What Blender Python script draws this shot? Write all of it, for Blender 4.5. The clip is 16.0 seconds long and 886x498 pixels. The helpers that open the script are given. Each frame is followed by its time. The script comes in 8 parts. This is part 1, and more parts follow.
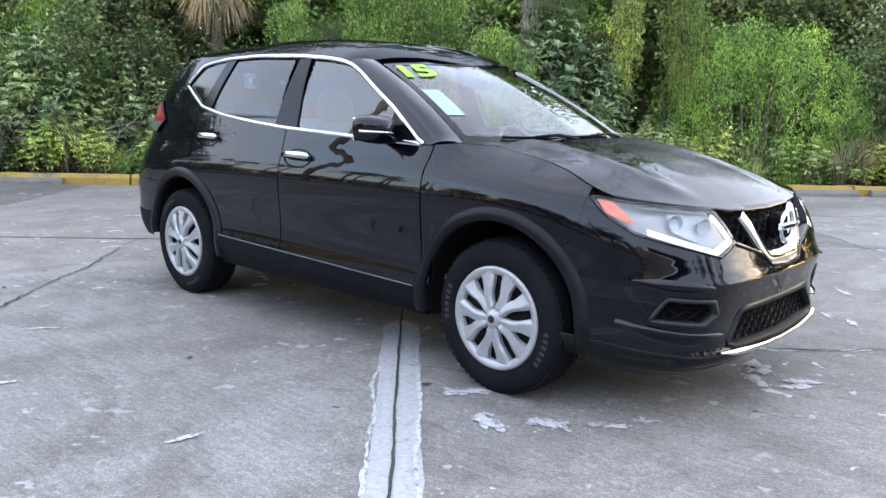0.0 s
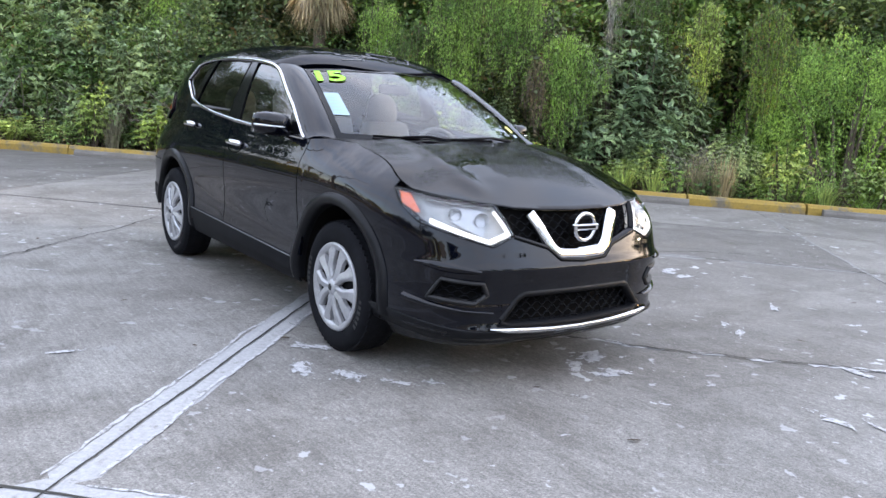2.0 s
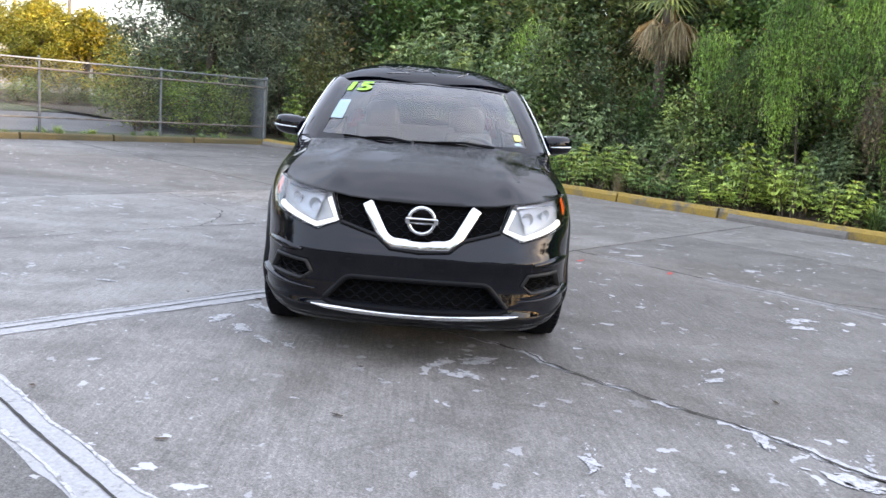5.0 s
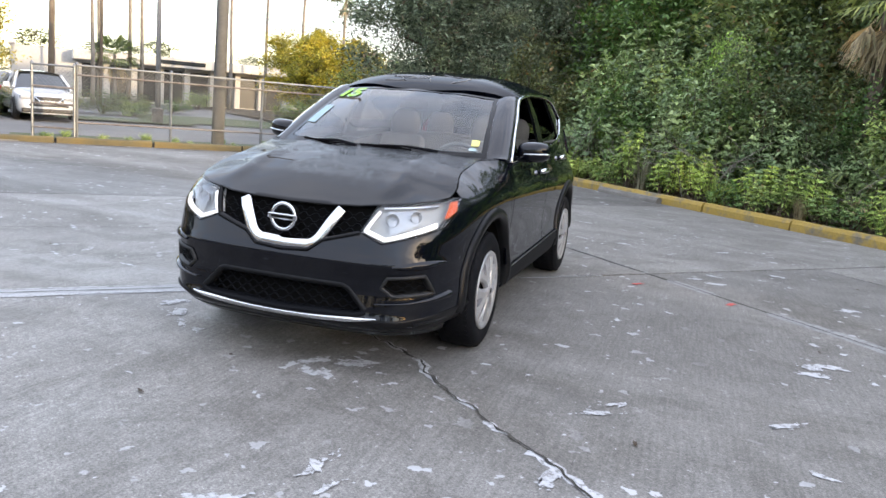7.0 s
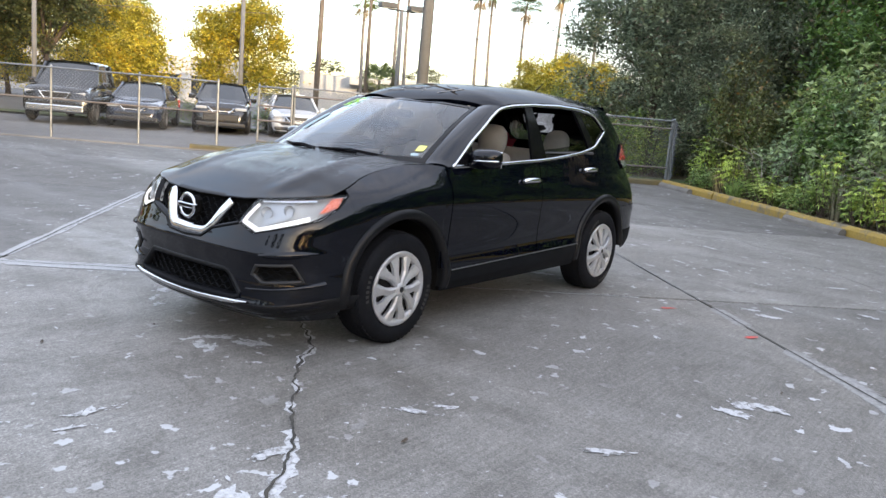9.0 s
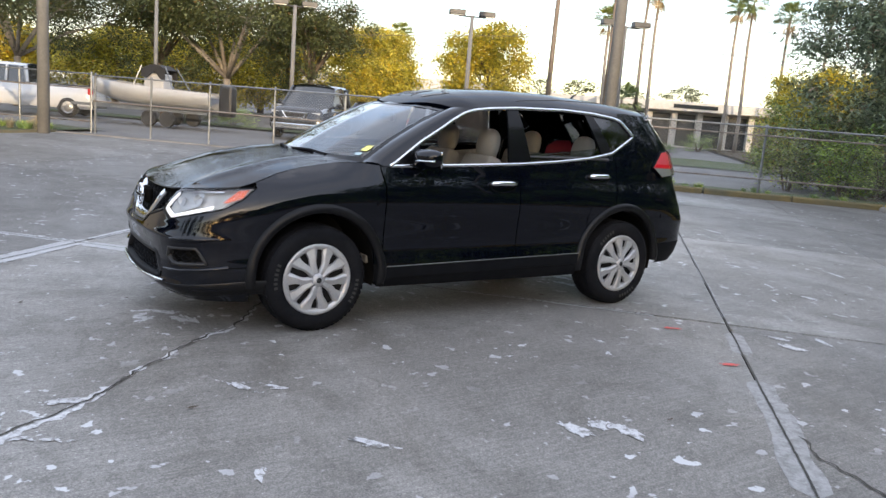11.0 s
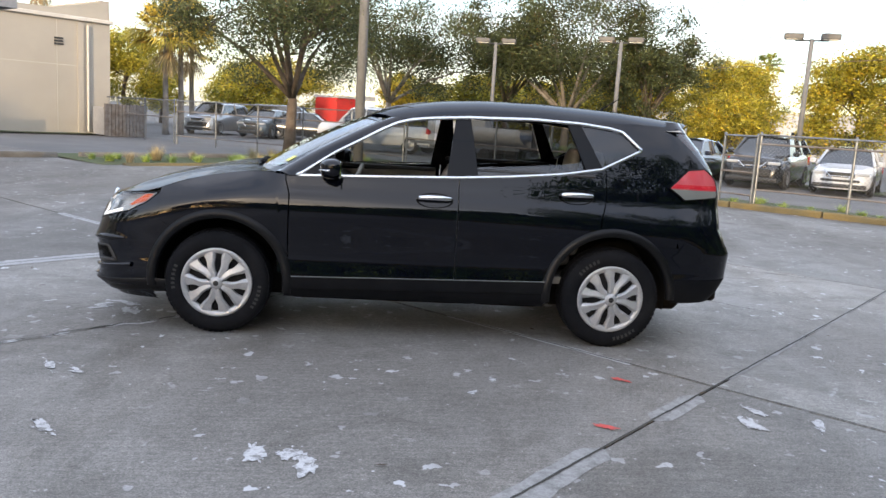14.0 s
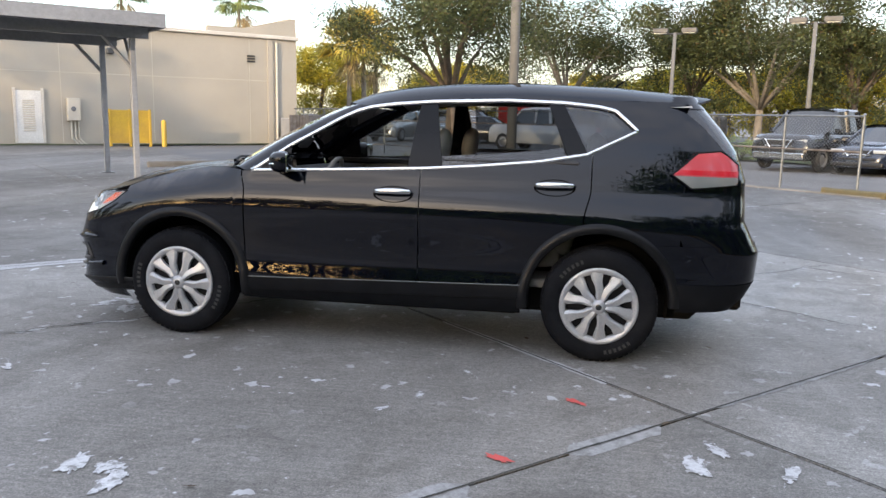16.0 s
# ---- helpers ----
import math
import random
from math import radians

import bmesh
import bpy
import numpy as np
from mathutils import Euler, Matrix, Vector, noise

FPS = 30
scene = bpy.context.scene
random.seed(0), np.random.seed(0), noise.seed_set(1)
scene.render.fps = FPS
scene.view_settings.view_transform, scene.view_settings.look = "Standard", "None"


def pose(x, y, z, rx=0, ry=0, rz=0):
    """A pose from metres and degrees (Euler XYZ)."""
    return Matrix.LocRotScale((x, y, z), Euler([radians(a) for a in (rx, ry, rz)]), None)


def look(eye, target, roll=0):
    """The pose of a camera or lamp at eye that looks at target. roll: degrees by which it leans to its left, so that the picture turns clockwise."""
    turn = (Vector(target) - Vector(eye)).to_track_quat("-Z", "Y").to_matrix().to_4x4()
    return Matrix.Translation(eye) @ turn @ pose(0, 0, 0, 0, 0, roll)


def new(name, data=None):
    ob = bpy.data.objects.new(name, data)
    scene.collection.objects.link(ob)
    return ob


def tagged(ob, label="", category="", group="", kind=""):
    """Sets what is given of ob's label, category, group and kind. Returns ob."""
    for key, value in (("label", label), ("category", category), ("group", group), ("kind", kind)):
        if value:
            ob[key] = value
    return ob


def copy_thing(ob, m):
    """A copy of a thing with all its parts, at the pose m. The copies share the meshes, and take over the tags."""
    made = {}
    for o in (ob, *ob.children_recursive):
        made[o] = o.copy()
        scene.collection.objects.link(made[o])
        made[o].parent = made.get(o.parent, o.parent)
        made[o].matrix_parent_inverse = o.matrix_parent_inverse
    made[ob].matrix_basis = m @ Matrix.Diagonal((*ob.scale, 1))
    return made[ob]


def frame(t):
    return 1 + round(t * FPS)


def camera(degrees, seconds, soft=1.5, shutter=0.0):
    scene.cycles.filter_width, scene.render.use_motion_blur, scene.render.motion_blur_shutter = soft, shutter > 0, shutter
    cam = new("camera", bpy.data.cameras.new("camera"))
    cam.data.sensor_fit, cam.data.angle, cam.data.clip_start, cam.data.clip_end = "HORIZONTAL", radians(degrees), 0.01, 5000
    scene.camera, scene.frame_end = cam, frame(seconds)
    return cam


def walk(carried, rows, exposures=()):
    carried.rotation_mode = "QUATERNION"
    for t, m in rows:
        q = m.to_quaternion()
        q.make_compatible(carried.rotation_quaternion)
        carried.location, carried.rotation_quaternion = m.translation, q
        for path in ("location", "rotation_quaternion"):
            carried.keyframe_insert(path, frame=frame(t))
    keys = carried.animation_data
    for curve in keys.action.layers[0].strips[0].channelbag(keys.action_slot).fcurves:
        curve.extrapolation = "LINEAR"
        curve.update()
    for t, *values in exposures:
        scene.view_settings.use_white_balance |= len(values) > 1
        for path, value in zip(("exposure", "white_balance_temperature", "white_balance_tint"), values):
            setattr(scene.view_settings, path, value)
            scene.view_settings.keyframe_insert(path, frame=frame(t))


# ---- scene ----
cam = camera(58.3, 16.0)
PATH = [
    (0, (3.505, -3.548, 1.265), (2.166, -2.105, 0.915), 1.1),
    (0.5, (3.817, -3.544, 1.275), (2.427, -2.152, 0.915), 1.8),
    (1, (4.252, -3.451, 1.322), (2.804, -2.12, 0.96), 2.5),
    (1.5, (4.595, -3.164, 1.348), (3.085, -1.905, 0.98), 3.3),
    (2, (4.97, -2.855, 1.342), (3.387, -1.687, 0.979), 3.8),
    (2.5, (5.335, -2.495, 1.345), (3.676, -1.439, 0.986), 4.2),
    (3, (5.591, -2.031, 1.344), (3.852, -1.111, 0.988), 4.5),
    (3.5, (5.856, -1.558, 1.351), (4.041, -0.794, 1.006), 5.1),
    (4, (6.008, -1.059, 1.352), (4.123, -0.491, 1.002), 5.6),
    (4.5, (6.154, -0.566, 1.355), (4.211, -0.252, 1.0), 5.0),
    (5, (6.241, -0.057, 1.368), (4.274, 0.03, 1.013), 4.7),
    (5.2, (6.22, 0.16, 1.344), (4.251, 0.168, 0.992), 4.7),
    (7.3, (5.813, 2.287, 1.421), (3.965, 1.611, 1.064), 5.0),
    (7.5, (5.767, 2.48, 1.432), (3.943, 1.743, 1.071), 5.2),
    (8, (5.525, 2.951, 1.442), (3.768, 2.062, 1.091), 5.0),
    (8.5, (5.308, 3.478, 1.465), (3.639, 2.433, 1.114), 4.9),
    (9, (5.007, 3.958, 1.465), (3.436, 2.771, 1.117), 5.0),
    (9.2, (4.89, 4.121, 1.473), (3.354, 2.885, 1.135), 5.0),
    (11.3, (3.161, 5.628, 1.509), (2.15, 3.936, 1.167), 4.4),
    (11.5, (2.968, 5.688, 1.494), (2.002, 3.968, 1.162), 4.3),
    (12, (2.448, 5.911, 1.516), (1.631, 4.115, 1.186), 4.3),
    (12.5, (1.927, 6.074, 1.52), (1.252, 4.219, 1.198), 4.2),
    (13, (1.363, 6.183, 1.545), (0.85, 4.278, 1.217), 4.3),
    (13.5, (0.84, 6.265, 1.541), (0.492, 4.323, 1.214), 4.2),
    (14, (0.337, 6.203, 1.511), (0.155, 4.237, 1.193), 3.6),
    (14.5, (-0.128, 6.127, 1.491), (-0.149, 4.152, 1.174), 3.1),
    (15, (-0.539, 5.992, 1.476), (-0.421, 4.021, 1.158), 2.6),
    (15.5, (-0.893, 5.775, 1.469), (-0.654, 3.815, 1.146), 1.9),
    (16, (-1.205, 5.616, 1.458), (-0.874, 3.672, 1.127), 1.2),
]
EXPOSURES = [(0.0, 0.46, 6200, 16), (2.0, 0.33, 6300, 17), (5.0, 0.27, 6400, 17), (8.0, 0.06, 6450, 15), (9.0, 0.0, 6450, 15), (12.5, -0.22, 6350, 15), (16.0, -0.12, 6350, 15)]
walk(cam, [(t, look(eye, target, roll)) for t, eye, target, roll in PATH], exposures=EXPOSURES)

SKY, SUN, DRL = 1.0, 5.0, 0.85

SQ = math.sqrt(0.5)


def lot(u, v, z=0.0):
    """A place from the car park's own axes: u along the kerb, v towards the woods."""
    return Vector(((u - v) * SQ, (u + v) * SQ, z))


def lotpose(u, v, z=0.0, turn=0.0):
    p = lot(u, v, z)
    return pose(p.x, p.y, p.z, 0, 0, 45 + turn)


# ---- sky and sun ----
world = bpy.data.worlds.new("sky")
scene.world = world
world.use_nodes = True
wn = world.node_tree.nodes
sky = wn.new("ShaderNodeTexSky")
sky.sky_type = "NISHITA"
sky.sun_disc = False
sky.sun_elevation = radians(11)
sky.sun_rotation = radians(20)
sky.air_density, sky.dust_density, sky.ozone_density = 1.0, 1.2, 1.2
wn["Background"].inputs["Strength"].default_value = SKY
# thin high cloud drawn out in streaks
wl = world.node_tree.links
sky_dir, sky_map, sky_noise, sky_ramp, sky_mix = (wn.new("ShaderNode" + k) for k in ("TexCoord", "Mapping", "TexNoise", "ValToRGB", "Mix"))
sky_map.inputs["Scale"].default_value, sky_map.inputs["Rotation"].default_value = (1.6, 1.6, 7.0), (0.12, 0.08, 0.4)
sky_noise.inputs["Scale"].default_value, sky_noise.inputs["Detail"].default_value, sky_noise.inputs["Roughness"].default_value = 1.5, 7.0, 0.62
sky_ramp.color_ramp.elements[0].position, sky_ramp.color_ramp.elements[0].color = 0.34, (0.4, 0.4, 0.4, 1)
sky_ramp.color_ramp.elements[1].position, sky_ramp.color_ramp.elements[1].color = 0.66, (0.92, 0.92, 0.92, 1)
sky_mix.data_type, sky_mix.blend_type = "RGBA", "MIX"
wl.new(sky_dir.outputs["Generated"], sky_map.inputs[0])
wl.new(sky_map.outputs[0], sky_noise.inputs["Vector"])
wl.new(sky_noise.outputs[0], sky_ramp.inputs[0])
wl.new(sky_ramp.outputs[0], sky_mix.inputs[0])
wl.new(sky.outputs[0], sky_mix.inputs[6])
# the cloud is brighter overhead than near the horizon
sky_split, sky_grade = wn.new("ShaderNodeSeparateXYZ"), wn.new("ShaderNodeValToRGB")
wl.new(sky_dir.outputs["Generated"], sky_split.inputs[0])
wl.new(sky_split.outputs["Z"], sky_grade.inputs[0])
sky_grade.color_ramp.elements[0].position, sky_grade.color_ramp.elements[0].color = 0.0, (1.06, 1.03, 0.97, 1)
sky_grade.color_ramp.elements[1].position, sky_grade.color_ramp.elements[1].color = 1.0, (2.8, 2.95, 3.2, 1)
sky_low = sky_grade.color_ramp.elements.new(0.28)
sky_low.color = (1.95, 2.02, 2.14, 1)
wl.new(sky_grade.outputs[0], sky_mix.inputs[7])
wl.new(sky_mix.outputs[2], wn["Background"].inputs["Color"])

sun_lamp = bpy.data.lights.new("sun", "SUN")
sun_lamp.energy, sun_lamp.angle, sun_lamp.color = SUN, radians(0.6), (1.0, 0.77, 0.46)
sun = new("sun", sun_lamp)
sun.matrix_world = look((0, 0, 0), (-math.sin(radians(20)), -math.cos(radians(20)), -math.tan(radians(11))))


# ---- materials ----
def node(nt, kind, **kw):
    n = nt.nodes.new("ShaderNode" + kind)
    for k, v in kw.items():
        if k in n.inputs:
            n.inputs[k].default_value = v
    return n


def ramp(nt, src, stops, mode="LINEAR"):
    r = nt.nodes.new("ShaderNodeValToRGB")
    r.color_ramp.interpolation = mode
    while len(r.color_ramp.elements) < len(stops):
        r.color_ramp.elements.new(0.5)
    for e, (p, c) in zip(r.color_ramp.elements, stops):
        e.position = p
        e.color = (c, c, c, 1) if isinstance(c, (int, float)) else (*c, 1)
    nt.links.new(src, r.inputs[0])
    return r.outputs[0]


def blend(nt, fac, a, b, mode="MIX"):
    m = nt.nodes.new("ShaderNodeMix")
    m.data_type, m.blend_type = "RGBA", mode
    for sock, val in ((m.inputs[0], fac), (m.inputs[6], a), (m.inputs[7], b)):
        if isinstance(val, (int, float)):
            sock.default_value = val
        elif isinstance(val, tuple):
            sock.default_value = (*val, 1)
        else:
            nt.links.new(val, sock)
    return m.outputs[2]


def noise_tex(nt, scale, detail=4.0, rough=0.55, distort=0.0, coord="Object", stretch=None):
    tc = nt.nodes.new("ShaderNodeTexCoord")
    src = tc.outputs[coord]
    if stretch:
        mp = nt.nodes.new("ShaderNodeMapping")
        mp.inputs["Scale"].default_value = stretch
        nt.links.new(src, mp.inputs[0])
        src = mp.outputs[0]
    n = nt.nodes.new("ShaderNodeTexNoise")
    n.inputs["Scale"].default_value, n.inputs["Detail"].default_value = scale, detail
    n.inputs["Roughness"].default_value, n.inputs["Distortion"].default_value = rough, distort
    nt.links.new(src, n.inputs["Vector"])
    return n.outputs[0]


def geo_noise(nt, scale, detail=4.0, rough=0.55, distort=0.0, stretch=None):
    """Noise in world metres, so that neighbouring pieces differ."""
    g = nt.nodes.new("ShaderNodeNewGeometry")
    src = g.outputs["Position"]
    mp = nt.nodes.new("ShaderNodeMapping")
    mp.inputs["Rotation"].default_value = (0, 0, radians(-45))
    if stretch:
        mp.inputs["Scale"].default_value = stretch
    nt.links.new(src, mp.inputs[0])
    n = nt.nodes.new("ShaderNodeTexNoise")
    n.inputs["Scale"].default_value, n.inputs["Detail"].default_value = scale, detail
    n.inputs["Roughness"].default_value, n.inputs["Distortion"].default_value = rough, distort
    nt.links.new(mp.outputs[0], n.inputs["Vector"])
    return n.outputs[0]


def material(name, colour, rough=0.6, metal=0.0, **kw):
    """A principled material; other sockets by name with underscores for spaces."""
    m = bpy.data.materials.new(name)
    m.use_nodes = True
    b = m.node_tree.nodes["Principled BSDF"]
    b.inputs["Base Color"].default_value = (*colour, 1)
    b.inputs["Roughness"].default_value, b.inputs["Metallic"].default_value = rough, metal
    for k, v in kw.items():
        b.inputs[k.replace("_", " ")].default_value = v
    return m


def bump(m, height, strength=0.3, distance=0.01):
    nt = m.node_tree
    bp = nt.nodes.new("ShaderNodeBump")
    bp.inputs["Strength"].default_value, bp.inputs["Distance"].default_value = strength, distance
    nt.links.new(height, bp.inputs["Height"])
    nt.links.new(bp.outputs[0], nt.nodes["Principled BSDF"].inputs["Normal"])


def base(m, out):
    m.node_tree.links.new(out, m.node_tree.nodes["Principled BSDF"].inputs["Base Color"])


def rough_from(m, out):
    m.node_tree.links.new(out, m.node_tree.nodes["Principled BSDF"].inputs["Roughness"])


def mottled(name, a, b, scale, rough=0.7, metal=0.0, fine=None, bumps=0.2, dist=0.004, world_space=False, **kw):
    """Two tones mixed by coarse noise, with fine grain on top and a little relief."""
    m = material(name, a, rough, metal, **kw)
    nt = m.node_tree
    f = geo_noise if world_space else noise_tex
    n1 = f(nt, scale, 5, 0.6)
    n2 = f(nt, fine or scale * 14, 4, 0.65)
    c = blend(nt, ramp(nt, n1, [(0.35, 0.0), (0.65, 1.0)]), a, b)
    c = blend(nt, 0.35, c, ramp(nt, n2, [(0.3, 0.35), (0.7, 1.0)]), "MULTIPLY")
    base(m, c)
    bump(m, n2, bumps, dist)
    return m


def concrete_material(name, tone):
    m = material(name, (0.3, 0.3, 0.29), 0.6, Specular_IOR_Level=0.28)
    nt = m.node_tree
    big = geo_noise(nt, 0.22, 6, 0.6, 0.6)
    streak = geo_noise(nt, 0.55, 5, 0.62, 0.4, (1.0, 0.3, 1.0))
    mid = geo_noise(nt, 2.6, 6, 0.65)
    fine = geo_noise(nt, 95, 4, 0.8)
    broom = geo_noise(nt, 60, 2, 0.5, 0.0, (0.06, 1.0, 1.0))
    speck = geo_noise(nt, 7.5, 3, 0.5)
    speck2 = geo_noise(nt, 0.8, 3, 0.5)
    c = blend(nt, ramp(nt, big, [(0.36, 0.0), (0.62, 1.0)]), (0.165, 0.161, 0.155), (0.225, 0.222, 0.216))
    c = blend(nt, ramp(nt, streak, [(0.46, 0.0), (0.66, 0.6)]), c, (0.29, 0.29, 0.287))
    c = blend(nt, ramp(nt, mid, [(0.46, 0.0), (0.70, 0.6)]), c, (0.115, 0.111, 0.104))
    blot = geo_noise(nt, 1.1, 6, 0.7, 1.2)
    c = blend(nt, ramp(nt, blot, [(0.50, 0.0), (0.62, 0.5)]), c, (0.105, 0.100, 0.092))
    oi = nt.nodes.new("ShaderNodeObjectInfo")
    c = blend(nt, 1.0, c, ramp(nt, oi.outputs["Random"], [(0.0, 0.92 * tone), (1.0, 1.06 * tone)]), "MULTIPLY")
    c = blend(nt, 1.0, c, (1.03, 1.0, 0.955), "MULTIPLY")
    c = blend(nt, 0.75, c, ramp(nt, fine, [(0.30, 0.25), (0.5, 1.0), (0.70, 1.9)]), "MULTIPLY")
    grit = geo_noise(nt, 30, 5, 0.8)
    c = blend(nt, 0.6, c, ramp(nt, grit, [(0.32, 0.45), (0.68, 1.5)]), "MULTIPLY")
    c = blend(nt, 0.35, c, ramp(nt, broom, [(0.3, 0.55), (0.7, 1.35)]), "MULTIPLY")
    # flecks of old white paint
    both = nt.nodes.new("ShaderNodeMath")
    both.operation = "MULTIPLY"
    nt.links.new(ramp(nt, speck, [(0.645, 0.0), (0.66, 1.0)]), both.inputs[0])
    nt.links.new(ramp(nt, speck2, [(0.42, 0.0), (0.62, 1.0)]), both.inputs[1])
    c = blend(nt, both.outputs[0], c, (0.42, 0.425, 0.435))
    dots = geo_noise(nt, 30, 2, 0.5)
    c = blend(nt, ramp(nt, dots, [(0.735, 0.0), (0.75, 0.8)]), c, (0.42, 0.425, 0.435))
    base(m, c)
    rough_from(m, ramp(nt, streak, [(0.35, 0.72), (0.62, 0.52)]))
    bump(m, grit, 0.5, 0.004)
    return m


M = {}
M["concrete"] = concrete_material("damp_worn_concrete", 0.88)
M["concrete_grey"] = concrete_material("greyer_worn_concrete", 0.58)
# lower tone imitates weaker reflected light on one slab, not its age
M["concrete_dim"] = concrete_material("concrete_painted_dimmer", 0.64)
M["joint"] = mottled("dark_joint_dirt", (0.03, 0.03, 0.028), (0.05, 0.047, 0.04), 3.0, 0.95, world_space=True)
M["asphalt"] = mottled("grey_asphalt", (0.10, 0.098, 0.096), (0.145, 0.142, 0.138), 0.4, 0.85, fine=60, world_space=True)
M["grass"] = mottled("short_grass", (0.04, 0.066, 0.018), (0.08, 0.088, 0.034), 0.9, 0.9, fine=40, bumps=0.8, dist=0.03, world_space=True)
M["soil"] = mottled("leaf_litter_soil", (0.045, 0.032, 0.02), (0.10, 0.075, 0.04), 1.6, 0.95, fine=24, bumps=1.0, dist=0.04, world_space=True)
def eroded(name, a, b, under, scale, lo, hi):
    """Old paint or lime, worn through to the concrete in ragged specks."""
    m = material(name, a, 0.8)
    nt = m.node_tree
    n1, n2 = geo_noise(nt, scale, 6, 0.75), geo_noise(nt, 45, 4, 0.7)
    n3 = geo_noise(nt, 3.0, 4, 0.6)
    c = blend(nt, n3, a, b)
    c = blend(nt, 0.5, c, ramp(nt, n2, [(0.3, 0.5), (0.7, 1.2)]), "MULTIPLY")
    base(m, blend(nt, ramp(nt, n1, [(lo, 1.0), (hi, 0.0)]), c, under))
    bump(m, n1, 0.3, 0.003)
    return m


M["white_crust"] = eroded("white_lime_residue", (0.38, 0.385, 0.39), (0.30, 0.303, 0.305), (0.17, 0.168, 0.162), 14, 0.31, 0.44)
M["grey_crust"] = eroded("grey_lime_residue", (0.27, 0.27, 0.27), (0.22, 0.22, 0.217), (0.13, 0.129, 0.125), 14, 0.36, 0.54)
M["white_paint"] = eroded("chipped_white_paint", (0.50, 0.505, 0.515), (0.38, 0.385, 0.395), (0.17, 0.168, 0.162), 20, 0.40, 0.50)
M["crack"] = mottled("crack_dirt", (0.025, 0.024, 0.022), (0.06, 0.055, 0.045), 9.0, 0.95, world_space=True)
M["red_mark"] = mottled("red_marking_paint", (0.55, 0.06, 0.05), (0.42, 0.08, 0.07), 8.0, 0.7, world_space=True)
M["debris"] = mottled("dead_leaf_debris", (0.035, 0.025, 0.018), (0.09, 0.06, 0.03), 8.0, 0.9, world_space=True)


def kerb_material():
    m = material("worn_yellow_kerb_paint", (0.5, 0.33, 0.05), 0.75)
    nt = m.node_tree
    n1, n2 = geo_noise(nt, 2.6, 7, 0.7), geo_noise(nt, 30, 4, 0.7)
    c = blend(nt, ramp(nt, n1, [(0.52, 0.0), (0.64, 1.0)]), (0.30, 0.20, 0.032), (0.14, 0.118, 0.08))
    c = blend(nt, 0.4, c, ramp(nt, n2, [(0.3, 0.3), (0.7, 1.1)]), "MULTIPLY")
    base(m, c)
    bump(m, n2, 0.5, 0.008)
    return m


M["kerb"] = kerb_material()
M["kerb_fence"] = mottled("mossy_faded_yellow_kerb", (0.16, 0.118, 0.045), (0.085, 0.08, 0.048), 1.2, 0.85, fine=30, world_space=True)
M["kerb_plain"] = mottled("bare_kerb_concrete", (0.19, 0.177, 0.158), (0.115, 0.105, 0.09), 1.4, 0.85, fine=30, world_space=True)
M["galv"] = mottled("galvanised_steel", (0.26, 0.275, 0.285), (0.18, 0.19, 0.20), 6.0, 0.45, 0.7)
M["rust_galv"] = mottled("brown_weathered_steel", (0.16, 0.13, 0.11), (0.26, 0.24, 0.22), 5.0, 0.6, 0.4)
M["pole"] = mottled("grey_concrete_pole", (0.19, 0.186, 0.176), (0.145, 0.141, 0.134), 1.5, 0.8, fine=25)
M["pole_dark"] = mottled("dark_wooden_pole", (0.13, 0.10, 0.075), (0.20, 0.16, 0.12), 2.0, 0.85)
M["lamp_head"] = mottled("grey_lamp_housing", (0.07, 0.072, 0.075), (0.05, 0.05, 0.05), 4.0, 0.5)
M["lamp_lens"] = material("pale_lamp_lens", (0.75, 0.75, 0.72), 0.3)


def leaf_material(name, dark, light, dry=None, trans=0.30, rough=0.55, vary=1.0):
    m = bpy.data.materials.new(name)
    m.use_nodes = True
    nt = m.node_tree
    out = nt.nodes["Material Output"]
    b = nt.nodes["Principled BSDF"]
    g = nt.nodes.new("ShaderNodeNewGeometry")
    oi = nt.nodes.new("ShaderNodeObjectInfo")
    dark, light = tuple(0.85 * v for v in dark), tuple(1.65 * v for v in light)
    stops = [(0.0, dark), (0.35, tuple(0.6 * a + 0.4 * b for a, b in zip(dark, light))), (0.85, light)] + ([(0.93, light), (0.97, dry)] if dry else [])
    c = ramp(nt, g.outputs["Random Per Island"], stops)
    n = geo_noise(nt, 1.3, 4, 0.6)
    c = blend(nt, 0.85, c, ramp(nt, n, [(0.32, (0.42, 0.52, 0.45)), (0.5, (0.95, 0.95, 0.9)), (0.68, (1.5, 1.35, 1.0))]), "MULTIPLY")
    c = blend(nt, vary, c, ramp(nt, oi.outputs["Random"], [(0.0, (0.62, 0.72, 0.8)), (0.5, (1.0, 1.0, 1.0)), (1.0, (1.45, 1.3, 0.95))]), "MULTIPLY")
    nt.links.new(c, b.inputs["Base Color"])
    b.inputs["Roughness"].default_value = rough
    t = nt.nodes.new("ShaderNodeBsdfTranslucent")
    nt.links.new(c, t.inputs[0])
    mx = nt.nodes.new("ShaderNodeMixShader")
    mx.inputs[0].default_value = trans
    nt.links.new(b.outputs[0], mx.inputs[1])
    nt.links.new(t.outputs[0], mx.inputs[2])
    nt.links.new(mx.outputs[0], out.inputs[0])
    return m


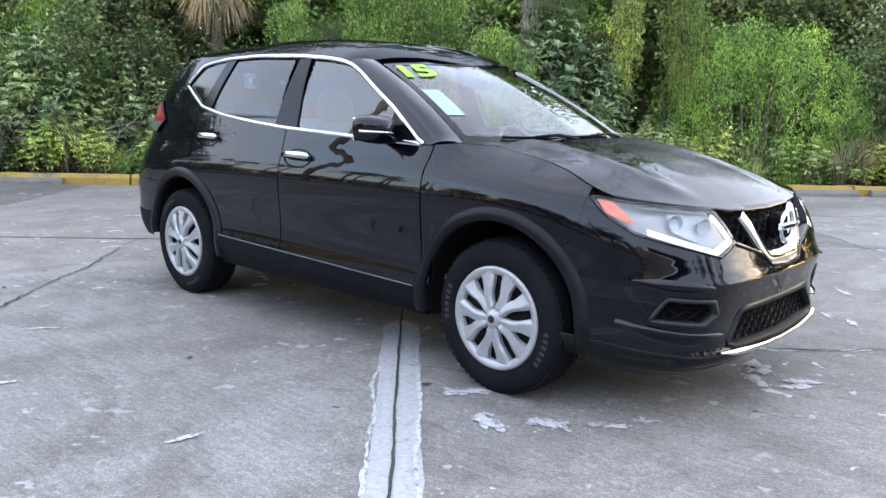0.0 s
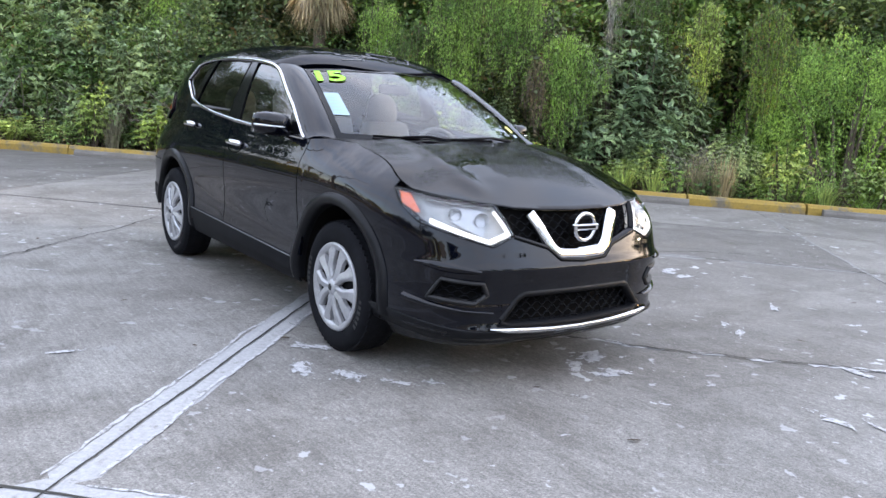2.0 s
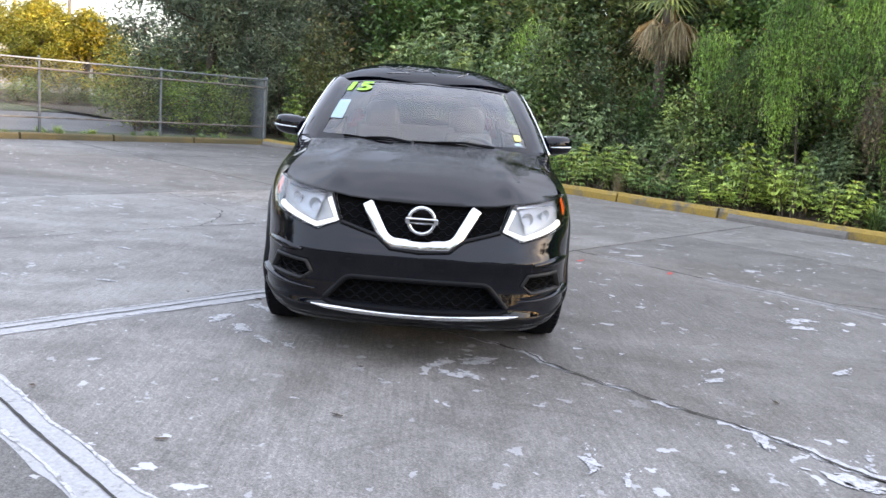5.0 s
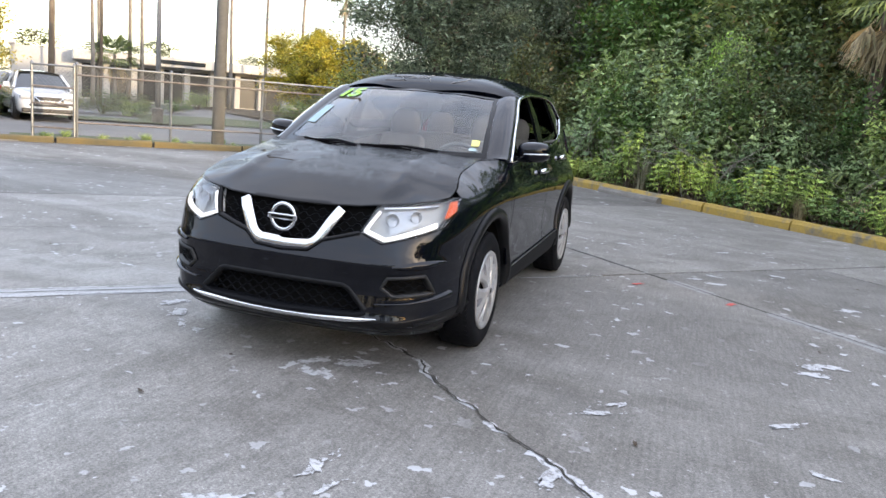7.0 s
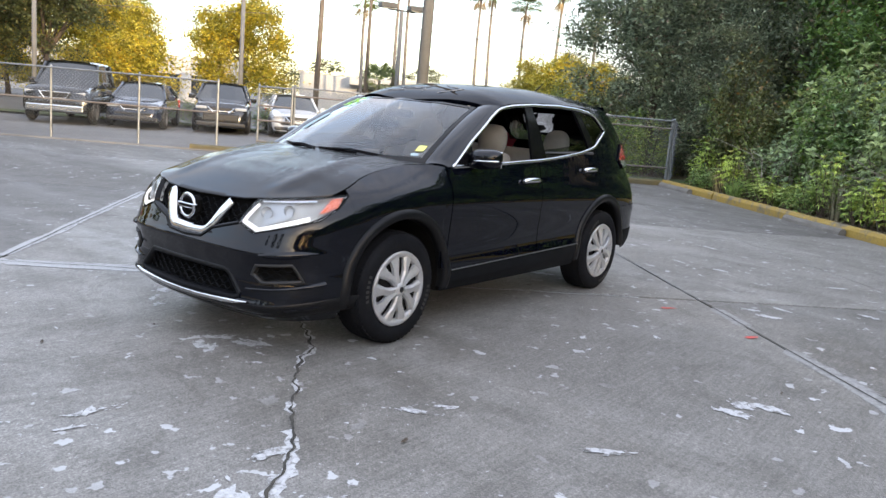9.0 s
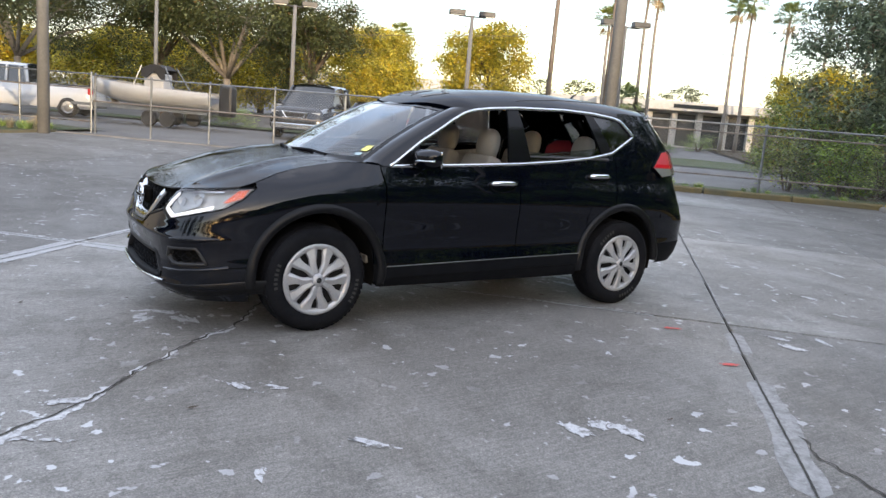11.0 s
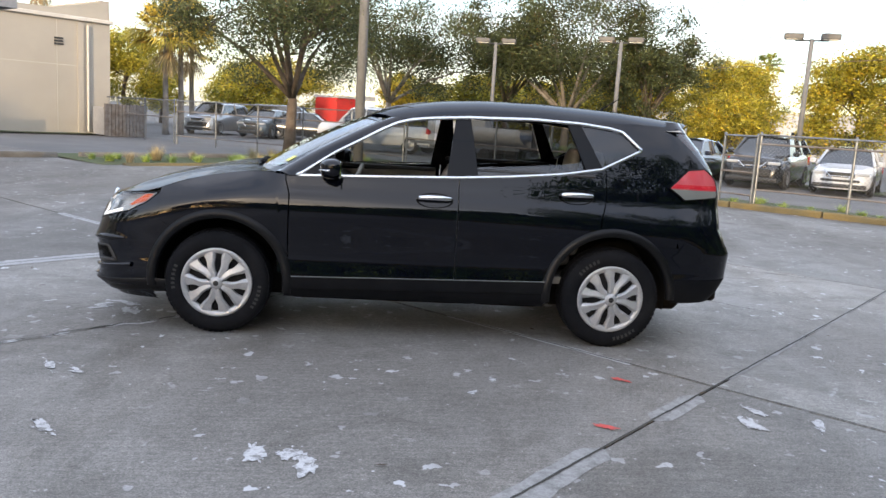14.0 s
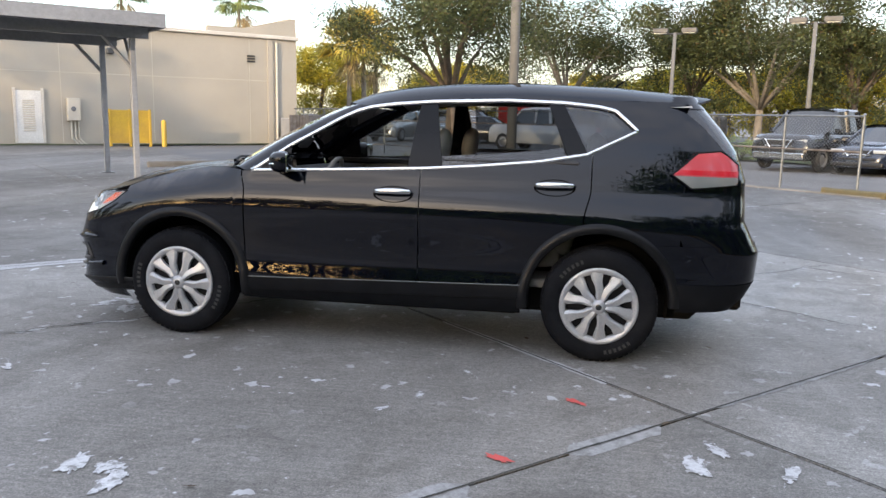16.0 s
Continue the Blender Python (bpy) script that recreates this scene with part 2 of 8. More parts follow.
M["leaf_dark"] = leaf_material("dark_green_leaves", (0.042, 0.070, 0.027), (0.14, 0.186, 0.070), (0.20, 0.13, 0.06))
M["leaf_mid"] = leaf_material("mid_green_leaves", (0.042, 0.090, 0.018), (0.13, 0.21, 0.050), (0.22, 0.14, 0.05))
M["leaf_light"] = leaf_material("bright_green_vine_leaves", (0.100, 0.180, 0.036), (0.25, 0.39, 0.085), trans=0.4, vary=0.25)
M["leaf_lime"] = leaf_material("yellow_green_leaves_in_shade", (0.13, 0.19, 0.036), (0.30, 0.39, 0.09), (0.28, 0.2, 0.07), vary=0.3)
M["leaf_dead"] = leaf_material("withered_brown_leaves", (0.10, 0.075, 0.045), (0.19, 0.15, 0.085), vary=0.2)
M["leaf_weed"] = leaf_material("fresh_weed_leaves", (0.09, 0.15, 0.038), (0.25, 0.325, 0.105), (0.25, 0.2, 0.08))
M["leaf_olive"] = leaf_material("olive_oak_leaves", (0.032, 0.047, 0.018), (0.092, 0.102, 0.039), (0.18, 0.11, 0.04), vary=0.35)
# the low sun's gold is mixed into these leaf colours
M["leaf_sun_gold"] = leaf_material("yellow_green_leaves", (0.16, 0.145, 0.018), (0.38, 0.32, 0.034), (0.50, 0.30, 0.03), vary=0.4)
M["leaf_needle"] = leaf_material("grey_green_needles", (0.060, 0.082, 0.054), (0.20, 0.235, 0.155), (0.30, 0.22, 0.17), vary=0.4)
M["leaf_big"] = leaf_material("broad_grey_green_leaves", (0.085, 0.13, 0.06), (0.24, 0.31, 0.15), vary=0.5)
M["dry_grass"] = leaf_material("dry_straw_grass", (0.14, 0.115, 0.075), (0.27, 0.23, 0.155))
M["frond_dead"] = leaf_material("dead_palm_fronds", (0.22, 0.16, 0.09), (0.38, 0.30, 0.18), vary=0.1)
M["frond"] = leaf_material("green_palm_fronds", (0.06, 0.10, 0.03), (0.17, 0.20, 0.06))
# brighter golden copy of the fronds, with sunlight in its colour
M["frond_sun_gold"] = leaf_material("fronds_painted_sun_gold", (0.30, 0.25, 0.05), (0.52, 0.42, 0.09), trans=0.45, vary=0.2)
M["moss"] = leaf_material("grey_hanging_moss", (0.18, 0.18, 0.15), (0.34, 0.34, 0.29))
M["bark"] = mottled("rough_brown_bark", (0.085, 0.06, 0.042), (0.16, 0.125, 0.095), 3.0, 0.9, fine=22, bumps=1.0, dist=0.02)
M["bark_pale"] = mottled("pale_grey_bark", (0.21, 0.18, 0.15), (0.30, 0.27, 0.23), 3.0, 0.9, fine=22, bumps=0.8, dist=0.015)


# ---- mesh helpers ----
def part(name, bm, mat, parent=None, label="", smooth=False):
    """Link a bmesh as one mesh object, under a thing or part if one is given."""
    me = bpy.data.meshes.new(name)
    bm.to_mesh(me)
    bm.free()
    me.materials.append(mat)
    if smooth:
        me.polygons.foreach_set("use_smooth", np.ones(len(me.polygons), dtype=bool))
    ob = new(name, me)
    if parent:
        ob.parent = parent
    if label:
        ob["label"] = label
    return ob


def thing(name, m, label, category, group="", kind=""):
    ob = new(name)
    ob.empty_display_size = 0.2
    ob.matrix_world = m
    return tagged(ob, label, category, group, kind)


def raw(name, verts, faces, mat, parent=None, label="", smooth=False):
    me = bpy.data.meshes.new(name)
    me.from_pydata([tuple(v) for v in verts], [], [tuple(f) for f in faces])
    me.validate()
    me.materials.append(mat)
    if smooth:
        me.polygons.foreach_set("use_smooth", np.ones(len(me.polygons), dtype=bool))
    ob = new(name, me)
    if parent:
        ob.parent = parent
    if label:
        ob["label"] = label
    return ob


def box_bm(x0, x1, y0, y1, z0, z1, bevel=0.0, seg=1, bm=None):
    own = bm is None
    bm = bm or bmesh.new()
    r = bmesh.ops.create_cube(bm, size=1, matrix=Matrix.Translation(((x0 + x1) / 2, (y0 + y1) / 2, (z0 + z1) / 2)) @ Matrix.Diagonal((x1 - x0, y1 - y0, z1 - z0, 1)))
    if bevel:
        edges = {e for v in r["verts"] for e in v.link_edges}
        bmesh.ops.bevel(bm, geom=list(edges), offset=bevel, segments=seg, affect="EDGES", profile=0.6)
    return bm


def tube_bm(points, radii, sides=8, bm=None, cap=True):
    """A tube along points with a radius at each."""
    bm = bm or bmesh.new()
    pts = [Vector(p) for p in points]
    if isinstance(radii, (int, float)):
        radii = [radii] * len(pts)
    rings = []
    side = None
    for i, p in enumerate(pts):
        d = (pts[min(i + 1, len(pts) - 1)] - pts[max(i - 1, 0)]).normalized()
        ref = side if side is not None else (Vector((0, 0, 1)) if abs(d.z) < 0.9 else Vector((1, 0, 0)))
        a = (ref - d * ref.dot(d)).normalized() if side is not None else d.cross(ref).normalized()
        side = a
        b = d.cross(a)
        rings.append([bm.verts.new(p + (a * math.cos(2 * math.pi * k / sides) + b * math.sin(2 * math.pi * k / sides)) * radii[i]) for k in range(sides)])
    for r0, r1 in zip(rings, rings[1:]):
        for k in range(sides):
            bm.faces.new((r0[k], r0[(k + 1) % sides], r1[(k + 1) % sides], r1[k]))
    if cap:
        bm.faces.new(rings[0][::-1])
        bm.faces.new(rings[-1])
    return bm


def lathe_bm(profile, sides=32, axis="z", bm=None):
    """Turn (radius, height) points round an axis."""
    bm = bm or bmesh.new()
    rings = []
    for r, h in profile:
        ring = []
        for k in range(sides):
            a = 2 * math.pi * k / sides
            c, s = r * math.cos(a), r * math.sin(a)
            ring.append(bm.verts.new((c, s, h) if axis == "z" else (c, h, s)))
        rings.append(ring)
    for r0, r1 in zip(rings, rings[1:]):
        for k in range(sides):
            bm.faces.new((r0[k], r0[(k + 1) % sides], r1[(k + 1) % sides], r1[k]))
    bmesh.ops.remove_doubles(bm, verts=bm.verts, dist=1e-5)
    bmesh.ops.recalc_face_normals(bm, faces=bm.faces)
    return bm


def leaves(name, rng, centres, spread, count, size, mat, parent, droop=0.0, aspect=0.55, label="", up=0.5):
    """A crown of many small bent leaves scattered round clump centres."""
    c = np.asarray(centres, dtype=np.float64)
    pick = rng.integers(0, len(c), count)
    sp = np.asarray(spread, dtype=np.float64)
    pos = c[pick, :3] + rng.normal(0, 1, (count, 3)) * sp * (c[pick, 3:4] if c.shape[1] > 3 else 1)
    pos[:, 2] = np.abs(pos[:, 2])
    nrm = rng.normal(0, 1, (count, 3))
    nrm[:, 2] = np.abs(nrm[:, 2]) + up
    nrm /= np.linalg.norm(nrm, axis=1)[:, None]
    t = np.cross(nrm, rng.normal(0, 1, (count, 3)))
    t[:, 2] -= droop
    t /= np.linalg.norm(t, axis=1)[:, None] + 1e-9
    b = np.cross(nrm, t)
    s = size * rng.uniform(0.55, 1.35, (count, 1))
    v = np.empty((count, 4, 3))
    v[:, 0] = pos - t * s * 0.5
    v[:, 1] = pos + b * s * aspect * 0.5 + nrm * s * 0.10
    v[:, 2] = pos + t * s * 0.5
    v[:, 3] = pos - b * s * aspect * 0.5 + nrm * s * 0.10
    return quads(name, v, mat, parent, label)


def quads(name, v, mat, parent, label=""):
    n = len(v)
    me = bpy.data.meshes.new(name)
    me.vertices.add(n * 4)
    me.vertices.foreach_set("co", v.reshape(-1).astype(np.float32))
    me.loops.add(n * 4)
    me.loops.foreach_set("vertex_index", np.arange(n * 4, dtype=np.int32))
    me.polygons.add(n)
    me.polygons.foreach_set("loop_start", np.arange(0, n * 4, 4, dtype=np.int32))
    me.update(calc_edges=True)
    me.materials.append(mat)
    ob = new(name, me)
    ob.parent = parent
    if label:
        ob["label"] = label
    return ob


# ---- ground ----
GROUND_Z = -0.035
ground = tagged(raw("ground", [(-1500, -1500, GROUND_Z), (1500, -1500, GROUND_Z), (1500, 1500, GROUND_Z), (-1500, 1500, GROUND_Z)], [(0, 1, 2, 3)], M["asphalt"]), "weathered grey asphalt reaching past the fence", "ground", kind="structure")


def sheet(name, u0, u1, v0, v1, z, mat, label, category, cuts=1, rough_z=0.0):
    """A gently uneven ground sheet with a thickness, in the lot's axes."""
    bm = bmesh.new()
    n, k = max(1, int((u1 - u0) / cuts)), max(1, int((v1 - v0) / cuts))
    g = [[bm.verts.new((*lot(u0 + (u1 - u0) * i / n, v0 + (v1 - v0) * j / k)[:2], z + rough_z * noise.noise((i * 0.7, j * 0.7, z * 9)))) for j in range(k + 1)] for i in range(n + 1)]
    for i in range(n):
        for j in range(k):
            bm.faces.new((g[i][j], g[i + 1][j], g[i + 1][j + 1], g[i][j + 1]))
    return tagged(part(name, bm, mat), label, category, kind="structure")


sheet("ground_woods", -60, 60, 7.62, 60, 0.06, M["soil"], "dark soil and leaf litter under the trees", "ground", 1.5, 0.05)
sheet("ground_verge", -14.9, -13.44, -3.2, 8.8, 0.06, M["grass"], "strip of short grass behind the kerb", "grass", 0.6, 0.03)
sheet("ground_verge_far", -15.6, -4.5, -17.6, -13.9, 0.02, M["grass"], "patchy grass verge along the car park", "grass", 0.8, 0.04)
sheet("ground_building_strip", -13, 20, -32.8, -29.5, 0.02, M["grass"], "mown grass strip beside the building", "grass", 1.5, 0.03)
sheet("ground_far_lawn", -33, -26, 1.0, 30, 0.0, M["grass"], "far lawn beyond the fence", "grass", 2.0, 0.05)
sheet("ground_island", -26.5, -24.0, -24, 2.5, 0.02, M["grass"], "grass island with hedges between parking rows", "grass", 1.5, 0.04)

# concrete slabs with open joints
U_JOINTS = [-13.2, -9.7, -5.0, -0.1, 4.4, 9.2, 14.0]
V_JOINTS = [-18.5, -13.6, -8.4, -3.35, 2.46, 4.87, 7.38]
pavement = tagged(raw("pavement", [(*lot(a, b)[:2], -0.03) for a, b in ((-13.3, -13.62), (-0.2, -13.62), (-0.2, -29.4), (14.0, -29.4), (14.0, 7.5), (-13.3, 7.5))], [(0, 1, 4, 5), (1, 2, 3, 4)], M["joint"]), "cracked and stained grey concrete car park", "pavement", kind="structure")


def slab(u0, u1, v0, v1):
    gap = 0.007
    bm = box_bm(u0 + gap, u1 - gap, v0 + gap, v1 - gap, -0.028, 0.0)
    top = [f for f in bm.faces if f.normal.z > 0.9][0]
    bmesh.ops.bevel(bm, geom=list(top.edges), offset=0.006, segments=1, affect="EDGES")
    kind = "concrete_dim" if -0.2 < u0 < 0.0 and 2.4 < v0 < 2.6 else "concrete_grey" if u0 < -5.2 or v0 < -3.4 else "concrete"
    ob = part("slab", bm, M[kind], pavement)
    ob.matrix_world = pose(0, 0, 0, 0, 0, 45)
    return ob


for ua, ub in zip(U_JOINTS, U_JOINTS[1:]):
    for va, vb in zip(V_JOINTS, V_JOINTS[1:]):
        if va < -13.7 and ub < -1:
            continue
        slab(ua, ub, va, vb)
for ua, ub in zip([-13.2, -5.0, 3.0, 14.0], [-5.0, 3.0, 14.0]):
    slab(ua, ub, -29.4, -18.5) if ua > -5.1 else None


def ribbon(name, pts, width, mat, z, rng, wob=0.03, jag=0.35, parent=None, label="", path=None):
    """A ragged strip along points of the lot, lying just over the concrete."""
    pts = np.array(pts, float)
    seg = np.linalg.norm(np.diff(pts, axis=0), axis=1)
    s = np.concatenate([[0], np.cumsum(seg)])
    n = max(6, int(s[-1] / max(0.025, width * 0.45)))
    t = np.linspace(0, s[-1], n)
    c = np.stack([np.interp(t, s, pts[:, 0]), np.interp(t, s, pts[:, 1])], 1)
    d = np.gradient(c, axis=0)
    d /= np.linalg.norm(d, axis=1)[:, None]
    nr = np.stack([-d[:, 1], d[:, 0]], 1)
    seed = rng.uniform(0, 99)
    way = seed if path is None else path
    off = np.array([noise.noise((c[k, 0] * 2.3, c[k, 1] * 2.3, way)) * wob * 2 + noise.noise((c[k, 0] * 13, c[k, 1] * 13, way)) * wob for k in range(n)])
    wl = np.array([width * 0.5 * max(0.12, 1 + jag * (noise.noise((x * 3.1, seed, 1)) + 0.7 * noise.noise((x * 17, seed, 2))) * 2) for x in t])
    wr = np.array([width * 0.5 * max(0.12, 1 + jag * (noise.noise((x * 3.1, seed, 7)) + 0.7 * noise.noise((x * 17, seed, 9))) * 2) for x in t])
    wl[[0, -1]] *= 0.15
    wr[[0, -1]] *= 0.15
    verts, faces = [], []
    for i in range(n):
        for q in (c[i] + nr[i] * (off[i] + wl[i]), c[i] + nr[i] * (off[i] - wr[i])):
            p = lot(q[0], q[1], z)
            verts.append(p)
        if i:
            faces.append((2 * i - 2, 2 * i - 1, 2 * i + 1, 2 * i))
    return raw(name, verts, faces, mat, parent, label)


def blob(name, u, v, a, b, turn, mat, z, rng, rag=0.45, parent=None):
    """A ragged flake of paint with a long and a short half-axis."""
    n = 34
    seed = rng.uniform(0, 99)
    verts = [lot(u, v, z)]
    ct, st = math.cos(radians(turn)), math.sin(radians(turn))
    for k in range(n):
        an = 2 * math.pi * k / n
        r = 1 + rag * (1.6 * noise.noise((math.cos(an) * 1.3, math.sin(an) * 1.3, seed)) + noise.noise((math.cos(an) * 4, math.sin(an) * 4, seed + 5)))
        x, y = a * r * math.cos(an), b * r * math.sin(an)
        verts.append(lot(u + x * ct - y * st, v + x * st + y * ct, z))
    return raw(name, verts, [(0, k + 1, (k + 1) % n + 1) for k in range(n)], mat, parent)


def broken_flake(u, v, a, b, turn, rng):
    """Old paint that has come away in pieces: ragged bits strewn over an ellipse."""
    fv, ff = [], []
    ct, st = math.cos(radians(turn)), math.sin(radians(turn))
    n = int(12 + 1500 * a * b + 60 * a)
    for k in range(n):
        core = k < 0.35 * n
        f, an = (0.55 if core else 1.15) * math.sqrt(rng.uniform(0, 1)), rng.uniform(0, 6.283)
        px, py = a * f * math.cos(an) * 1.1, b * f * math.sin(an)
        r = (0.42 if core else 0.13) * min(b * 1.5, 0.055) * rng.uniform(0.4, 1.3)
        n0, lean, el = len(fv), rng.normal(0, 0.5), rng.uniform(1.0, 3.6)
        for q in range(9):
            t = 2 * math.pi * q / 9
            x0, y0 = r * el * math.cos(t) * rng.uniform(0.6, 1.3), r * math.sin(t) * rng.uniform(0.6, 1.3)
            x, y = px + x0 * math.cos(lean) - y0 * math.sin(lean), py + x0 * math.sin(lean) + y0 * math.cos(lean)
            fv.append(lot(u + x * ct - y * st, v + x * st + y * ct, 0.0044 + 0.00012 * (k % 9)))
        ff.append(tuple(range(n0, n0 + 9)))
    raw("paint_flake", fv, ff, M["white_paint"], flakes)


rng = np.random.default_rng(7)
residue = tagged(new("lime_residue"), "white lime residue along the concrete joints", "stain", kind="stuff")
level = 0.0012
for pts, w in (([(-0.09, -3.3), (-0.1, -0.35)], 0.20), ([(-0.25, -3.37), (3.6, -3.33)], 0.21), ([(3.6, -3.33), (9, -3.34)], 0.12), ([(-0.1, -3.4), (-0.11, -6.4)], 0.10),
               ([(-4.9, -3.35), (-0.3, -3.37)], 0.09), ([(1.3, 2.47), (2.9, 2.45)], 0.16), ([(0.15, 2.47), (0.75, 2.46)], 0.14), ([(3.1, 2.46), (4.3, 2.45)], 0.09), ([(-9.5, -3.36), (-5.2, -3.35)], 0.07),
               ([(-0.1, 0.3), (-0.1, 1.9)], 0.05), ([(-5.0, 2.46), (-0.3, 2.47)], 0.03), ([(4.4, 2.0), (4.38, 6.5)], 0.03)):
    level += 0.0002
    ribbon("residue_strip", pts, w, M["grey_crust" if pts[0][1] > 1.0 else "white_crust"], level, rng, 0.010, 0.09, residue)
# whiter ragged rims of the widest bands
for pts, off in (([(-0.09, -3.2), (-0.1, -0.5)], (0.095, 0.0)), ([(-0.09, -3.25), (-0.1, -1.2)], (-0.09, 0.0)), ([(0.0, -3.37), (3.4, -3.33)], (0.0, 0.095)), ([(-0.2, -3.37), (3.5, -3.33)], (0.0, -0.09)), ([(-4.6, -3.35), (-0.4, -3.37)], (0.0, 0.05))):
    ribbon("residue_rim", [(a + off[0], b + off[1]) for a, b in pts], 0.016, M["white_paint"], 0.0048 + 0.0001 * off[0], rng, 0.012, 0.6, residue)
# inner dark joint lines over the residue
for pts in ([(-0.1, -8.3), (-0.1, 7.3)], [(-13, -3.35), (9.2, -3.35)], [(-13, 2.46), (9.2, 2.46)]):
    ribbon("joint_line", pts, 0.013, M["joint"], 0.006 + 0.00005 * pts[0][0], rng, 0.003, 0.3, residue)

MAIN_CRACK = [(0.3, -0.98), (1.2, -0.94), (1.75, -0.86), (2.3, -0.93), (2.75, -0.86), (3.3, -0.9), (4.4, -1.0), (6.5, -0.8)]
for a, b, w in ((1.2, 1.6, 0.03), (1.7, 2.15, 0.04), (2.3, 2.5, 0.03), (2.6, 2.8, 0.04), (2.95, 3.75, 0.07), (4.0, 4.3, 0.04)):
    xs, ys = [p[0] for p in MAIN_CRACK], [p[1] for p in MAIN_CRACK]
    ribbon("residue_strip", [(x, float(np.interp(x, xs, ys))) for x in np.linspace(a, b, 8)], w, M["white_paint"], 0.003, rng, 0.03, 0.8, residue, "", 3.3)
cracks = tagged(new("cracks"), "dark branching cracks in the concrete", "crack", kind="stuff")
for pts, w in ((MAIN_CRACK, 0.014), ([(-2.62, -3.3), (-2.6, -0.4), (-2.55, 0.9), (-2.62, 2.4)], 0.011),
               ([(-2.6, -0.4), (-3.4, 0.4), (-4.9, 0.5)], 0.009), ([(-4.5, 0.5), (-5.0, 2.0)], 0.012), ([(0.15, 4.75), (1.8, 4.9), (4.3, 4.85)], 0.012), ([(2.2, 2.5), (3.7, 3.1)], 0.009),
               ([(-0.1, -1.2), (0.55, -1.35)], 0.008)):
    ribbon("crack", pts, w, M["crack"], 0.0075, rng, 0.03, 0.9, cracks, "", 3.3)

flakes = tagged(new("paint_flakes"), "ragged flakes of old white paint on concrete", "paint", kind="stuff")
for u, v, a, b, turn in ((2.57, 1.42, 0.10, 0.05, 40), (2.44, 1.52, 0.07, 0.05, 10), (2.47, 1.66, 0.13, 0.045, 55), (3.1, 0.53, 0.115, 0.035, 86), (2.69, -0.31, 0.15, 0.026, 75),
                         (2.62, -0.15, 0.10, 0.018, 80), (2.82, -1.77, 0.17, 0.026, 125), (3.01, -1.80, 0.20, 0.018, 120), (2.97, -2.19, 0.12, 0.05, 80), (1.53, 0.94, 0.19, 0.010, 130),
                         (-0.9, 1.17, 0.22, 0.045, 70), (0.28, -1.9, 0.11, 0.05, -55), (0.52, -1.92, 0.12, 0.05, -25), (0.21, -1.57, 0.11, 0.03, 5), (0.75, -1.95, 0.12, 0.022, -10), (0.95, -1.9, 0.07, 0.02, 0),
                         (1.70, -1.22, 0.16, 0.07, 60), (1.80, -1.45, 0.12, 0.06, 30), (1.62, -1.38, 0.09, 0.04, 100), (-1.15, 1.1, 0.16, 0.05, 75), (0.38, 2.85, 0.10, 0.04, 40), (0.15, 2.8, 0.09, 0.03, 70), (0.1, 3.12, 0.12, 0.03, 20), (3.54, 0.21, 0.05, 0.02, 20), (1.41, 3.3, 0.13, 0.05, 80), (3.62, -1.05, 0.18, 0.07, 10), (3.2, -0.95, 0.13, 0.03, 130),
                         (3.6, -0.78, 0.17, 0.022, 110), (-1.6, 3.4, 0.12, 0.03, 30), (-2.0, 3.1, 0.16, 0.02, 15), (-3.0, 2.9, 0.1, 0.03, 60), (-3.6, 0.9, 0.22, 0.02, 20), (-1.9, -1.5, 0.12, 0.02, 20), (-2.6, -2.4, 0.16, 0.02, 10),
                         (-0.9, -2.1, 0.1, 0.02, 40), (-1.4, -2.6, 0.14, 0.015, 15), (-4.0, -0.6, 0.2, 0.03, 20), (-4.9, -0.9, 0.22, 0.025, 30), (5.2, 1.0, 0.2, 0.03, 20), (5.0, 3.4, 0.15, 0.03, 60), (-3.2, 4.0, 0.2, 0.03, 20), (-6.0, 3.0, 0.3, 0.03, 30),
                         (1.5, 5.7, 0.25, 0.08, 10), (0.2, 3.9, 0.10, 0.03, 30), (-1.0, 4.4, 0.12, 0.03, 80), (-2.1, -0.6, 0.13, 0.016, 12), (0.9, 1.5, 0.05, 0.02, 45), (1.15, 1.55, 0.07, 0.016, 30), (0.45, 1.35, 0.09, 0.012, 80), (-0.5, 2.0, 0.05, 0.02, 0)):
    broken_flake(u, v, a, b, turn, rng)
fv, ff = [], []
for k in range(620):
    if k % 4:
        cu, cv, sp = ((2.6, 1.0, 0.5), (3.0, -0.6, 0.5), (0.4, -1.8, 0.35), (1.2, 1.3, 0.6), (0.4, 2.9, 0.35), (-0.9, 1.3, 0.5), (3.4, -1.6, 0.5), (-1.6, -2.2, 0.6), (2.2, -0.4, 0.6), (-2.6, 3.2, 0.8), (4.4, 0.2, 0.5), (1.6, 0.2, 0.5))[k % 12]
        u, v = rng.normal(cu, sp), rng.normal(cv, sp)
    else:
        u, v = rng.uniform(-7, 6), rng.uniform(-5, 6.5)
    a = min(0.015, abs(rng.normal(0, 1)) * 0.0038 + 0.002)
    turn, n0, el = rng.uniform(0, 6.28), len(fv), rng.uniform(0.15, 0.8)
    for q in range(7):
        an, rr = 2 * math.pi * q / 7, a * rng.uniform(0.5, 1.35)
        x, y = rr * math.cos(an), rr * el * math.sin(an)
        fv.append(lot(u + x * math.cos(turn) - y * math.sin(turn), v + x * math.sin(turn) + y * math.cos(turn), 0.0040 + 0.0001 * (k % 4)))
    ff.append(tuple(range(n0, n0 + 7)))
raw("paint_fleck", fv, ff, M["white_paint"], flakes)
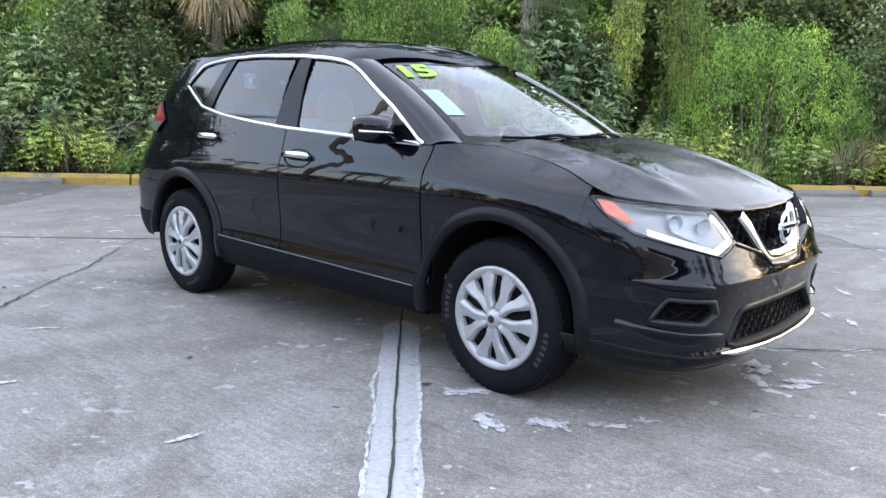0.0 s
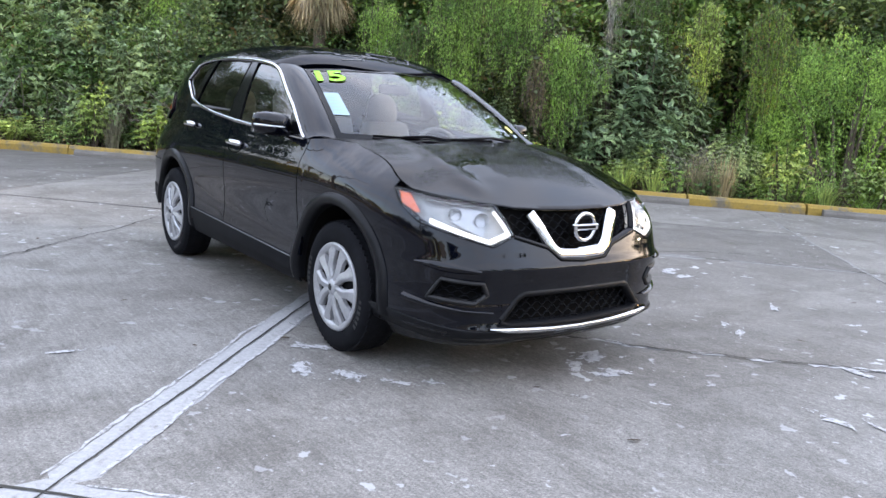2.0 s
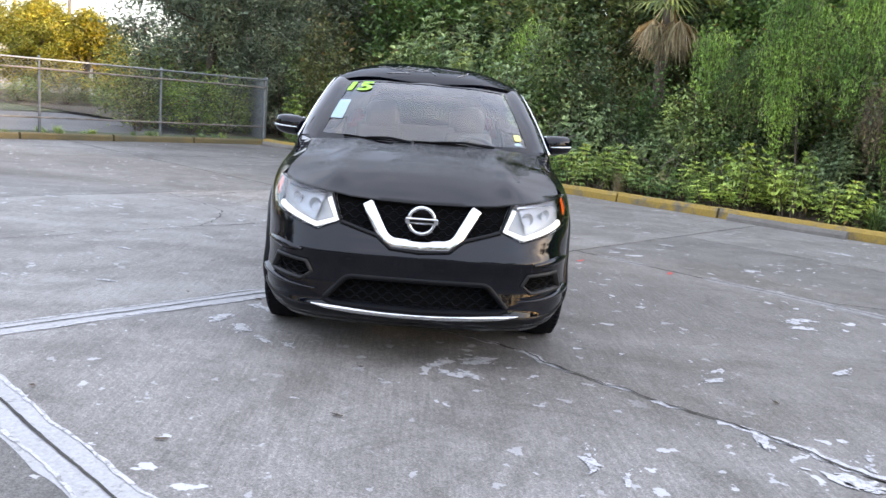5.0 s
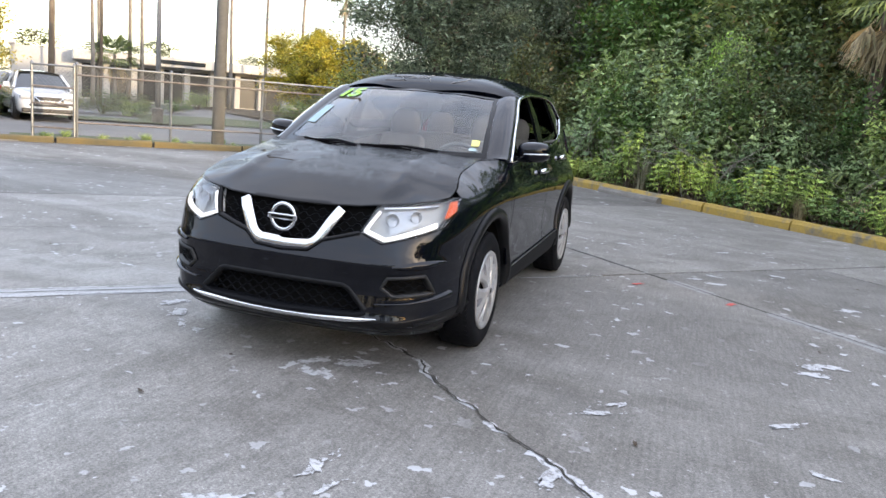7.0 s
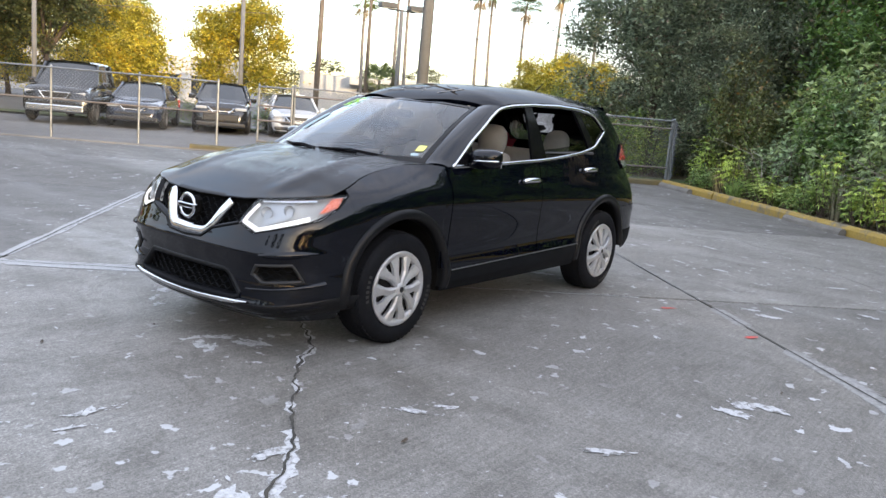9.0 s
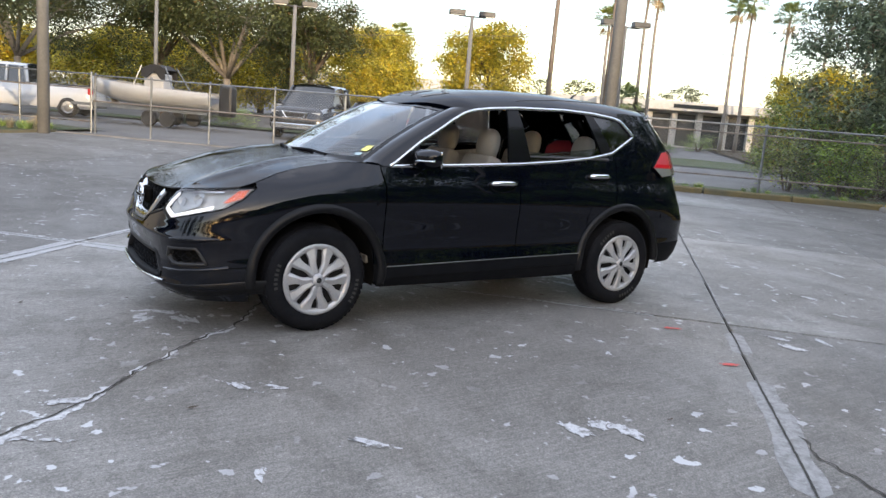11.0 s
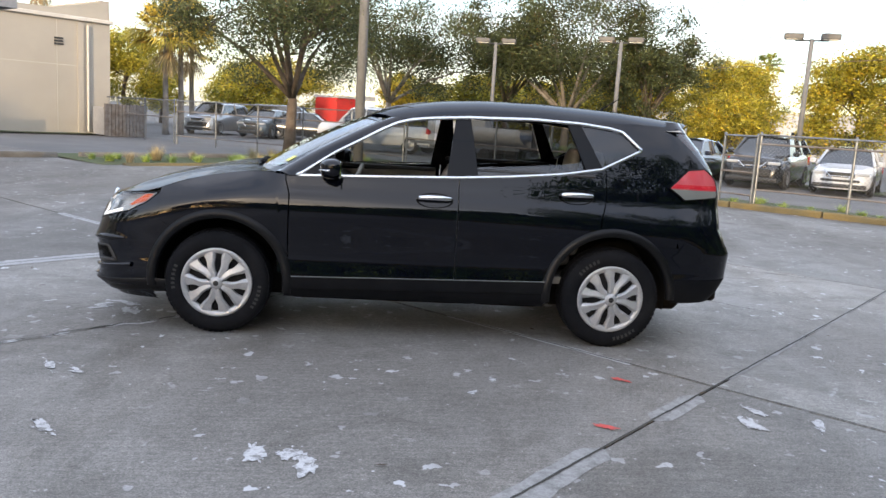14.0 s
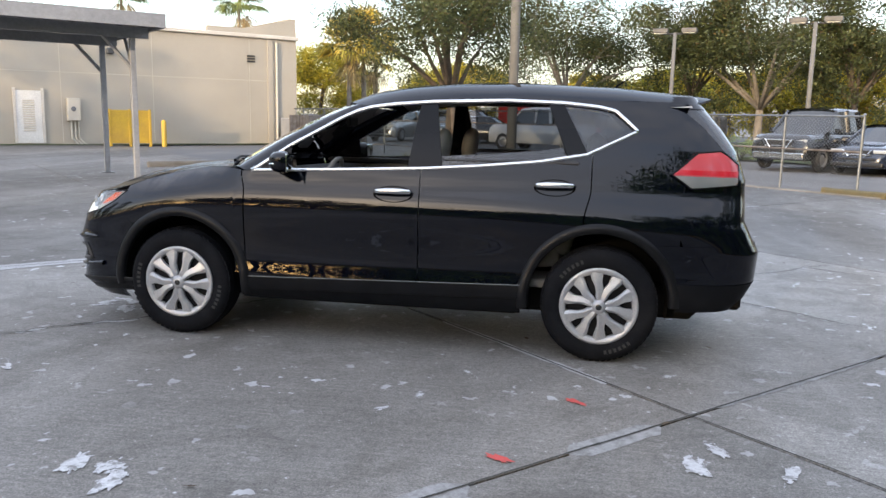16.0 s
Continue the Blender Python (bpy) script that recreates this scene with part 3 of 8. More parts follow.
for u, v in ((1.04, 2.35), (0.26, 2.01)):
    blob("red_fleck", u, v, 0.06, 0.022, 100, M["red_mark"], 0.0062, rng, 0.5, flakes)
litter = tagged(new("leaf_litter"), "scattered dark dead leaves on the concrete", "litter", kind="stuff")
for k in range(60):
    u, v = (0.035, -1.484) if k == 0 else (rng.uniform(-6, 5.5), rng.uniform(-4.5, 5.5))
    blob("dead_leaf", u, v, rng.uniform(0.012, 0.03), rng.uniform(0.006, 0.014), rng.uniform(0, 180), M["debris"], 0.009, rng, 0.4, litter)


# ---- kerbs ----
def kerb(name, u0, v0, u1, v1, mat, label, h=0.15, w=0.22, z=-0.02):
    a, b = Vector((u0, v0)), Vector((u1, v1))
    L = (b - a).length
    bm = bmesh.new()
    prof = [(0, z), (0.012, h - 0.05), (0.045, h), (w - 0.03, h), (w, h - 0.03), (w, z)]
    n = max(2, int(L / 0.25))
    rings = []
    for i in range(n + 1):
        x = L * i / n
        rings.append([bm.verts.new((x, y + 0.006 * noise.noise((x * 3, k, u0)), max(z, zz + (0.012 * noise.noise((x * 4, k * 3, v0)) if zz > 0.02 else 0)))) for k, (y, zz) in enumerate(prof)])
    for r0, r1 in zip(rings, rings[1:]):
        for k in range(len(prof) - 1):
            bm.faces.new((r0[k], r1[k], r1[k + 1], r0[k + 1]))
    bm.faces.new(rings[0])
    bm.faces.new(rings[-1][::-1])
    bmesh.ops.recalc_face_normals(bm, faces=bm.faces)
    ob = part(name, bm, mat)
    p = lot(u0, v0)
    ob.matrix_world = pose(p.x, p.y, 0, 0, 0, 45 + math.degrees(math.atan2(v1 - v0, u1 - u0)))
    return tagged(ob, label, "kerb", "kerb stones", kind="structure")


u = -13.1
r2 = random.Random(5)
while u < 30:
    L = r2.choice((1.8, 2.4, 2.9))
    kerb("kerb", u, 7.42, u + L - 0.03, 7.42 + r2.uniform(-0.02, 0.02), M["kerb"], "worn yellow-painted concrete kerb beside the woods")
    if r2.random() < 0.7:
        kerb("kerb", u + 0.2, 7.27, u + min(L, 1.9), 7.27, M["kerb_plain"], "bare grey concrete kerb foot with broken ends", 0.10, 0.14)
    u += L
u = 7.4
while u > -2.4:
    kerb("kerb", -13.25, u, -13.25, u - 1.9, M["kerb_fence"], "faded mossy yellow kerb by the fence", 0.13, 0.2)
    u -= 1.95
kerb("kerb", -13.3, -3.0, -13.4, -9.0, M["kerb_plain"], "low grey concrete kerb at the lot's edge", 0.03, 0.3)
kerb("kerb", -13.4, -9.0, -13.2, -13.6, M["kerb_plain"], "low grey concrete kerb at the lot's edge", 0.03, 0.3)
for a, b in ((-13.2, -10.4), (-10.3, -7.6), (-7.5, -5.0)):
    kerb("kerb", b, -13.75, a, -13.75, M["kerb_fence"], "low mossy kerb along the grass verge", 0.05, 0.2)
# ---- trees and undergrowth ----
def limbs(bm, rng, base_pt, top, r0, n, reach, levels=2):
    """Trunk and limbs; returns the ends of the limbs."""
    base_pt, top = Vector(base_pt), Vector(top)
    mid = (base_pt + top) / 2 + Vector((rng.normal(0, 0.12), rng.normal(0, 0.12), 0)) * (top - base_pt).length * 0.4
    tube_bm([base_pt, base_pt.lerp(mid, 0.5), mid, mid.lerp(top, 0.5), top], [r0 * 1.25, r0, r0 * 0.85, r0 * 0.7, r0 * 0.5], 8, bm)
    ends = []
    for k in range(n):
        a = 2 * math.pi * (k + rng.uniform(-0.3, 0.3)) / n
        s = mid.lerp(top, rng.uniform(0.1, 1.0))
        e = s + Vector((math.cos(a) * reach * rng.uniform(0.6, 1.0), math.sin(a) * reach * rng.uniform(0.6, 1.0), reach * rng.uniform(0.15, 0.8)))
        m1 = s.lerp(e, 0.5) + Vector((rng.normal(0, 0.1), rng.normal(0, 0.1), rng.normal(0.05, 0.1))) * reach
        tube_bm([s, m1, e], [r0 * 0.42, r0 * 0.27, r0 * 0.1], 6, bm)
        ends.append(e)
        if levels > 1:
            for j in range(2):
                f = m1 + Vector((rng.normal(0, 0.5), rng.normal(0, 0.5), rng.uniform(0.1, 0.6))) * reach * 0.6
                tube_bm([m1, m1.lerp(f, 0.5) + Vector((0, 0, 0.04 * reach)), f], [r0 * 0.2, r0 * 0.13, r0 * 0.05], 5, bm)
                ends.append(f)
    return ends


def broadleaf(rng, name, m, h, spread, bare, count, size, mats, label, clumps=26, r0=0.14, pine=False, group="", category="tree"):
    """A tree: tapered trunk with limbs, and a crown of leaf clumps with gaps."""
    t = thing(name, m, label, category, group)
    bm = bmesh.new()
    ends = limbs(bm, rng, (0, 0, -0.1), (rng.normal(0, 0.2), rng.normal(0, 0.2), h * 0.62), r0, 6, spread * 0.75)
    part("trunk", bm, mats[1], t, smooth=True)
    cl = [(*e, 1.0) for e in ends]
    for k in range(clumps):
        f = rng.uniform(0, 1)
        z = bare + (h - bare) * f
        r = spread * math.sqrt(max(0.05, 1 - (2 * f - 0.85) ** 2 * 0.8)) * math.sqrt(rng.uniform(0.15, 1.0))
        a = rng.uniform(0, 2 * math.pi)
        cl.append((r * math.cos(a), r * math.sin(a), z, rng.uniform(0.6, 1.2)))
    s = spread * 0.145
    leaves("crown", rng, cl, (s, s, s * 0.75), count, size, mats[0], t, aspect=0.45 if not pine else 0.32)
    return t


wr = np.random.default_rng(21)
OFF = pose(0, 0, -60)
# tall trees of the wood: five built, the rest copied
TALL = [((-7.0, 12.4), 5.6, 2.2, "leaf_dark"), ((-3.2, 13.2), 5.9, 2.3, "leaf_dark"), ((1.4, 12.6), 5.4, 2.2, "leaf_olive"), ((4.8, 13.0), 5.8, 2.3, "leaf_mid"), ((8.6, 12.4), 5.0, 2.2, "leaf_dark"), ((-11.2, 12.2), 6.2, 2.4, "leaf_mid")]
tall = []
for (tu, tv), h, s, lm in TALL:
    tall.append(broadleaf(wr, "forest_tree", lotpose(tu, tv), h, s, 0.7, 15000, 0.155, (M[lm], M["bark"]), "dense leafy tree in the wood edge", 84, 0.13, group="trees of the wood"))
for k in range(34):
    uu = -24 + k * 1.55 + wr.uniform(-0.4, 0.4)
    src = tall[int(wr.integers(0, len(tall)))]
    c = copy_thing(src, lotpose(uu, 14.6 + (k % 3) * 1.5 + wr.uniform(-0.5, 0.5), 0, wr.uniform(0, 360)))
    c.scale = (1.0, 1.0, wr.uniform(0.95, 1.2) if uu < 5 else wr.uniform(0.75, 0.9))
for k in range(9):
    c = copy_thing(tall[k % len(tall)], lotpose(-9.2 + k * 2.35 + wr.uniform(-0.3, 0.3), 12.2 + wr.uniform(-0.3, 0.5), 0, wr.uniform(0, 360)))
    c.scale = (0.8, 0.8, wr.uniform(0.7, 0.85))
# tall trees deeper in the wood, their crowns high over the edge
high = [broadleaf(wr, "forest_tree", lotpose(-6.5 + 5.5 * k, 13.6 + k), 10.0, 3.0, 4.4, 9000, 0.19, (M[("leaf_dark", "leaf_mid")[k]], M["bark"]), "tall tree with a high open crown in the wood", 70, 0.19, group="trees of the wood") for k in range(2)]
for k, (uu, vv) in enumerate(((-17.5, 14.5), (-13.2, 13.4), (-9.8, 15.0), (-3.6, 15.2), (2.2, 14.0), (5.6, 15.5))):
    copy_thing(high[k % 2], lotpose(uu, vv, 0, 67 * k)).scale = (1.0, 1.0, wr.uniform(0.9, 1.08))
# sparser trees for the distance
thin = [broadleaf(wr, "roadside_tree", lotpose(26 + 3.2 * k, 12.5 + 2.5 * k), 8.0, 2.5, 0.7, 4200, 0.26, (M["leaf_olive"], M["bark"]), "leafy tree added beyond the car park", 60, 0.13, group="trees round the car park") for k in range(2)]
# unseen trees, added to keep the low sun off the lot
for k in range(2, 10):
    c = copy_thing(thin[k % 2], lotpose(26 + k * 3.2, 12.5 + (k % 2) * 2.5, 0, wr.uniform(0, 360)))
    c.scale = (1.3, 1.3, 1.2)


def shrub(rng, name, m, h, spread, count, size, mat, label, group="shrubs at the wood's edge", category="shrub", droop=0.0):
    t = thing(name, m, label, category, group)
    bm = bmesh.new()
    cl = []
    for k in range(7):
        a = rng.uniform(0, 6.28)
        e = Vector((math.cos(a) * spread * rng.uniform(0.2, 0.8), math.sin(a) * spread * rng.uniform(0.2, 0.8), h * rng.uniform(0.45, 0.92)))
        tube_bm([(e.x * 0.12, e.y * 0.12, -0.05), (e.x * 0.5, e.y * 0.5, e.z * 0.55), e], [0.02, 0.014, 0.006], 5, bm)
        cl += [(*e, 1.0), (e.x * 0.7, e.y * 0.7, e.z * 0.6, 1.0), (e.x * 1.1, e.y * 1.1, e.z * 0.35, 0.8)]
    part("stem", bm, M["bark"], t)["kind"] = "stuff"
    for k in range(10):
        a, f = rng.uniform(0, 6.28), rng.uniform(0.05, 1)
        r = spread * math.sqrt(1 - f * f * 0.7) * rng.uniform(0.5, 1)
        cl.append((r * math.cos(a), r * math.sin(a), h * f * 0.9, rng.uniform(0.6, 1.1)))
    leaves("foliage", rng, cl, (spread * 0.17, spread * 0.17, h * 0.10), count, size, mat, t, droop)
    return t


SHRUBS = [(2.6, 1.1, 4200, 0.085, "leaf_mid", "mid-green leafy shrub at the wood's edge"), (3.4, 1.2, 5200, 0.09, "leaf_dark", "dark green leafy shrub at the wood's edge"),
          (2.2, 1.0, 3600, 0.075, "leaf_weed", "fresh green shrub at the wood's edge"), (3.0, 1.1, 4600, 0.10, "leaf_olive", "olive-green shrub with dry twigs")]
shrubs = [shrub(wr, "shrub", lotpose(-8.4 + k * 3.1, 9.6), h, s, c, z, M[mm], lab) for k, (h, s, c, z, mm, lab) in enumerate(SHRUBS)]
for k in range(34):
    uu = -14.2 + k * 0.88 + wr.uniform(-0.3, 0.3)
    if 3.4 < uu < 8.0 or (-4.6 < uu < -3.4) or (-0.8 < uu < 1.9 and k % 3 == 0):
        continue
    low = -5.2 < uu < 3.4
    c = copy_thing(shrubs[int(wr.integers(0, 4))], lotpose(uu, (10.2 if low else 9.3) + wr.uniform(-0.15, 0.9), 0, wr.uniform(0, 360)))
    c.scale = (wr.uniform(0.8, 1.1), wr.uniform(0.8, 1.1), wr.uniform(0.6, 0.95) if low else wr.uniform(0.7, 1.25))

def blades(name, rng, m, count, length, width, mat, label, category, group="", lean=0.5, base_r=0.15, droop=0.4):
    """A tuft of long narrow blades that lean out and droop."""
    t = thing(name, m, label, category, group)
    v = []
    for k in range(count):
        a = rng.uniform(0, 6.283)
        o = np.array([math.cos(a), math.sin(a), 0.0])
        side = np.array([-o[1], o[0], 0.0])
        L = length * rng.uniform(0.6, 1.1)
        ln = lean * rng.uniform(0.2, 1.2)
        p = o * base_r * rng.uniform(0, 1)
        for j in range(4):
            f0, f1 = j / 4, (j + 1) / 4
            def at(f):
                return p + o * L * ln * f ** 1.4 + np.array([0, 0, L * (f - droop * ln * f * f)])
            w0, w1 = width * (1 - f0) + 0.001, width * (1 - f1) + 0.001
            v.append([at(f0) - side * w0, at(f0) + side * w0, at(f1) + side * w1, at(f1) - side * w1])
    quads("blade", np.array(v), mat, t)["kind"] = "stuff"
    return t


tuft = blades("dry_grass", wr, lotpose(4.0, 8.0), 150, 0.85, 0.008, M["dry_grass"], "tuft of dry straw-coloured grass", "grass tuft", "dry grass tufts", 0.35, 0.16, 0.4)
for uu, vv, s in ((3.6, 8.1, 0.9), (-6.9, 8.2, 1.0), (-7.4, 8.4, 0.8), (7.0, 8.0, 0.9), (7.5, 8.2, 1.1), (-11.3, 8.1, 0.9), (-11.0, 8.4, 1.0), (-3.0, 8.1, 0.6)):
    copy_thing(tuft, lotpose(uu, vv, 0.03, wr.uniform(0, 360))).scale = (s, s, s)
green_tuft = blades("grass_tuft", wr, lotpose(2.9, 8.0), 130, 0.6, 0.009, M["leaf_weed"], "tuft of long green grass", "grass tuft", "green grass tufts", 0.5, 0.14, 0.6)
for uu in (2.4, 1.2, -1.6, -4.8, -8.9, -10.2, 5.6):
    copy_thing(green_tuft, lotpose(uu, 8.0 + wr.uniform(-0.1, 0.3), 0.03, wr.uniform(0, 360)))
yucca = blades("yucca", wr, lotpose(7.35, 8.45), 110, 1.5, 0.026, M["leaf_olive"], "spiky yucca with long arching blades", "yucca", "yuccas", 0.9, 0.12, 0.7)
copy_thing(yucca, lotpose(8.3, 8.5, 0, 40))
copy_thing(yucca, lotpose(-0.6, 9.0, 0, 80)).scale = (0.8, 0.8, 0.8)


# ---- broad-leaved bushes: shoots that end in rosettes of long leaves ----
def rosette_bush(rng, m, h, spread, shoots, leaf, label, mat="leaf_big", name="broadleaf_bush", category="bush", group="broad-leaved bushes at the wood's edge", round_top=0.55):
    t = thing(name, m, label, category, group)
    bm = bmesh.new()
    v = []
    for k in range(shoots):
        a, f = rng.uniform(0, 6.283), math.sqrt(rng.uniform(0.02, 1))
        r = spread * f * rng.uniform(0.85, 1.1)
        top = h * (1 - round_top * f ** 2) * rng.uniform(0.45, 1.08)
        c = np.array([r * math.cos(a), r * math.sin(a), top])
        d = np.array([math.cos(a) * 0.5 * f, math.sin(a) * 0.5 * f, 1.0])
        d /= np.linalg.norm(d)
        if k % 4 == 0:
            tube_bm([(c[0] * 0.3, c[1] * 0.3, -0.05), (c[0] * 0.75, c[1] * 0.75, top * 0.5), tuple(c)], [0.016, 0.011, 0.005], 4, bm)
        x = np.cross(d, [0.3, 0.9, 0.1])
        x /= np.linalg.norm(x)
        y = np.cross(d, x)
        for j in range(18):
            an = j * 2.4 + rng.uniform(-0.2, 0.2)
            low = j // 7
            o = x * math.cos(an) + y * math.sin(an)
            g = o * math.cos(0.75 - 0.5 * low) + d * math.sin(0.75 - 0.5 * low)
            L, s = leaf * rng.uniform(0.7, 1.25), np.cross(g, d)
            s /= np.linalg.norm(s) + 1e-9
            p = c - d * 0.09 * low
            mid, tip = p + g * L * 0.5 + d * 0.01, p + g * L - np.array([0, 0, L * 0.22])
            v.append([p, mid + s * L * 0.15, tip, mid - s * L * 0.15])
    part("stem", bm, M["bark"], t)["kind"] = "stuff"
    quads("foliage", np.array(v), M[mat], t)
    return t


bushes = [rosette_bush(wr, lotpose(-6.6, 9.5), 2.5, 1.35, 300, 0.17, "broad-leaved green bush in leaf rosettes"), rosette_bush(wr, lotpose(-9.3, 9.5), 1.9, 1.2, 240, 0.14, "low broad-leaved green bush")]
for k, (uu, vv, s) in enumerate(((-4.9, 9.7, 0.8), (-7.9, 9.9, 1.1), (-10.6, 9.7, 0.9), (-5.7, 10.3, 1.25), (-8.6, 10.6, 1.3), (-12.0, 9.9, 0.85), (-2.9, 10.0, 0.7), (-3.8, 10.2, 0.85), (-10.0, 10.9, 1.5), (2.2, 9.5, 0.75), (3.0, 9.3, 0.55), (-1.6, 9.9, 0.7), (0.2, 9.9, 0.6), (4.3, 9.2, 0.6), (2.5, 10.2, 1.2))):
    copy_thing(bushes[k % 2], lotpose(uu, vv, 0, 77 * k)).scale = (s, s, s)


WEEDS = [(0.95, 0.42, 46, 0.105, "leaf_weed", "tall fresh green weeds behind the kerb"), (0.6, 0.5, 44, 0.085, "leaf_mid", "low dark green weeds behind the kerb"), (1.15, 0.4, 40, 0.12, "leaf_lime", "tall yellow-green weeds with toothed leaves")]
weeds = [rosette_bush(wr, lotpose(-7.5 + k * 3.3, 8.25), h, s, n, z, lab, mm, "weed", "weed", "weeds behind the kerb", 0.3) for k, (h, s, n, z, mm, lab) in enumerate(WEEDS)]
for k in range(62):
    uu = -13.5 + k * 0.47 + wr.uniform(-0.2, 0.2)
    kind = 2 if -2.3 < uu < 0.4 and k % 3 else int(wr.integers(0, 3)) if uu < 1 else int(wr.integers(0, 2))
    c = copy_thing(weeds[kind], lotpose(uu, 8.1 + wr.uniform(-0.1, 0.6), 0, wr.uniform(0, 360)))
    c.scale = (wr.uniform(0.8, 1.25), wr.uniform(0.8, 1.25), wr.uniform(0.5, 1.15))


# ---- vines ----
def vine_mound(rng, m, rx, ry, h, count, label):
    """A dome of light vine leaves hanging in strands over a hidden bush."""
    t = thing("vine_mound", m, label, "vine")
    bm = bmesh.new()
    for k in range(9):
        a = rng.uniform(0, 6.28)
        tube_bm([(0.3 * math.cos(a), 0.3 * math.sin(a), -0.05), (rx * 0.4 * math.cos(a), ry * 0.4 * math.sin(a), h * 0.5), (rx * 0.7 * math.cos(a), ry * 0.7 * math.sin(a), h * 0.75)], [0.04, 0.03, 0.01], 5, bm)
    part("stem", bm, M["bark"], t)["kind"] = "stuff"
    cl = []
    for k in range(260):
        a = rng.uniform(0, 6.283)
        f = rng.uniform(0.0, 1.0)
        r = math.sqrt(f) * (1 + 0.10 * math.sin(3 * a + 1) + rng.normal(0, 0.04))
        zt = h * math.sqrt(max(0.0, 1 - min(1, r) ** 2.4)) * (1 + 0.06 * math.sin(5 * a))
        n = 6 if r > 0.55 else 3
        for j in range(n):
            cl.append((rx * r * math.cos(a), ry * r * math.sin(a), max(0.1, zt - j * 0.17 * h * rng.uniform(0.5, 1.2)), rng.uniform(0.7, 1.2)))
    leaves("foliage", rng, cl, (0.08, 0.08, 0.13), count, 0.052, M["leaf_light"], t, droop=1.6, aspect=0.42)
    return t


vine_mound(wr, lotpose(6.45, 10.0), 2.2, 1.7, 2.8, 60000, "dome of bright green vines over a bush")
vine_mound(wr, lotpose(10.6, 10.0), 1.7, 1.4, 2.4, 16000, "dome of bright green vines over a bush")


def hanging_vine(rng, m, half, top, low, strands, label, mat="leaf_light", depth=0.30):
    """A tongue of feathery strands: rounded above, drawn out to ragged points below."""
    t = thing("hanging_vine", m, label, "vine", "hanging vines")
    bm = bmesh.new()
    pos = []
    for k in range(strands):
        x = half * np.clip(rng.normal(0, 0.5), -1.15, 1.15)
        f = min(1.0, abs(x) / half)
        y = -depth * math.sqrt(1 - 0.8 * f * f) + abs(rng.normal(0, 0.16))
        zt = top - (top - low) * 0.22 * f * f - rng.uniform(0, 0.25)
        zb = zt - (top - low) * (1 - 0.55 * f ** 1.5) * rng.uniform(0.35, 1.0)
        sway, bend = rng.normal(0, 0.05), rng.uniform(0, 6)
        line = [(x + sway * q + 0.03 * math.sin(bend + 2.5 * q), y - 0.10 * math.sin(2.2 * q), zt + (zb - zt) * q) for q in np.linspace(0, 1, 5)]
        tube_bm(line, 0.004, 3, bm)
        n = int((zt - zb) * 100)
        q = rng.uniform(0, 1, n)
        w = (0.055 * (1 - 0.6 * q))[:, None]
        c = np.stack([x + sway * q + 0.03 * np.sin(bend + 2.5 * q), y - 0.10 * np.sin(2.2 * q), zt + (zb - zt) * q], 1)
        pos.append(c + rng.normal(0, 1, (n, 3)) * w)
    tube_bm([(0.1, 0.75, -0.05), (-0.1, 0.6, top * 0.5), (0.05, 0.3, top - 0.1)], [0.03, 0.022, 0.01], 5, bm)
    part("stem", bm, M["bark"], t)["kind"] = "stuff"
    p = np.concatenate(pos)
    leaves("foliage", rng, np.concatenate([p, np.ones((len(p), 1))], 1), (0.012, 0.012, 0.012), len(p), 0.056, M[mat], t, droop=1.5, aspect=0.36)
    return t


for uu, vv, half, top, low, strands, mat, lab in (
        (-0.60, 9.1, 0.55, 3.75, 0.95, 120, "leaf_light", "bright green vine hanging in a long curtain"), (0.42, 9.2, 0.46, 3.8, 1.7, 90, "leaf_light", "bright green vine hanging from a branch"),
        (1.28, 9.0, 0.62, 2.65, 0.75, 120, "leaf_light", "green vine draped over a dead bush"), (0.86, 8.95, 0.30, 2.25, 1.0, 40, "leaf_dead", "brown withered vine strands"),
        (3.68, 9.5, 0.34, 3.4, 1.7, 44, "leaf_lime", "thin yellow-green vine trailing from a tree"), (-1.4, 9.5, 0.52, 2.75, 1.35, 70, "leaf_mid", "dark green vine hanging over shrubs"),
        (-2.3, 9.9, 0.45, 3.2, 1.6, 50, "leaf_light", "bright green vine hanging from a branch"), (2.75, 10.3, 0.5, 3.9, 2.3, 44, "leaf_mid", "dark green vine trailing from a tree"),
        (-6.6, 10.0, 0.7, 3.4, 1.6, 44, "leaf_light", "thin green vine trailing from a tree"), (4.75, 9.6, 0.45, 3.4, 1.2, 60, "leaf_mid", "dark green vine hanging over shrubs")):
    hanging_vine(wr, lotpose(uu, vv), half, top, low, strands, lab, mat)


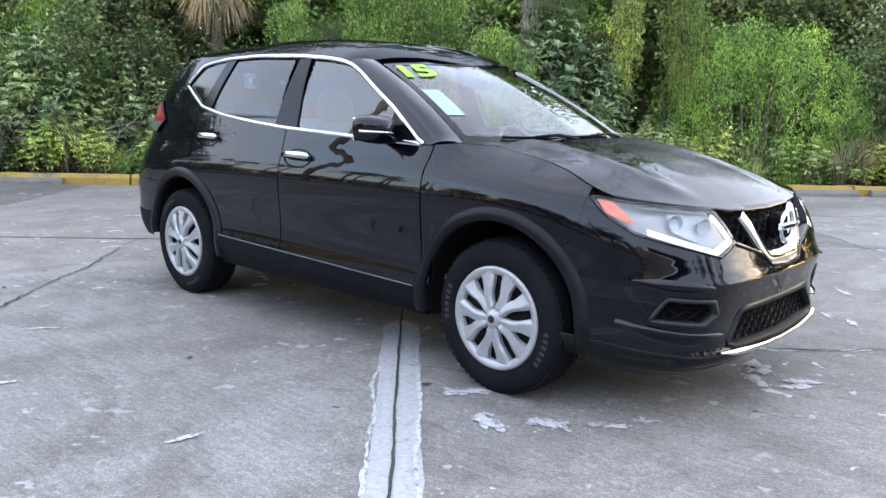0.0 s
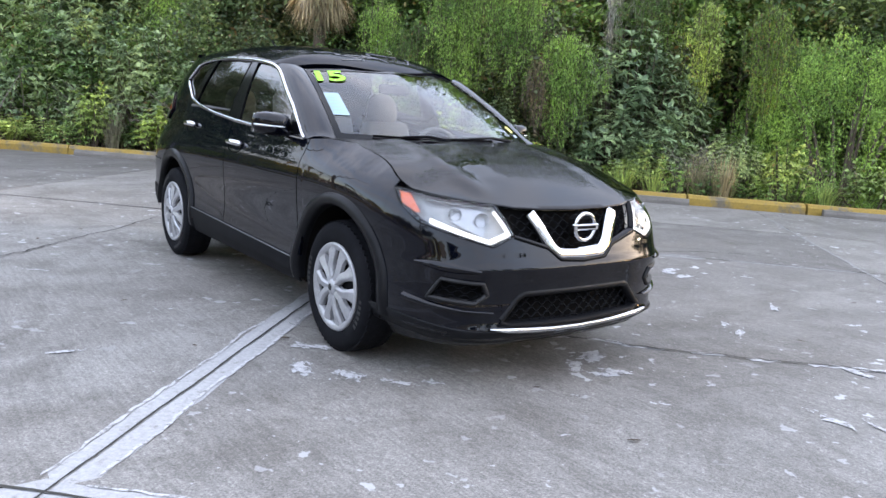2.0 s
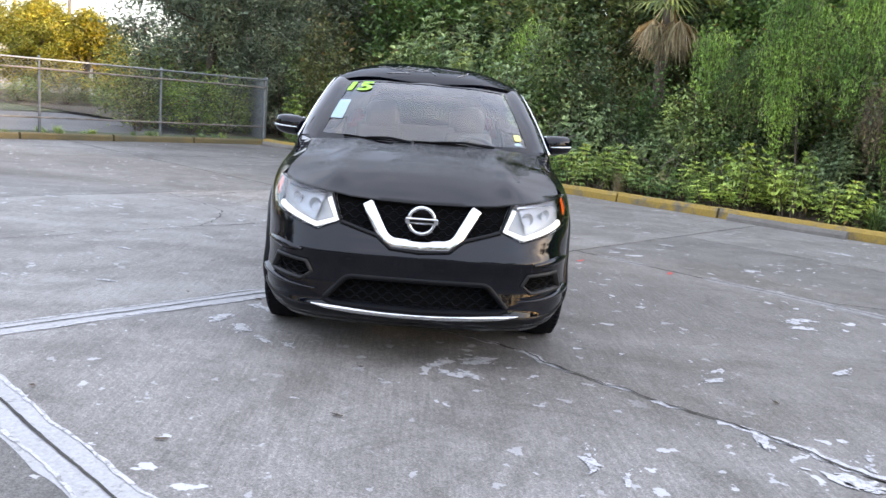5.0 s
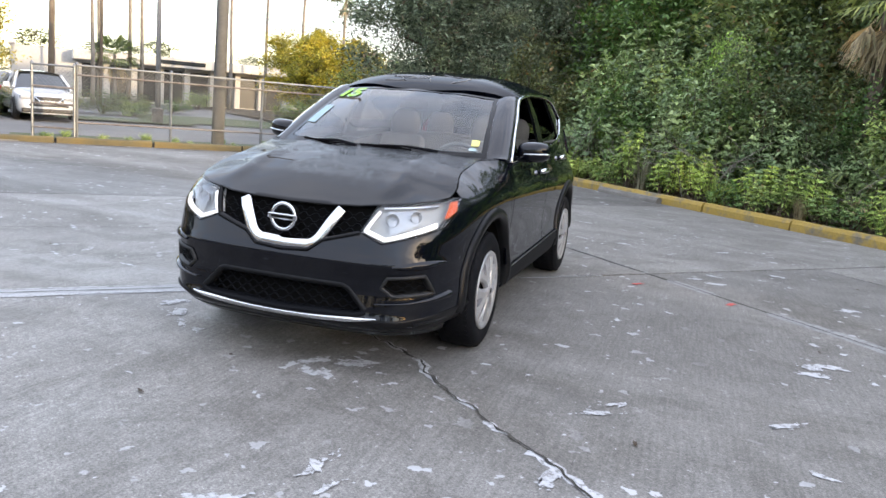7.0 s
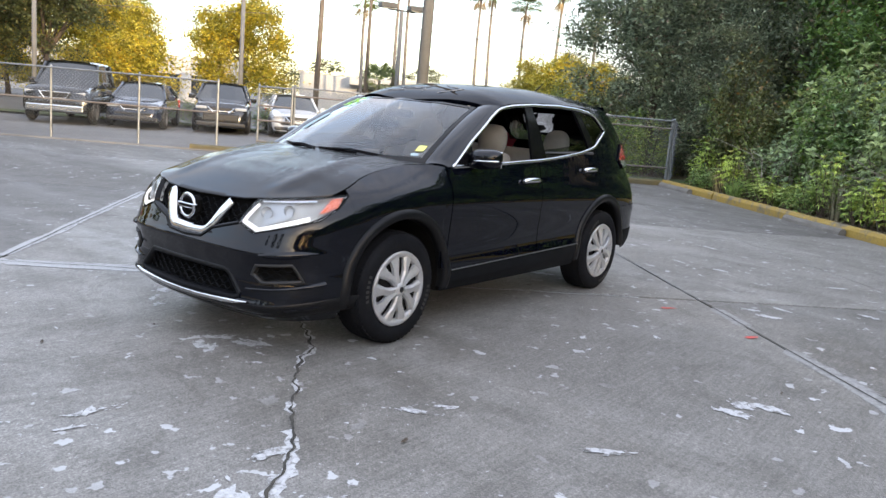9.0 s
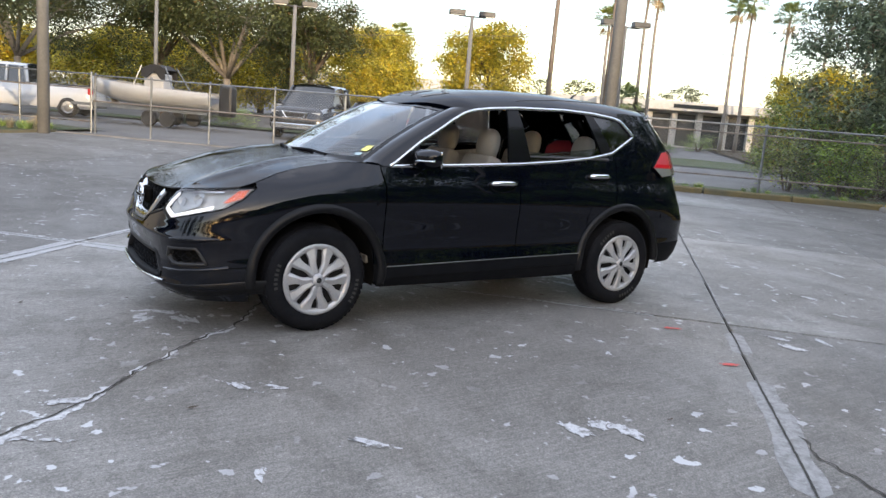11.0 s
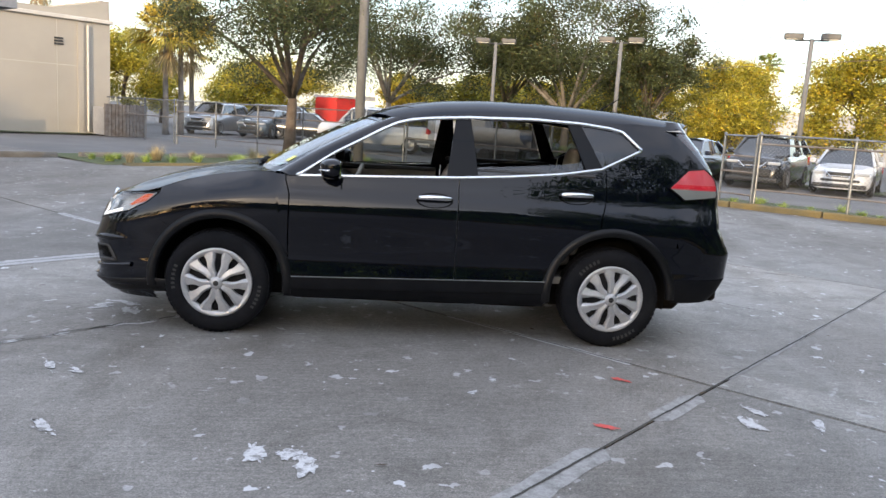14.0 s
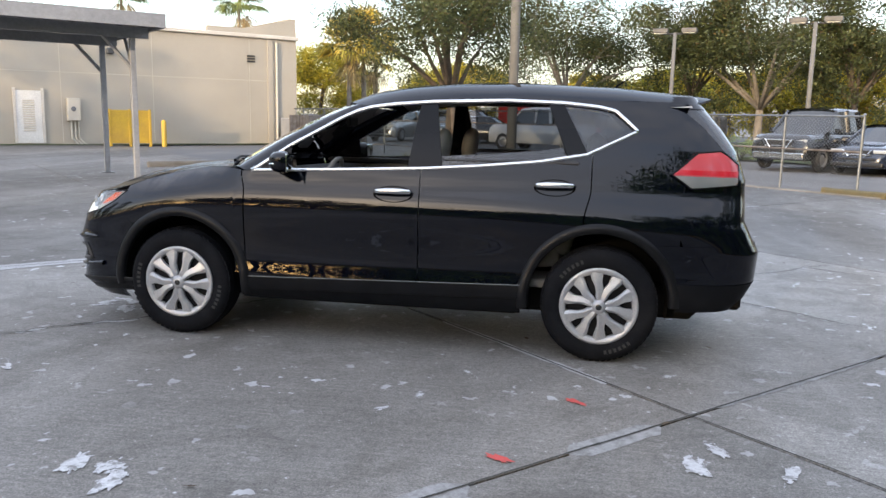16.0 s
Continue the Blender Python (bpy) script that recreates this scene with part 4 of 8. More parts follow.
# ---- palm with dead skirt, mossy trunk ----
def fan_fronds(rng, cx, cy, cz, n, length, width, down, per=14):
    v = []
    for k in range(n):
        a = rng.uniform(0, 6.283)
        el = rng.uniform(*down)
        d = np.array([math.cos(a) * math.cos(el), math.sin(a) * math.cos(el), math.sin(el)])
        side = np.cross(d, [0, 0, 1.0])
        side /= np.linalg.norm(side) + 1e-9
        stem = np.array([cx, cy, cz])
        hub = stem + d * length * 0.45
        v.append([stem - side * 0.015, stem + side * 0.015, hub + side * 0.012, hub - side * 0.012])
        for j in range(per):
            w = (j / (per - 1) - 0.5) * 2.2
            dd = d * math.cos(w) + side * math.sin(w)
            tip = hub + dd * length * 0.6 * rng.uniform(0.8, 1.1) + np.array([0, 0, -0.22 * length * rng.uniform(0.4, 1)])
            mid = hub + dd * length * 0.33
            q = np.cross(dd, [0, 0, 1.0]) * width
            v.append([hub - q * 0.4, hub + q * 0.4, mid + q, mid - q])
            v.append([mid - q, mid + q, tip + q * 0.1, tip - q * 0.1])
    return np.array(v)


def fan_palm(rng, m, h, r0, dead, live, length, label, group="palms", mats=("frond", "frond_dead", "bark_pale"), lean=0.0):
    t = thing("palm_tree", m, label, "palm tree", group)
    bm = bmesh.new()
    pts = [(lean * h * (i / 8) ** 1.6, 0.03 * h * math.sin(i * 0.8) * 0.15, -0.1 + h * i / 8) for i in range(9)]
    tube_bm(pts, [r0 * (1.3 - 0.55 * i / 8) for i in range(9)], 9, bm)
    part("trunk", bm, M[mats[2]], t, smooth=True)
    x, y, z = pts[-1]
    if live:
        quads("crown", fan_fronds(rng, x, y, z, live, length, length * 0.022, (-0.35, 1.3)), M[mats[0]], t)
    if dead:
        quads("dead_skirt", fan_fronds(rng, x, y, z - 0.05, dead, length * 0.95, length * 0.02, (-1.5, -0.85)), M[mats[1]], t, "brown dead fronds hanging down")
    return t


fan_palm(wr, lotpose(-3.75, 10.5), 3.95, 0.13, 46, 14, 1.2, "palm in the wood with a skirt of dead fronds", "palms of the wood", ("frond", "frond_dead", "bark"))
fan_palm(wr, lotpose(-2.7, 9.4), 0.95, 0.05, 5, 16, 0.85, "low palmetto with green fans among weeds", "palms of the wood", ("frond", "frond_dead", "bark"))
for uu, vv, k, s in ((-4.1, 9.75, 1, 0.78), (-4.9, 10.0, 3, 0.85), (-3.4, 10.2, 0, 0.95)):
    copy_thing(shrubs[k], lotpose(uu, vv, 0, 90 * k + 30 * uu)).scale = (0.8, 0.8, s)
mossy = thing("mossy_trunk", lotpose(2.0, 10.5), "slim grey tree trunk hung with grey moss", "tree")
bm = bmesh.new()
tube_bm([(0, 0, -0.1), (0.1, 0, 1.5), (0.02, 0.1, 3.2), (-0.15, 0.1, 5.5)], [0.09, 0.075, 0.06, 0.04], 8, bm)
tube_bm([(0.02, 0.1, 3.2), (0.5, -0.1, 3.9), (1.1, -0.1, 4.2)], [0.05, 0.035, 0.015], 6, bm)
part("trunk", bm, M["bark_pale"], mossy, smooth=True)
leaves("moss", wr, [(0.02 + 0.05 * k % 0.2, -0.05, 2.2 + 0.11 * k, 1.0) for k in range(16)] + [(0.4 + 0.1 * k, -0.1, 3.4 + 0.05 * k, 0.9) for k in range(6)], (0.08, 0.06, 0.16), 1500, 0.14, M["moss"], mossy, droop=4.0, aspect=0.08)
dead_brush = thing("dead_brush", lotpose(-6.6, 9.0), "tangle of bare grey twigs at the wood's edge", "brush")
bm = bmesh.new()
for k in range(70):
    x, y = wr.normal(0, 0.9), wr.normal(0, 0.35)
    a, L = wr.uniform(0, 6.28), wr.uniform(0.7, 1.8)
    tube_bm([(x, y, 0.0), (x + L * 0.35 * math.cos(a), y + L * 0.2 * math.sin(a), L * 0.5), (x + L * 0.9 * math.cos(a), y + L * 0.4 * math.sin(a), L * wr.uniform(0.5, 0.9))], [0.009, 0.007, 0.003], 4, bm)
part("twig", bm, M["bark_pale"], dead_brush)["kind"] = "stuff"
copy_thing(dead_brush, lotpose(-11.0, 9.6, 0, 170)).scale = (0.8, 0.8, 0.8)
for uu, vv, tt, s in ((-7.6, 9.7, 200, 1.2), (-5.2, 9.5, 60, 1.1), (-9.8, 9.8, 120, 1.2), (-2.2, 9.6, 20, 0.9)):
    copy_thing(dead_brush, lotpose(uu, vv, 0, tt)).scale = (s, s, s)
copy_thing(dead_brush, lotpose(3.9, 8.9, 0, 30)).scale = (0.6, 0.6, 0.8)

# needle trees behind the fence corner
for k, (uu, vv, h, s) in enumerate(((-18.4, 9.0, 7.2, 2.7), (-21.6, 12.0, 8.6, 3.2), (-16.6, 13.0, 7.6, 2.7), (-24.5, 13.5, 7.5, 3.0), (-15.9, 10.0, 4.2, 1.6))):
    if k < 2:
        pine = broadleaf(wr, "needle_tree", lotpose(uu, vv), h, s, 0.4, 42000, 0.17, (M["leaf_needle"], M["bark"]), "broad grey-green needle tree beyond the fence", 120, 0.16, True, "needle trees")
    else:
        copy_thing(pine, lotpose(uu, vv, 0, 70 * k)).scale = (s / 3.0, s / 3.0, h / 8.2)
for k, (uu, vv) in enumerate(((-16.6, 7.4), (-17.4, 6.2), (-16.0, 8.2), (-18.6, 7.4))):
    copy_thing(shrubs[k % 4], lotpose(uu, vv, 0, 50 * k)).scale = (1.0, 1.0, 0.75)


# ---- chain-link fence ----
def fence_run(u0, v0, u1, v1, h, posts, label, rails=(1.0,), rail_low=0.3, mesh_step=0.085):
    """Posts, rails and a woven diamond mesh between two places."""
    p0, p1 = lot(u0, v0), lot(u1, v1)
    L = (p1 - p0).length
    t = thing("chain_link_fence", pose(p0.x, p0.y, 0, 0, 0, math.degrees(math.atan2(p1.y - p0.y, p1.x - p0.x))), label, "fence", "chain-link fences")
    for x in ([L * k / posts for k in range(posts + 1)] if isinstance(posts, int) else posts):
        bm = tube_bm([(x, 0, -0.05), (x, 0, h + 0.03)], 0.03, 8)
        tube_bm([(x, 0, h + 0.03), (x, 0, h + 0.07)], [0.038, 0.012], 8, bm)
        part("post", bm, M["galv"], t)
    for z in [h] + [h * r for r in rails if r < 1]:
        part("rail", tube_bm([(0, 0.035, z), (L, 0.035, z)], 0.021, 7), M["rust_galv"] if z < h else M["galv"], t)
    if rail_low:
        part("rail", tube_bm([(0, 0.035, rail_low), (L, 0.035, rail_low)], 0.019, 7), M["rust_galv"], t)
    v = []
    w, lo, hi = 0.0021, 0.06, h - 0.02
    span = hi - lo
    n = int((L + span) / mesh_step)
    for k in range(n):
        for sgn in (1, -1):
            x0 = k * mesh_step - (span if sgn > 0 else 0)
            xa, xb = x0, x0 + sgn * span
            za, zb = lo, hi
            def clip(xa, za, xb, zb):
                f0, f1 = 0.0, 1.0
                for lim, s in ((0, 1), (L, -1)):
                    da, db = (xa - lim) * s, (xb - lim) * s
                    if da < 0 and db < 0:
                        return None
                    if da < 0:
                        f0 = max(f0, da / (da - db))
                    elif db < 0:
                        f1 = min(f1, da / (da - db))
                return (f0, f1) if f1 > f0 else None
            f = clip(xa, za, xb, zb)
            if not f:
                continue
            a = np.array([xa + (xb - xa) * f[0], 0.0, za + (zb - za) * f[0]])
            b = np.array([xa + (xb - xa) * f[1], 0.0, za + (zb - za) * f[1]])
            q = np.array([w * 0.7, 0, -sgn * w * 0.7])
            y = np.array([0, w * 0.7 * sgn, 0])
            v.append([a - q + y, a + q + y, b + q + y, b - q + y])
            v.append([a - y * 2, a + y * 2, b + y * 2, b - y * 2])
    quads("mesh", np.array(v), M["galv"], t)
    return t


fence_run(-13.36, 7.62, -13.36, -1.9, 1.64, [0, 2.85, 5.55, 7.6, 9.52], "grey chain-link fence with rails standing in the kerb", (0.88,), 0.44)
fence_run(-13.40, 7.70, -18.6, 10.2, 1.64, 2, "grey chain-link fence running into the trees", (), 0)
fence_run(-13.45, -3.7, -14.3, -13.4, 1.62, [0, 1.85, 3.9, 5.9, 7.8, 9.7], "chain-link fence along the far parking row", (0.55,), 0)
fence_run(-14.3, -13.5, -12.6, -24.0, 1.65, 5, "rusty chain-link fence by the oak tree", (0.75,), 0.3)
fence_run(-12.6, -24.2, -13.2, -31.8, 1.65, 3, "chain-link fence ending at the building", (0.6,), 0)
# open gate leaf folded against the fence
gate = fence_run(-13.30, -1.95, -13.50, -2.75, 1.60, 1, "open chain-link gate leaf with brown frame", (0.72, 0.5), 0.3)
gate.name = "chain_link_gate"
gate["category"] = "gate"
# ---- the black car ----
def tab(x, pts):
    q = pts if pts[0][0] < pts[-1][0] else pts[::-1]
    return float(np.interp(x, [p[0] for p in q], [p[1] for p in q]))


def soft_tab(x, pts):
    """Like tab, but with a rounded curve through the points."""
    k = next((i for i in range(1, len(pts)) if x <= pts[i][0]), len(pts) - 1)
    (x0, y0), (x1, y1) = pts[k - 1], pts[k]
    h = x1 - x0
    ma = (y1 - pts[max(0, k - 2)][1]) / (x1 - pts[max(0, k - 2)][0])
    mb = (pts[min(k + 1, len(pts) - 1)][1] - y0) / (pts[min(k + 1, len(pts) - 1)][0] - x0)
    t = min(1.0, max(0.0, (x - x0) / h))
    return (2 * t ** 3 - 3 * t * t + 1) * y0 + (t ** 3 - 2 * t * t + t) * h * ma + (3 * t * t - 2 * t ** 3) * y1 + (t ** 3 - t * t) * h * mb


def smooth01(x, a, b):
    t = min(1.0, max(0.0, (x - a) / (b - a)))
    return t * t * (3 - 2 * t)


WIDTH = [(0.18, 0.80), (0.26, 0.85), (0.33, 0.885), (0.41, 0.8955), (0.455, 0.8925), (0.50, 0.8865), (0.56, 0.8825), (0.64, 0.884), (0.78, 0.895), (0.88, 0.897), (0.95, 0.885), (1.02, 0.862), (1.08, 0.847), (1.14, 0.829), (1.24, 0.797), (1.38, 0.747), (1.50, 0.692), (1.57, 0.655), (1.7, 0.58)]
NOSE = [(0.18, 2.14), (0.25, 2.24), (0.30, 2.285), (0.335, 2.27), (0.44, 2.255), (0.52, 2.268), (0.595, 2.292), (0.64, 2.272), (0.72, 2.243), (0.80, 2.213), (0.85, 2.185), (0.92, 2.13), (1.0, 2.05)]
TAIL = [(0.30, 2.16), (0.40, 2.25), (0.52, 2.315), (0.68, 2.325), (0.75, 2.29), (0.86, 2.235), (1.0, 2.235), (1.1, 2.235), (1.28, 2.175), (1.40, 2.09), (1.55, 1.96), (1.66, 1.88)]
HOODLINE = [(0.86, 1.095), (1.0, 1.108), (1.18, 1.100), (1.44, 1.055), (1.60, 1.015), (1.78, 0.948), (1.9, 0.914), (2.05, 0.886), (2.2, 0.852)]
BELT = [(-1.53, 1.385), (-1.24, 1.243), (-0.96, 1.195), (-0.6, 1.160), (-0.25, 1.135), (0.3, 1.112), (0.81, 1.094), (0.95, 1.09)]
TOPLINE = [(-1.53, 1.39), (-1.40, 1.505), (-1.30, 1.527), (-1.09, 1.547), (-0.76, 1.556), (-0.3, 1.542), (-0.04, 1.522), (0.10, 1.503), (0.19, 1.478), (0.30, 1.425), (0.41, 1.362), (0.6, 1.258), (0.82, 1.108), (0.86, 1.092)]
ARCH_F, ARCH_R = (1.338, 0.362), (-1.340, 0.366)


def taper(x, z):
    r = 0.0
    if x < -0.2:
        r = (0.030 * smooth01(z, 0.8, 1.05) + 0.012) * ((-0.2 - x) / 1.2) ** 2
    if x > 0.9:
        r += 0.02 * ((x - 0.9) / 1.0) ** 2 * smooth01(z, 0.7, 0.95)
    return r


def fender_round(x, z):
    depth = 0.125 * smooth01(x, 0.86, 1.25) * (1 - 0.65 * smooth01(x, 1.45, 1.8))
    q = min(1.0, max(0.0, 1 - (tab(x, HOODLINE) - z) / 0.17))
    return depth * q ** 2.1


_plans = {}


def plan(z, front):
    """The body's outline at height z as a polyline from the middle of nose or tail to the side, with its length."""
    key = (round(z, 3), front)
    if key not in _plans:
        n, bow = (6.5, 0.085) if front else (9.0, 0.05)
        A = tab(z, NOSE if front else TAIL)
        th = np.linspace(0, math.pi / 2, 240) ** 1.0
        c, s = np.cos(th) ** (2 / n), np.sin(th) ** (2 / n)
        X, Y = A * c - bow * s ** 2 * c, soft_tab(z, WIDTH) * s
        # more samples where the curve starts
        X, Y = np.concatenate([[A], X[1:]]), np.concatenate([[0.0], Y[1:]])
        sg = 1 if front else -1
        Y = np.array([y - (taper(sg * x, z) * y) - (fender_round(x, z) * min(1, y / 0.6) if front else 0) for x, y in zip(X, Y)])
        L = np.concatenate([[0], np.cumsum(np.hypot(np.diff(X), np.diff(Y)))])
        _plans[key] = (X * sg, Y, L)
    return _plans[key]


def wrap_pt(s, z, front=True, out=0.0):
    """The place at arc length s (signed, + to the car's left) from the middle of nose or tail; out: metres outwards."""
    X, Y, L = plan(z, front)
    a = abs(s)
    x, y = float(np.interp(a, L, X)), float(np.interp(a, L, Y))
    if out:
        x1, y1 = float(np.interp(a + 0.01, L, X)), float(np.interp(a + 0.01, L, Y))
        x0, y0 = float(np.interp(max(0, a - 0.01), L, X)), float(np.interp(max(0, a - 0.01), L, Y))
        d = Vector((x1 - x0, y1 - y0))
        d.normalize()
        nrm = Vector((d.y, -d.x)) if front else Vector((-d.y, d.x))
        x, y = x + nrm.x * out, y + nrm.y * out
    return Vector((x, y if s >= 0 else -y, z))


def s_at(z, front, x=None, y=None):
    X, Y, L = plan(z, front)
    if y is not None:
        return float(np.interp(abs(y), Y, L))
    return float(np.interp(-x if front else x, -X if front else X, L))


def side_y(x, z):
    front = x >= 0
    X, Y, L = plan(z, front)
    return float(np.interp(-x if front else x, -X if front else X, Y))


def side_pt(x, z, left, out=0.0):
    y = side_y(x, z)
    if out:
        dz = (side_y(x, z + 0.02) - side_y(x, z - 0.02)) / 0.04
        k = 1 / math.sqrt(1 + dz * dz)
        y, z = y + out * k, z - out * dz * k
    return Vector((x, y if left else -y, z))


def grid_bm(rows, bm=None, flip=False):
    bm = bm or bmesh.new()
    vs = [[bm.verts.new(p) for p in r] for r in rows]
    for r0, r1 in zip(vs, vs[1:]):
        for a, b, c, d in zip(r0, r1, r1[1:], r0[1:]):
            bm.faces.new((a, d, c, b) if flip else (a, b, c, d))
    return bm


def arch_z(x, c, r):
    d = r * r - (x - c[0]) ** 2
    return c[1] + math.sqrt(d) if d > 0 else -1.0


def paint_material(name, wet):
    m = material(name, (0.0010, 0.0016, 0.0042), 0.06, 0.0, Coat_Weight=1.0, Coat_Roughness=0.006, Coat_IOR=1.43, IOR=1.5, Specular_IOR_Level=0.0)
    nt = m.node_tree
    n1 = noise_tex(nt, 2.0, 5, 0.6)
    if wet:
        # dried rain: a pale film broken by dark drop prints, thickest in patches
        streaks = noise_tex(nt, 26, 4, 0.62, 1.3, stretch=(0.55, 1.5, 1.0))
        film = ramp(nt, streaks, [(0.36, 0.8), (0.45, 0.0), (0.52, 1.0), (0.58, 0.1), (0.70, 0.7)])
        vo = nt.nodes.new("ShaderNodeTexVoronoi")
        vo.inputs["Scale"].default_value = 48
        tc = nt.nodes.new("ShaderNodeTexCoord")
        nt.links.new(tc.outputs["Object"], vo.inputs["Vector"])
        beads = ramp(nt, vo.outputs["Distance"], [(0.12, 1.0), (0.34, 0.0)])
        n2 = noise_tex(nt, 2.6, 4, 0.6, 0.6)
        mask = ramp(nt, n2, [(0.42, 0.0), (0.56, 1.0)])
        along = nt.nodes.new("ShaderNodeSeparateXYZ")
        nt.links.new(tc.outputs["Object"], along.inputs[0])
        dry = nt.nodes.new("ShaderNodeMapRange")
        dry.inputs["From Min"].default_value, dry.inputs["From Max"].default_value = 1.80, 2.0
        dry.inputs["To Min"].default_value, dry.inputs["To Max"].default_value = 1.0, 0.12
        nt.links.new(along.outputs["X"], dry.inputs["Value"])
        mask = blend(nt, 1.0, mask, dry.outputs[0], "MULTIPLY")
        beads = blend(nt, 1.0, beads, dry.outputs[0], "MULTIPLY")
        wet_film = blend(nt, mask, (0, 0, 0), film)
        base(m, blend(nt, wet_film, (0.001, 0.001, 0.0014), (0.0045, 0.005, 0.006)))
        rough_from(m, ramp(nt, wet_film, [(0.0, 0.06), (1.0, 0.30)]))
        cb = nt.nodes.new("ShaderNodeBump")
        cb.inputs["Strength"].default_value = 0.75
        cb.inputs["Distance"].default_value = 0.0035
        nt.links.new(blend(nt, 0.8, wet_film, blend(nt, 1.0, beads, mask, "MULTIPLY")), cb.inputs["Height"])
        nt.links.new(cb.outputs[0], nt.nodes["Principled BSDF"].inputs["Coat Normal"])
        cr = ramp(nt, wet_film, [(0.0, 0.012), (1.0, 0.05)])
        nt.links.new(cr, nt.nodes["Principled BSDF"].inputs["Coat Roughness"])
    else:
        vo = nt.nodes.new("ShaderNodeTexVoronoi")
        vo.inputs["Scale"].default_value = 34
        tc = nt.nodes.new("ShaderNodeTexCoord")
        nt.links.new(tc.outputs["Object"], vo.inputs["Vector"])
        drops = ramp(nt, vo.outputs["Distance"], [(0.05, 1.0), (0.13, 0.0)])
        n2 = noise_tex(nt, 1.6, 3, 0.6)
        h = blend(nt, ramp(nt, n2, [(0.56, 0.0), (0.66, 1.0)]), (0, 0, 0), drops)
        bump(m, h, 0.06, 0.001)
        rough_from(m, ramp(nt, n1, [(0.3, 0.05), (0.7, 0.10)]))
    return m


def glass_material(name, tint, gloss=1.0, rough=0.0, ior=1.9):
    """A thin pane: tinted see-through with a mirror share that grows towards grazing view."""
    m = bpy.data.materials.new(name)
    m.use_nodes = True
    nt = m.node_tree
    out = nt.nodes["Material Output"]
    nt.nodes.remove(nt.nodes["Principled BSDF"])
    tr = nt.nodes.new("ShaderNodeBsdfTransparent")
    tr.inputs[0].default_value = (*tint, 1)
    gl = nt.nodes.new("ShaderNodeBsdfGlossy")
    gl.inputs["Roughness"].default_value = rough
    gl.inputs["Color"].default_value = (gloss, gloss, gloss, 1)
    fr = nt.nodes.new("ShaderNodeFresnel")
    fr.inputs["IOR"].default_value = ior
    mx = nt.nodes.new("ShaderNodeMixShader")
    nt.links.new(fr.outputs[0], mx.inputs[0])
    nt.links.new(tr.outputs[0], mx.inputs[1])
    nt.links.new(gl.outputs[0], mx.inputs[2])
    nt.links.new(mx.outputs[0], out.inputs[0])
    return m


M["paint"] = paint_material("black_car_paint", False)
M["paint_wet"] = paint_material("black_car_paint_wet", True)
# weaker coats tone down the bright sky's reflection on bonnet, roof and spoiler
M["paint_wet"].node_tree.nodes["Principled BSDF"].inputs["Coat Weight"].default_value = 0.62
M["paint_roof"] = paint_material("black_car_paint_dew_weak_coat", False)
M["paint_roof"].node_tree.nodes["Principled BSDF"].inputs["Coat Weight"].default_value = 0.40
M["trim"] = mottled("black_plastic_trim", (0.0036, 0.0042, 0.0058), (0.006, 0.0068, 0.0088), 8.0, 0.55, fine=160, bumps=0.1, dist=0.001, Specular_IOR_Level=0.08)
M["gloss_black"] = material("gloss_black_pillar", (0.004, 0.0042, 0.005), 0.10, Specular_IOR_Level=0.16)
M["trim_satin"] = mottled("satin_dark_grey_cladding", (0.0055, 0.006, 0.0075), (0.009, 0.0095, 0.011), 9.0, 0.36, fine=180, bumps=0.08, dist=0.001, Specular_IOR_Level=0.16)
M["sill_grey"] = material("painted_sill_highlight", (0.10, 0.105, 0.11), 0.3)
M["trim_grey"] = mottled("dark_grey_plastic", (0.016, 0.0165, 0.018), (0.022, 0.0225, 0.024), 8.0, 0.5, fine=160, bumps=0.1, dist=0.001, Specular_IOR_Level=0.3)
M["seal"] = material("black_rubber_seal", (0.004, 0.004, 0.004), 0.8, Specular_IOR_Level=0.05)
M["chrome"] = material("bright_chrome", (0.60, 0.61, 0.63), 0.06, 1.0)
M["satin_chrome"] = material("satin_chrome", (0.62, 0.63, 0.64), 0.22, 1.0)
M["hubcap"] = mottled("silver_plastic_hubcap", (0.40, 0.405, 0.42), (0.35, 0.356, 0.37), 9.0, 0.34, 0.35, fine=90, bumps=0.05, dist=0.001)
M["tyre"] = mottled("black_tyre_rubber", (0.0055, 0.006, 0.0078), (0.010, 0.0105, 0.0125), 9.0, 0.8, fine=70, bumps=0.2, dist=0.002, Specular_IOR_Level=0.08)
M["tyre_mark"] = material("grey_sidewall_letters", (0.03, 0.03, 0.03), 0.8, Specular_IOR_Level=0.2)
M["brake"] = mottled("dark_steel_wheel", (0.008, 0.0085, 0.010), (0.018, 0.018, 0.020), 9.0, 0.7, 0.0, Specular_IOR_Level=0.08)
M["well"] = mottled("dark_wheel_well", (0.006, 0.006, 0.006), (0.010, 0.009, 0.008), 5.0, 0.95, Specular_IOR_Level=0.05)
M["windshield"] = glass_material("clear_windscreen", (0.74, 0.80, 0.82), ior=1.62)
M["tint_glass"] = glass_material("dark_privacy_glass", (0.22, 0.24, 0.26), ior=1.6)
M["side_glass"] = glass_material("tinted_side_glass", (0.45, 0.48, 0.48))
M["lens"] = glass_material("clear_lamp_lens", (0.93, 0.94, 0.95), ior=1.5)
M["reflector"] = material("silver_lamp_reflector", (0.40, 0.42, 0.44), 0.35, 0.5)
M["lamp_white"] = mottled("milky_lamp_body", (0.46, 0.475, 0.48), (0.32, 0.335, 0.34), 14.0, 0.3)
M["amber"] = material("amber_lamp_lens", (0.62, 0.105, 0.008), 0.15, Coat_Weight=0.8)
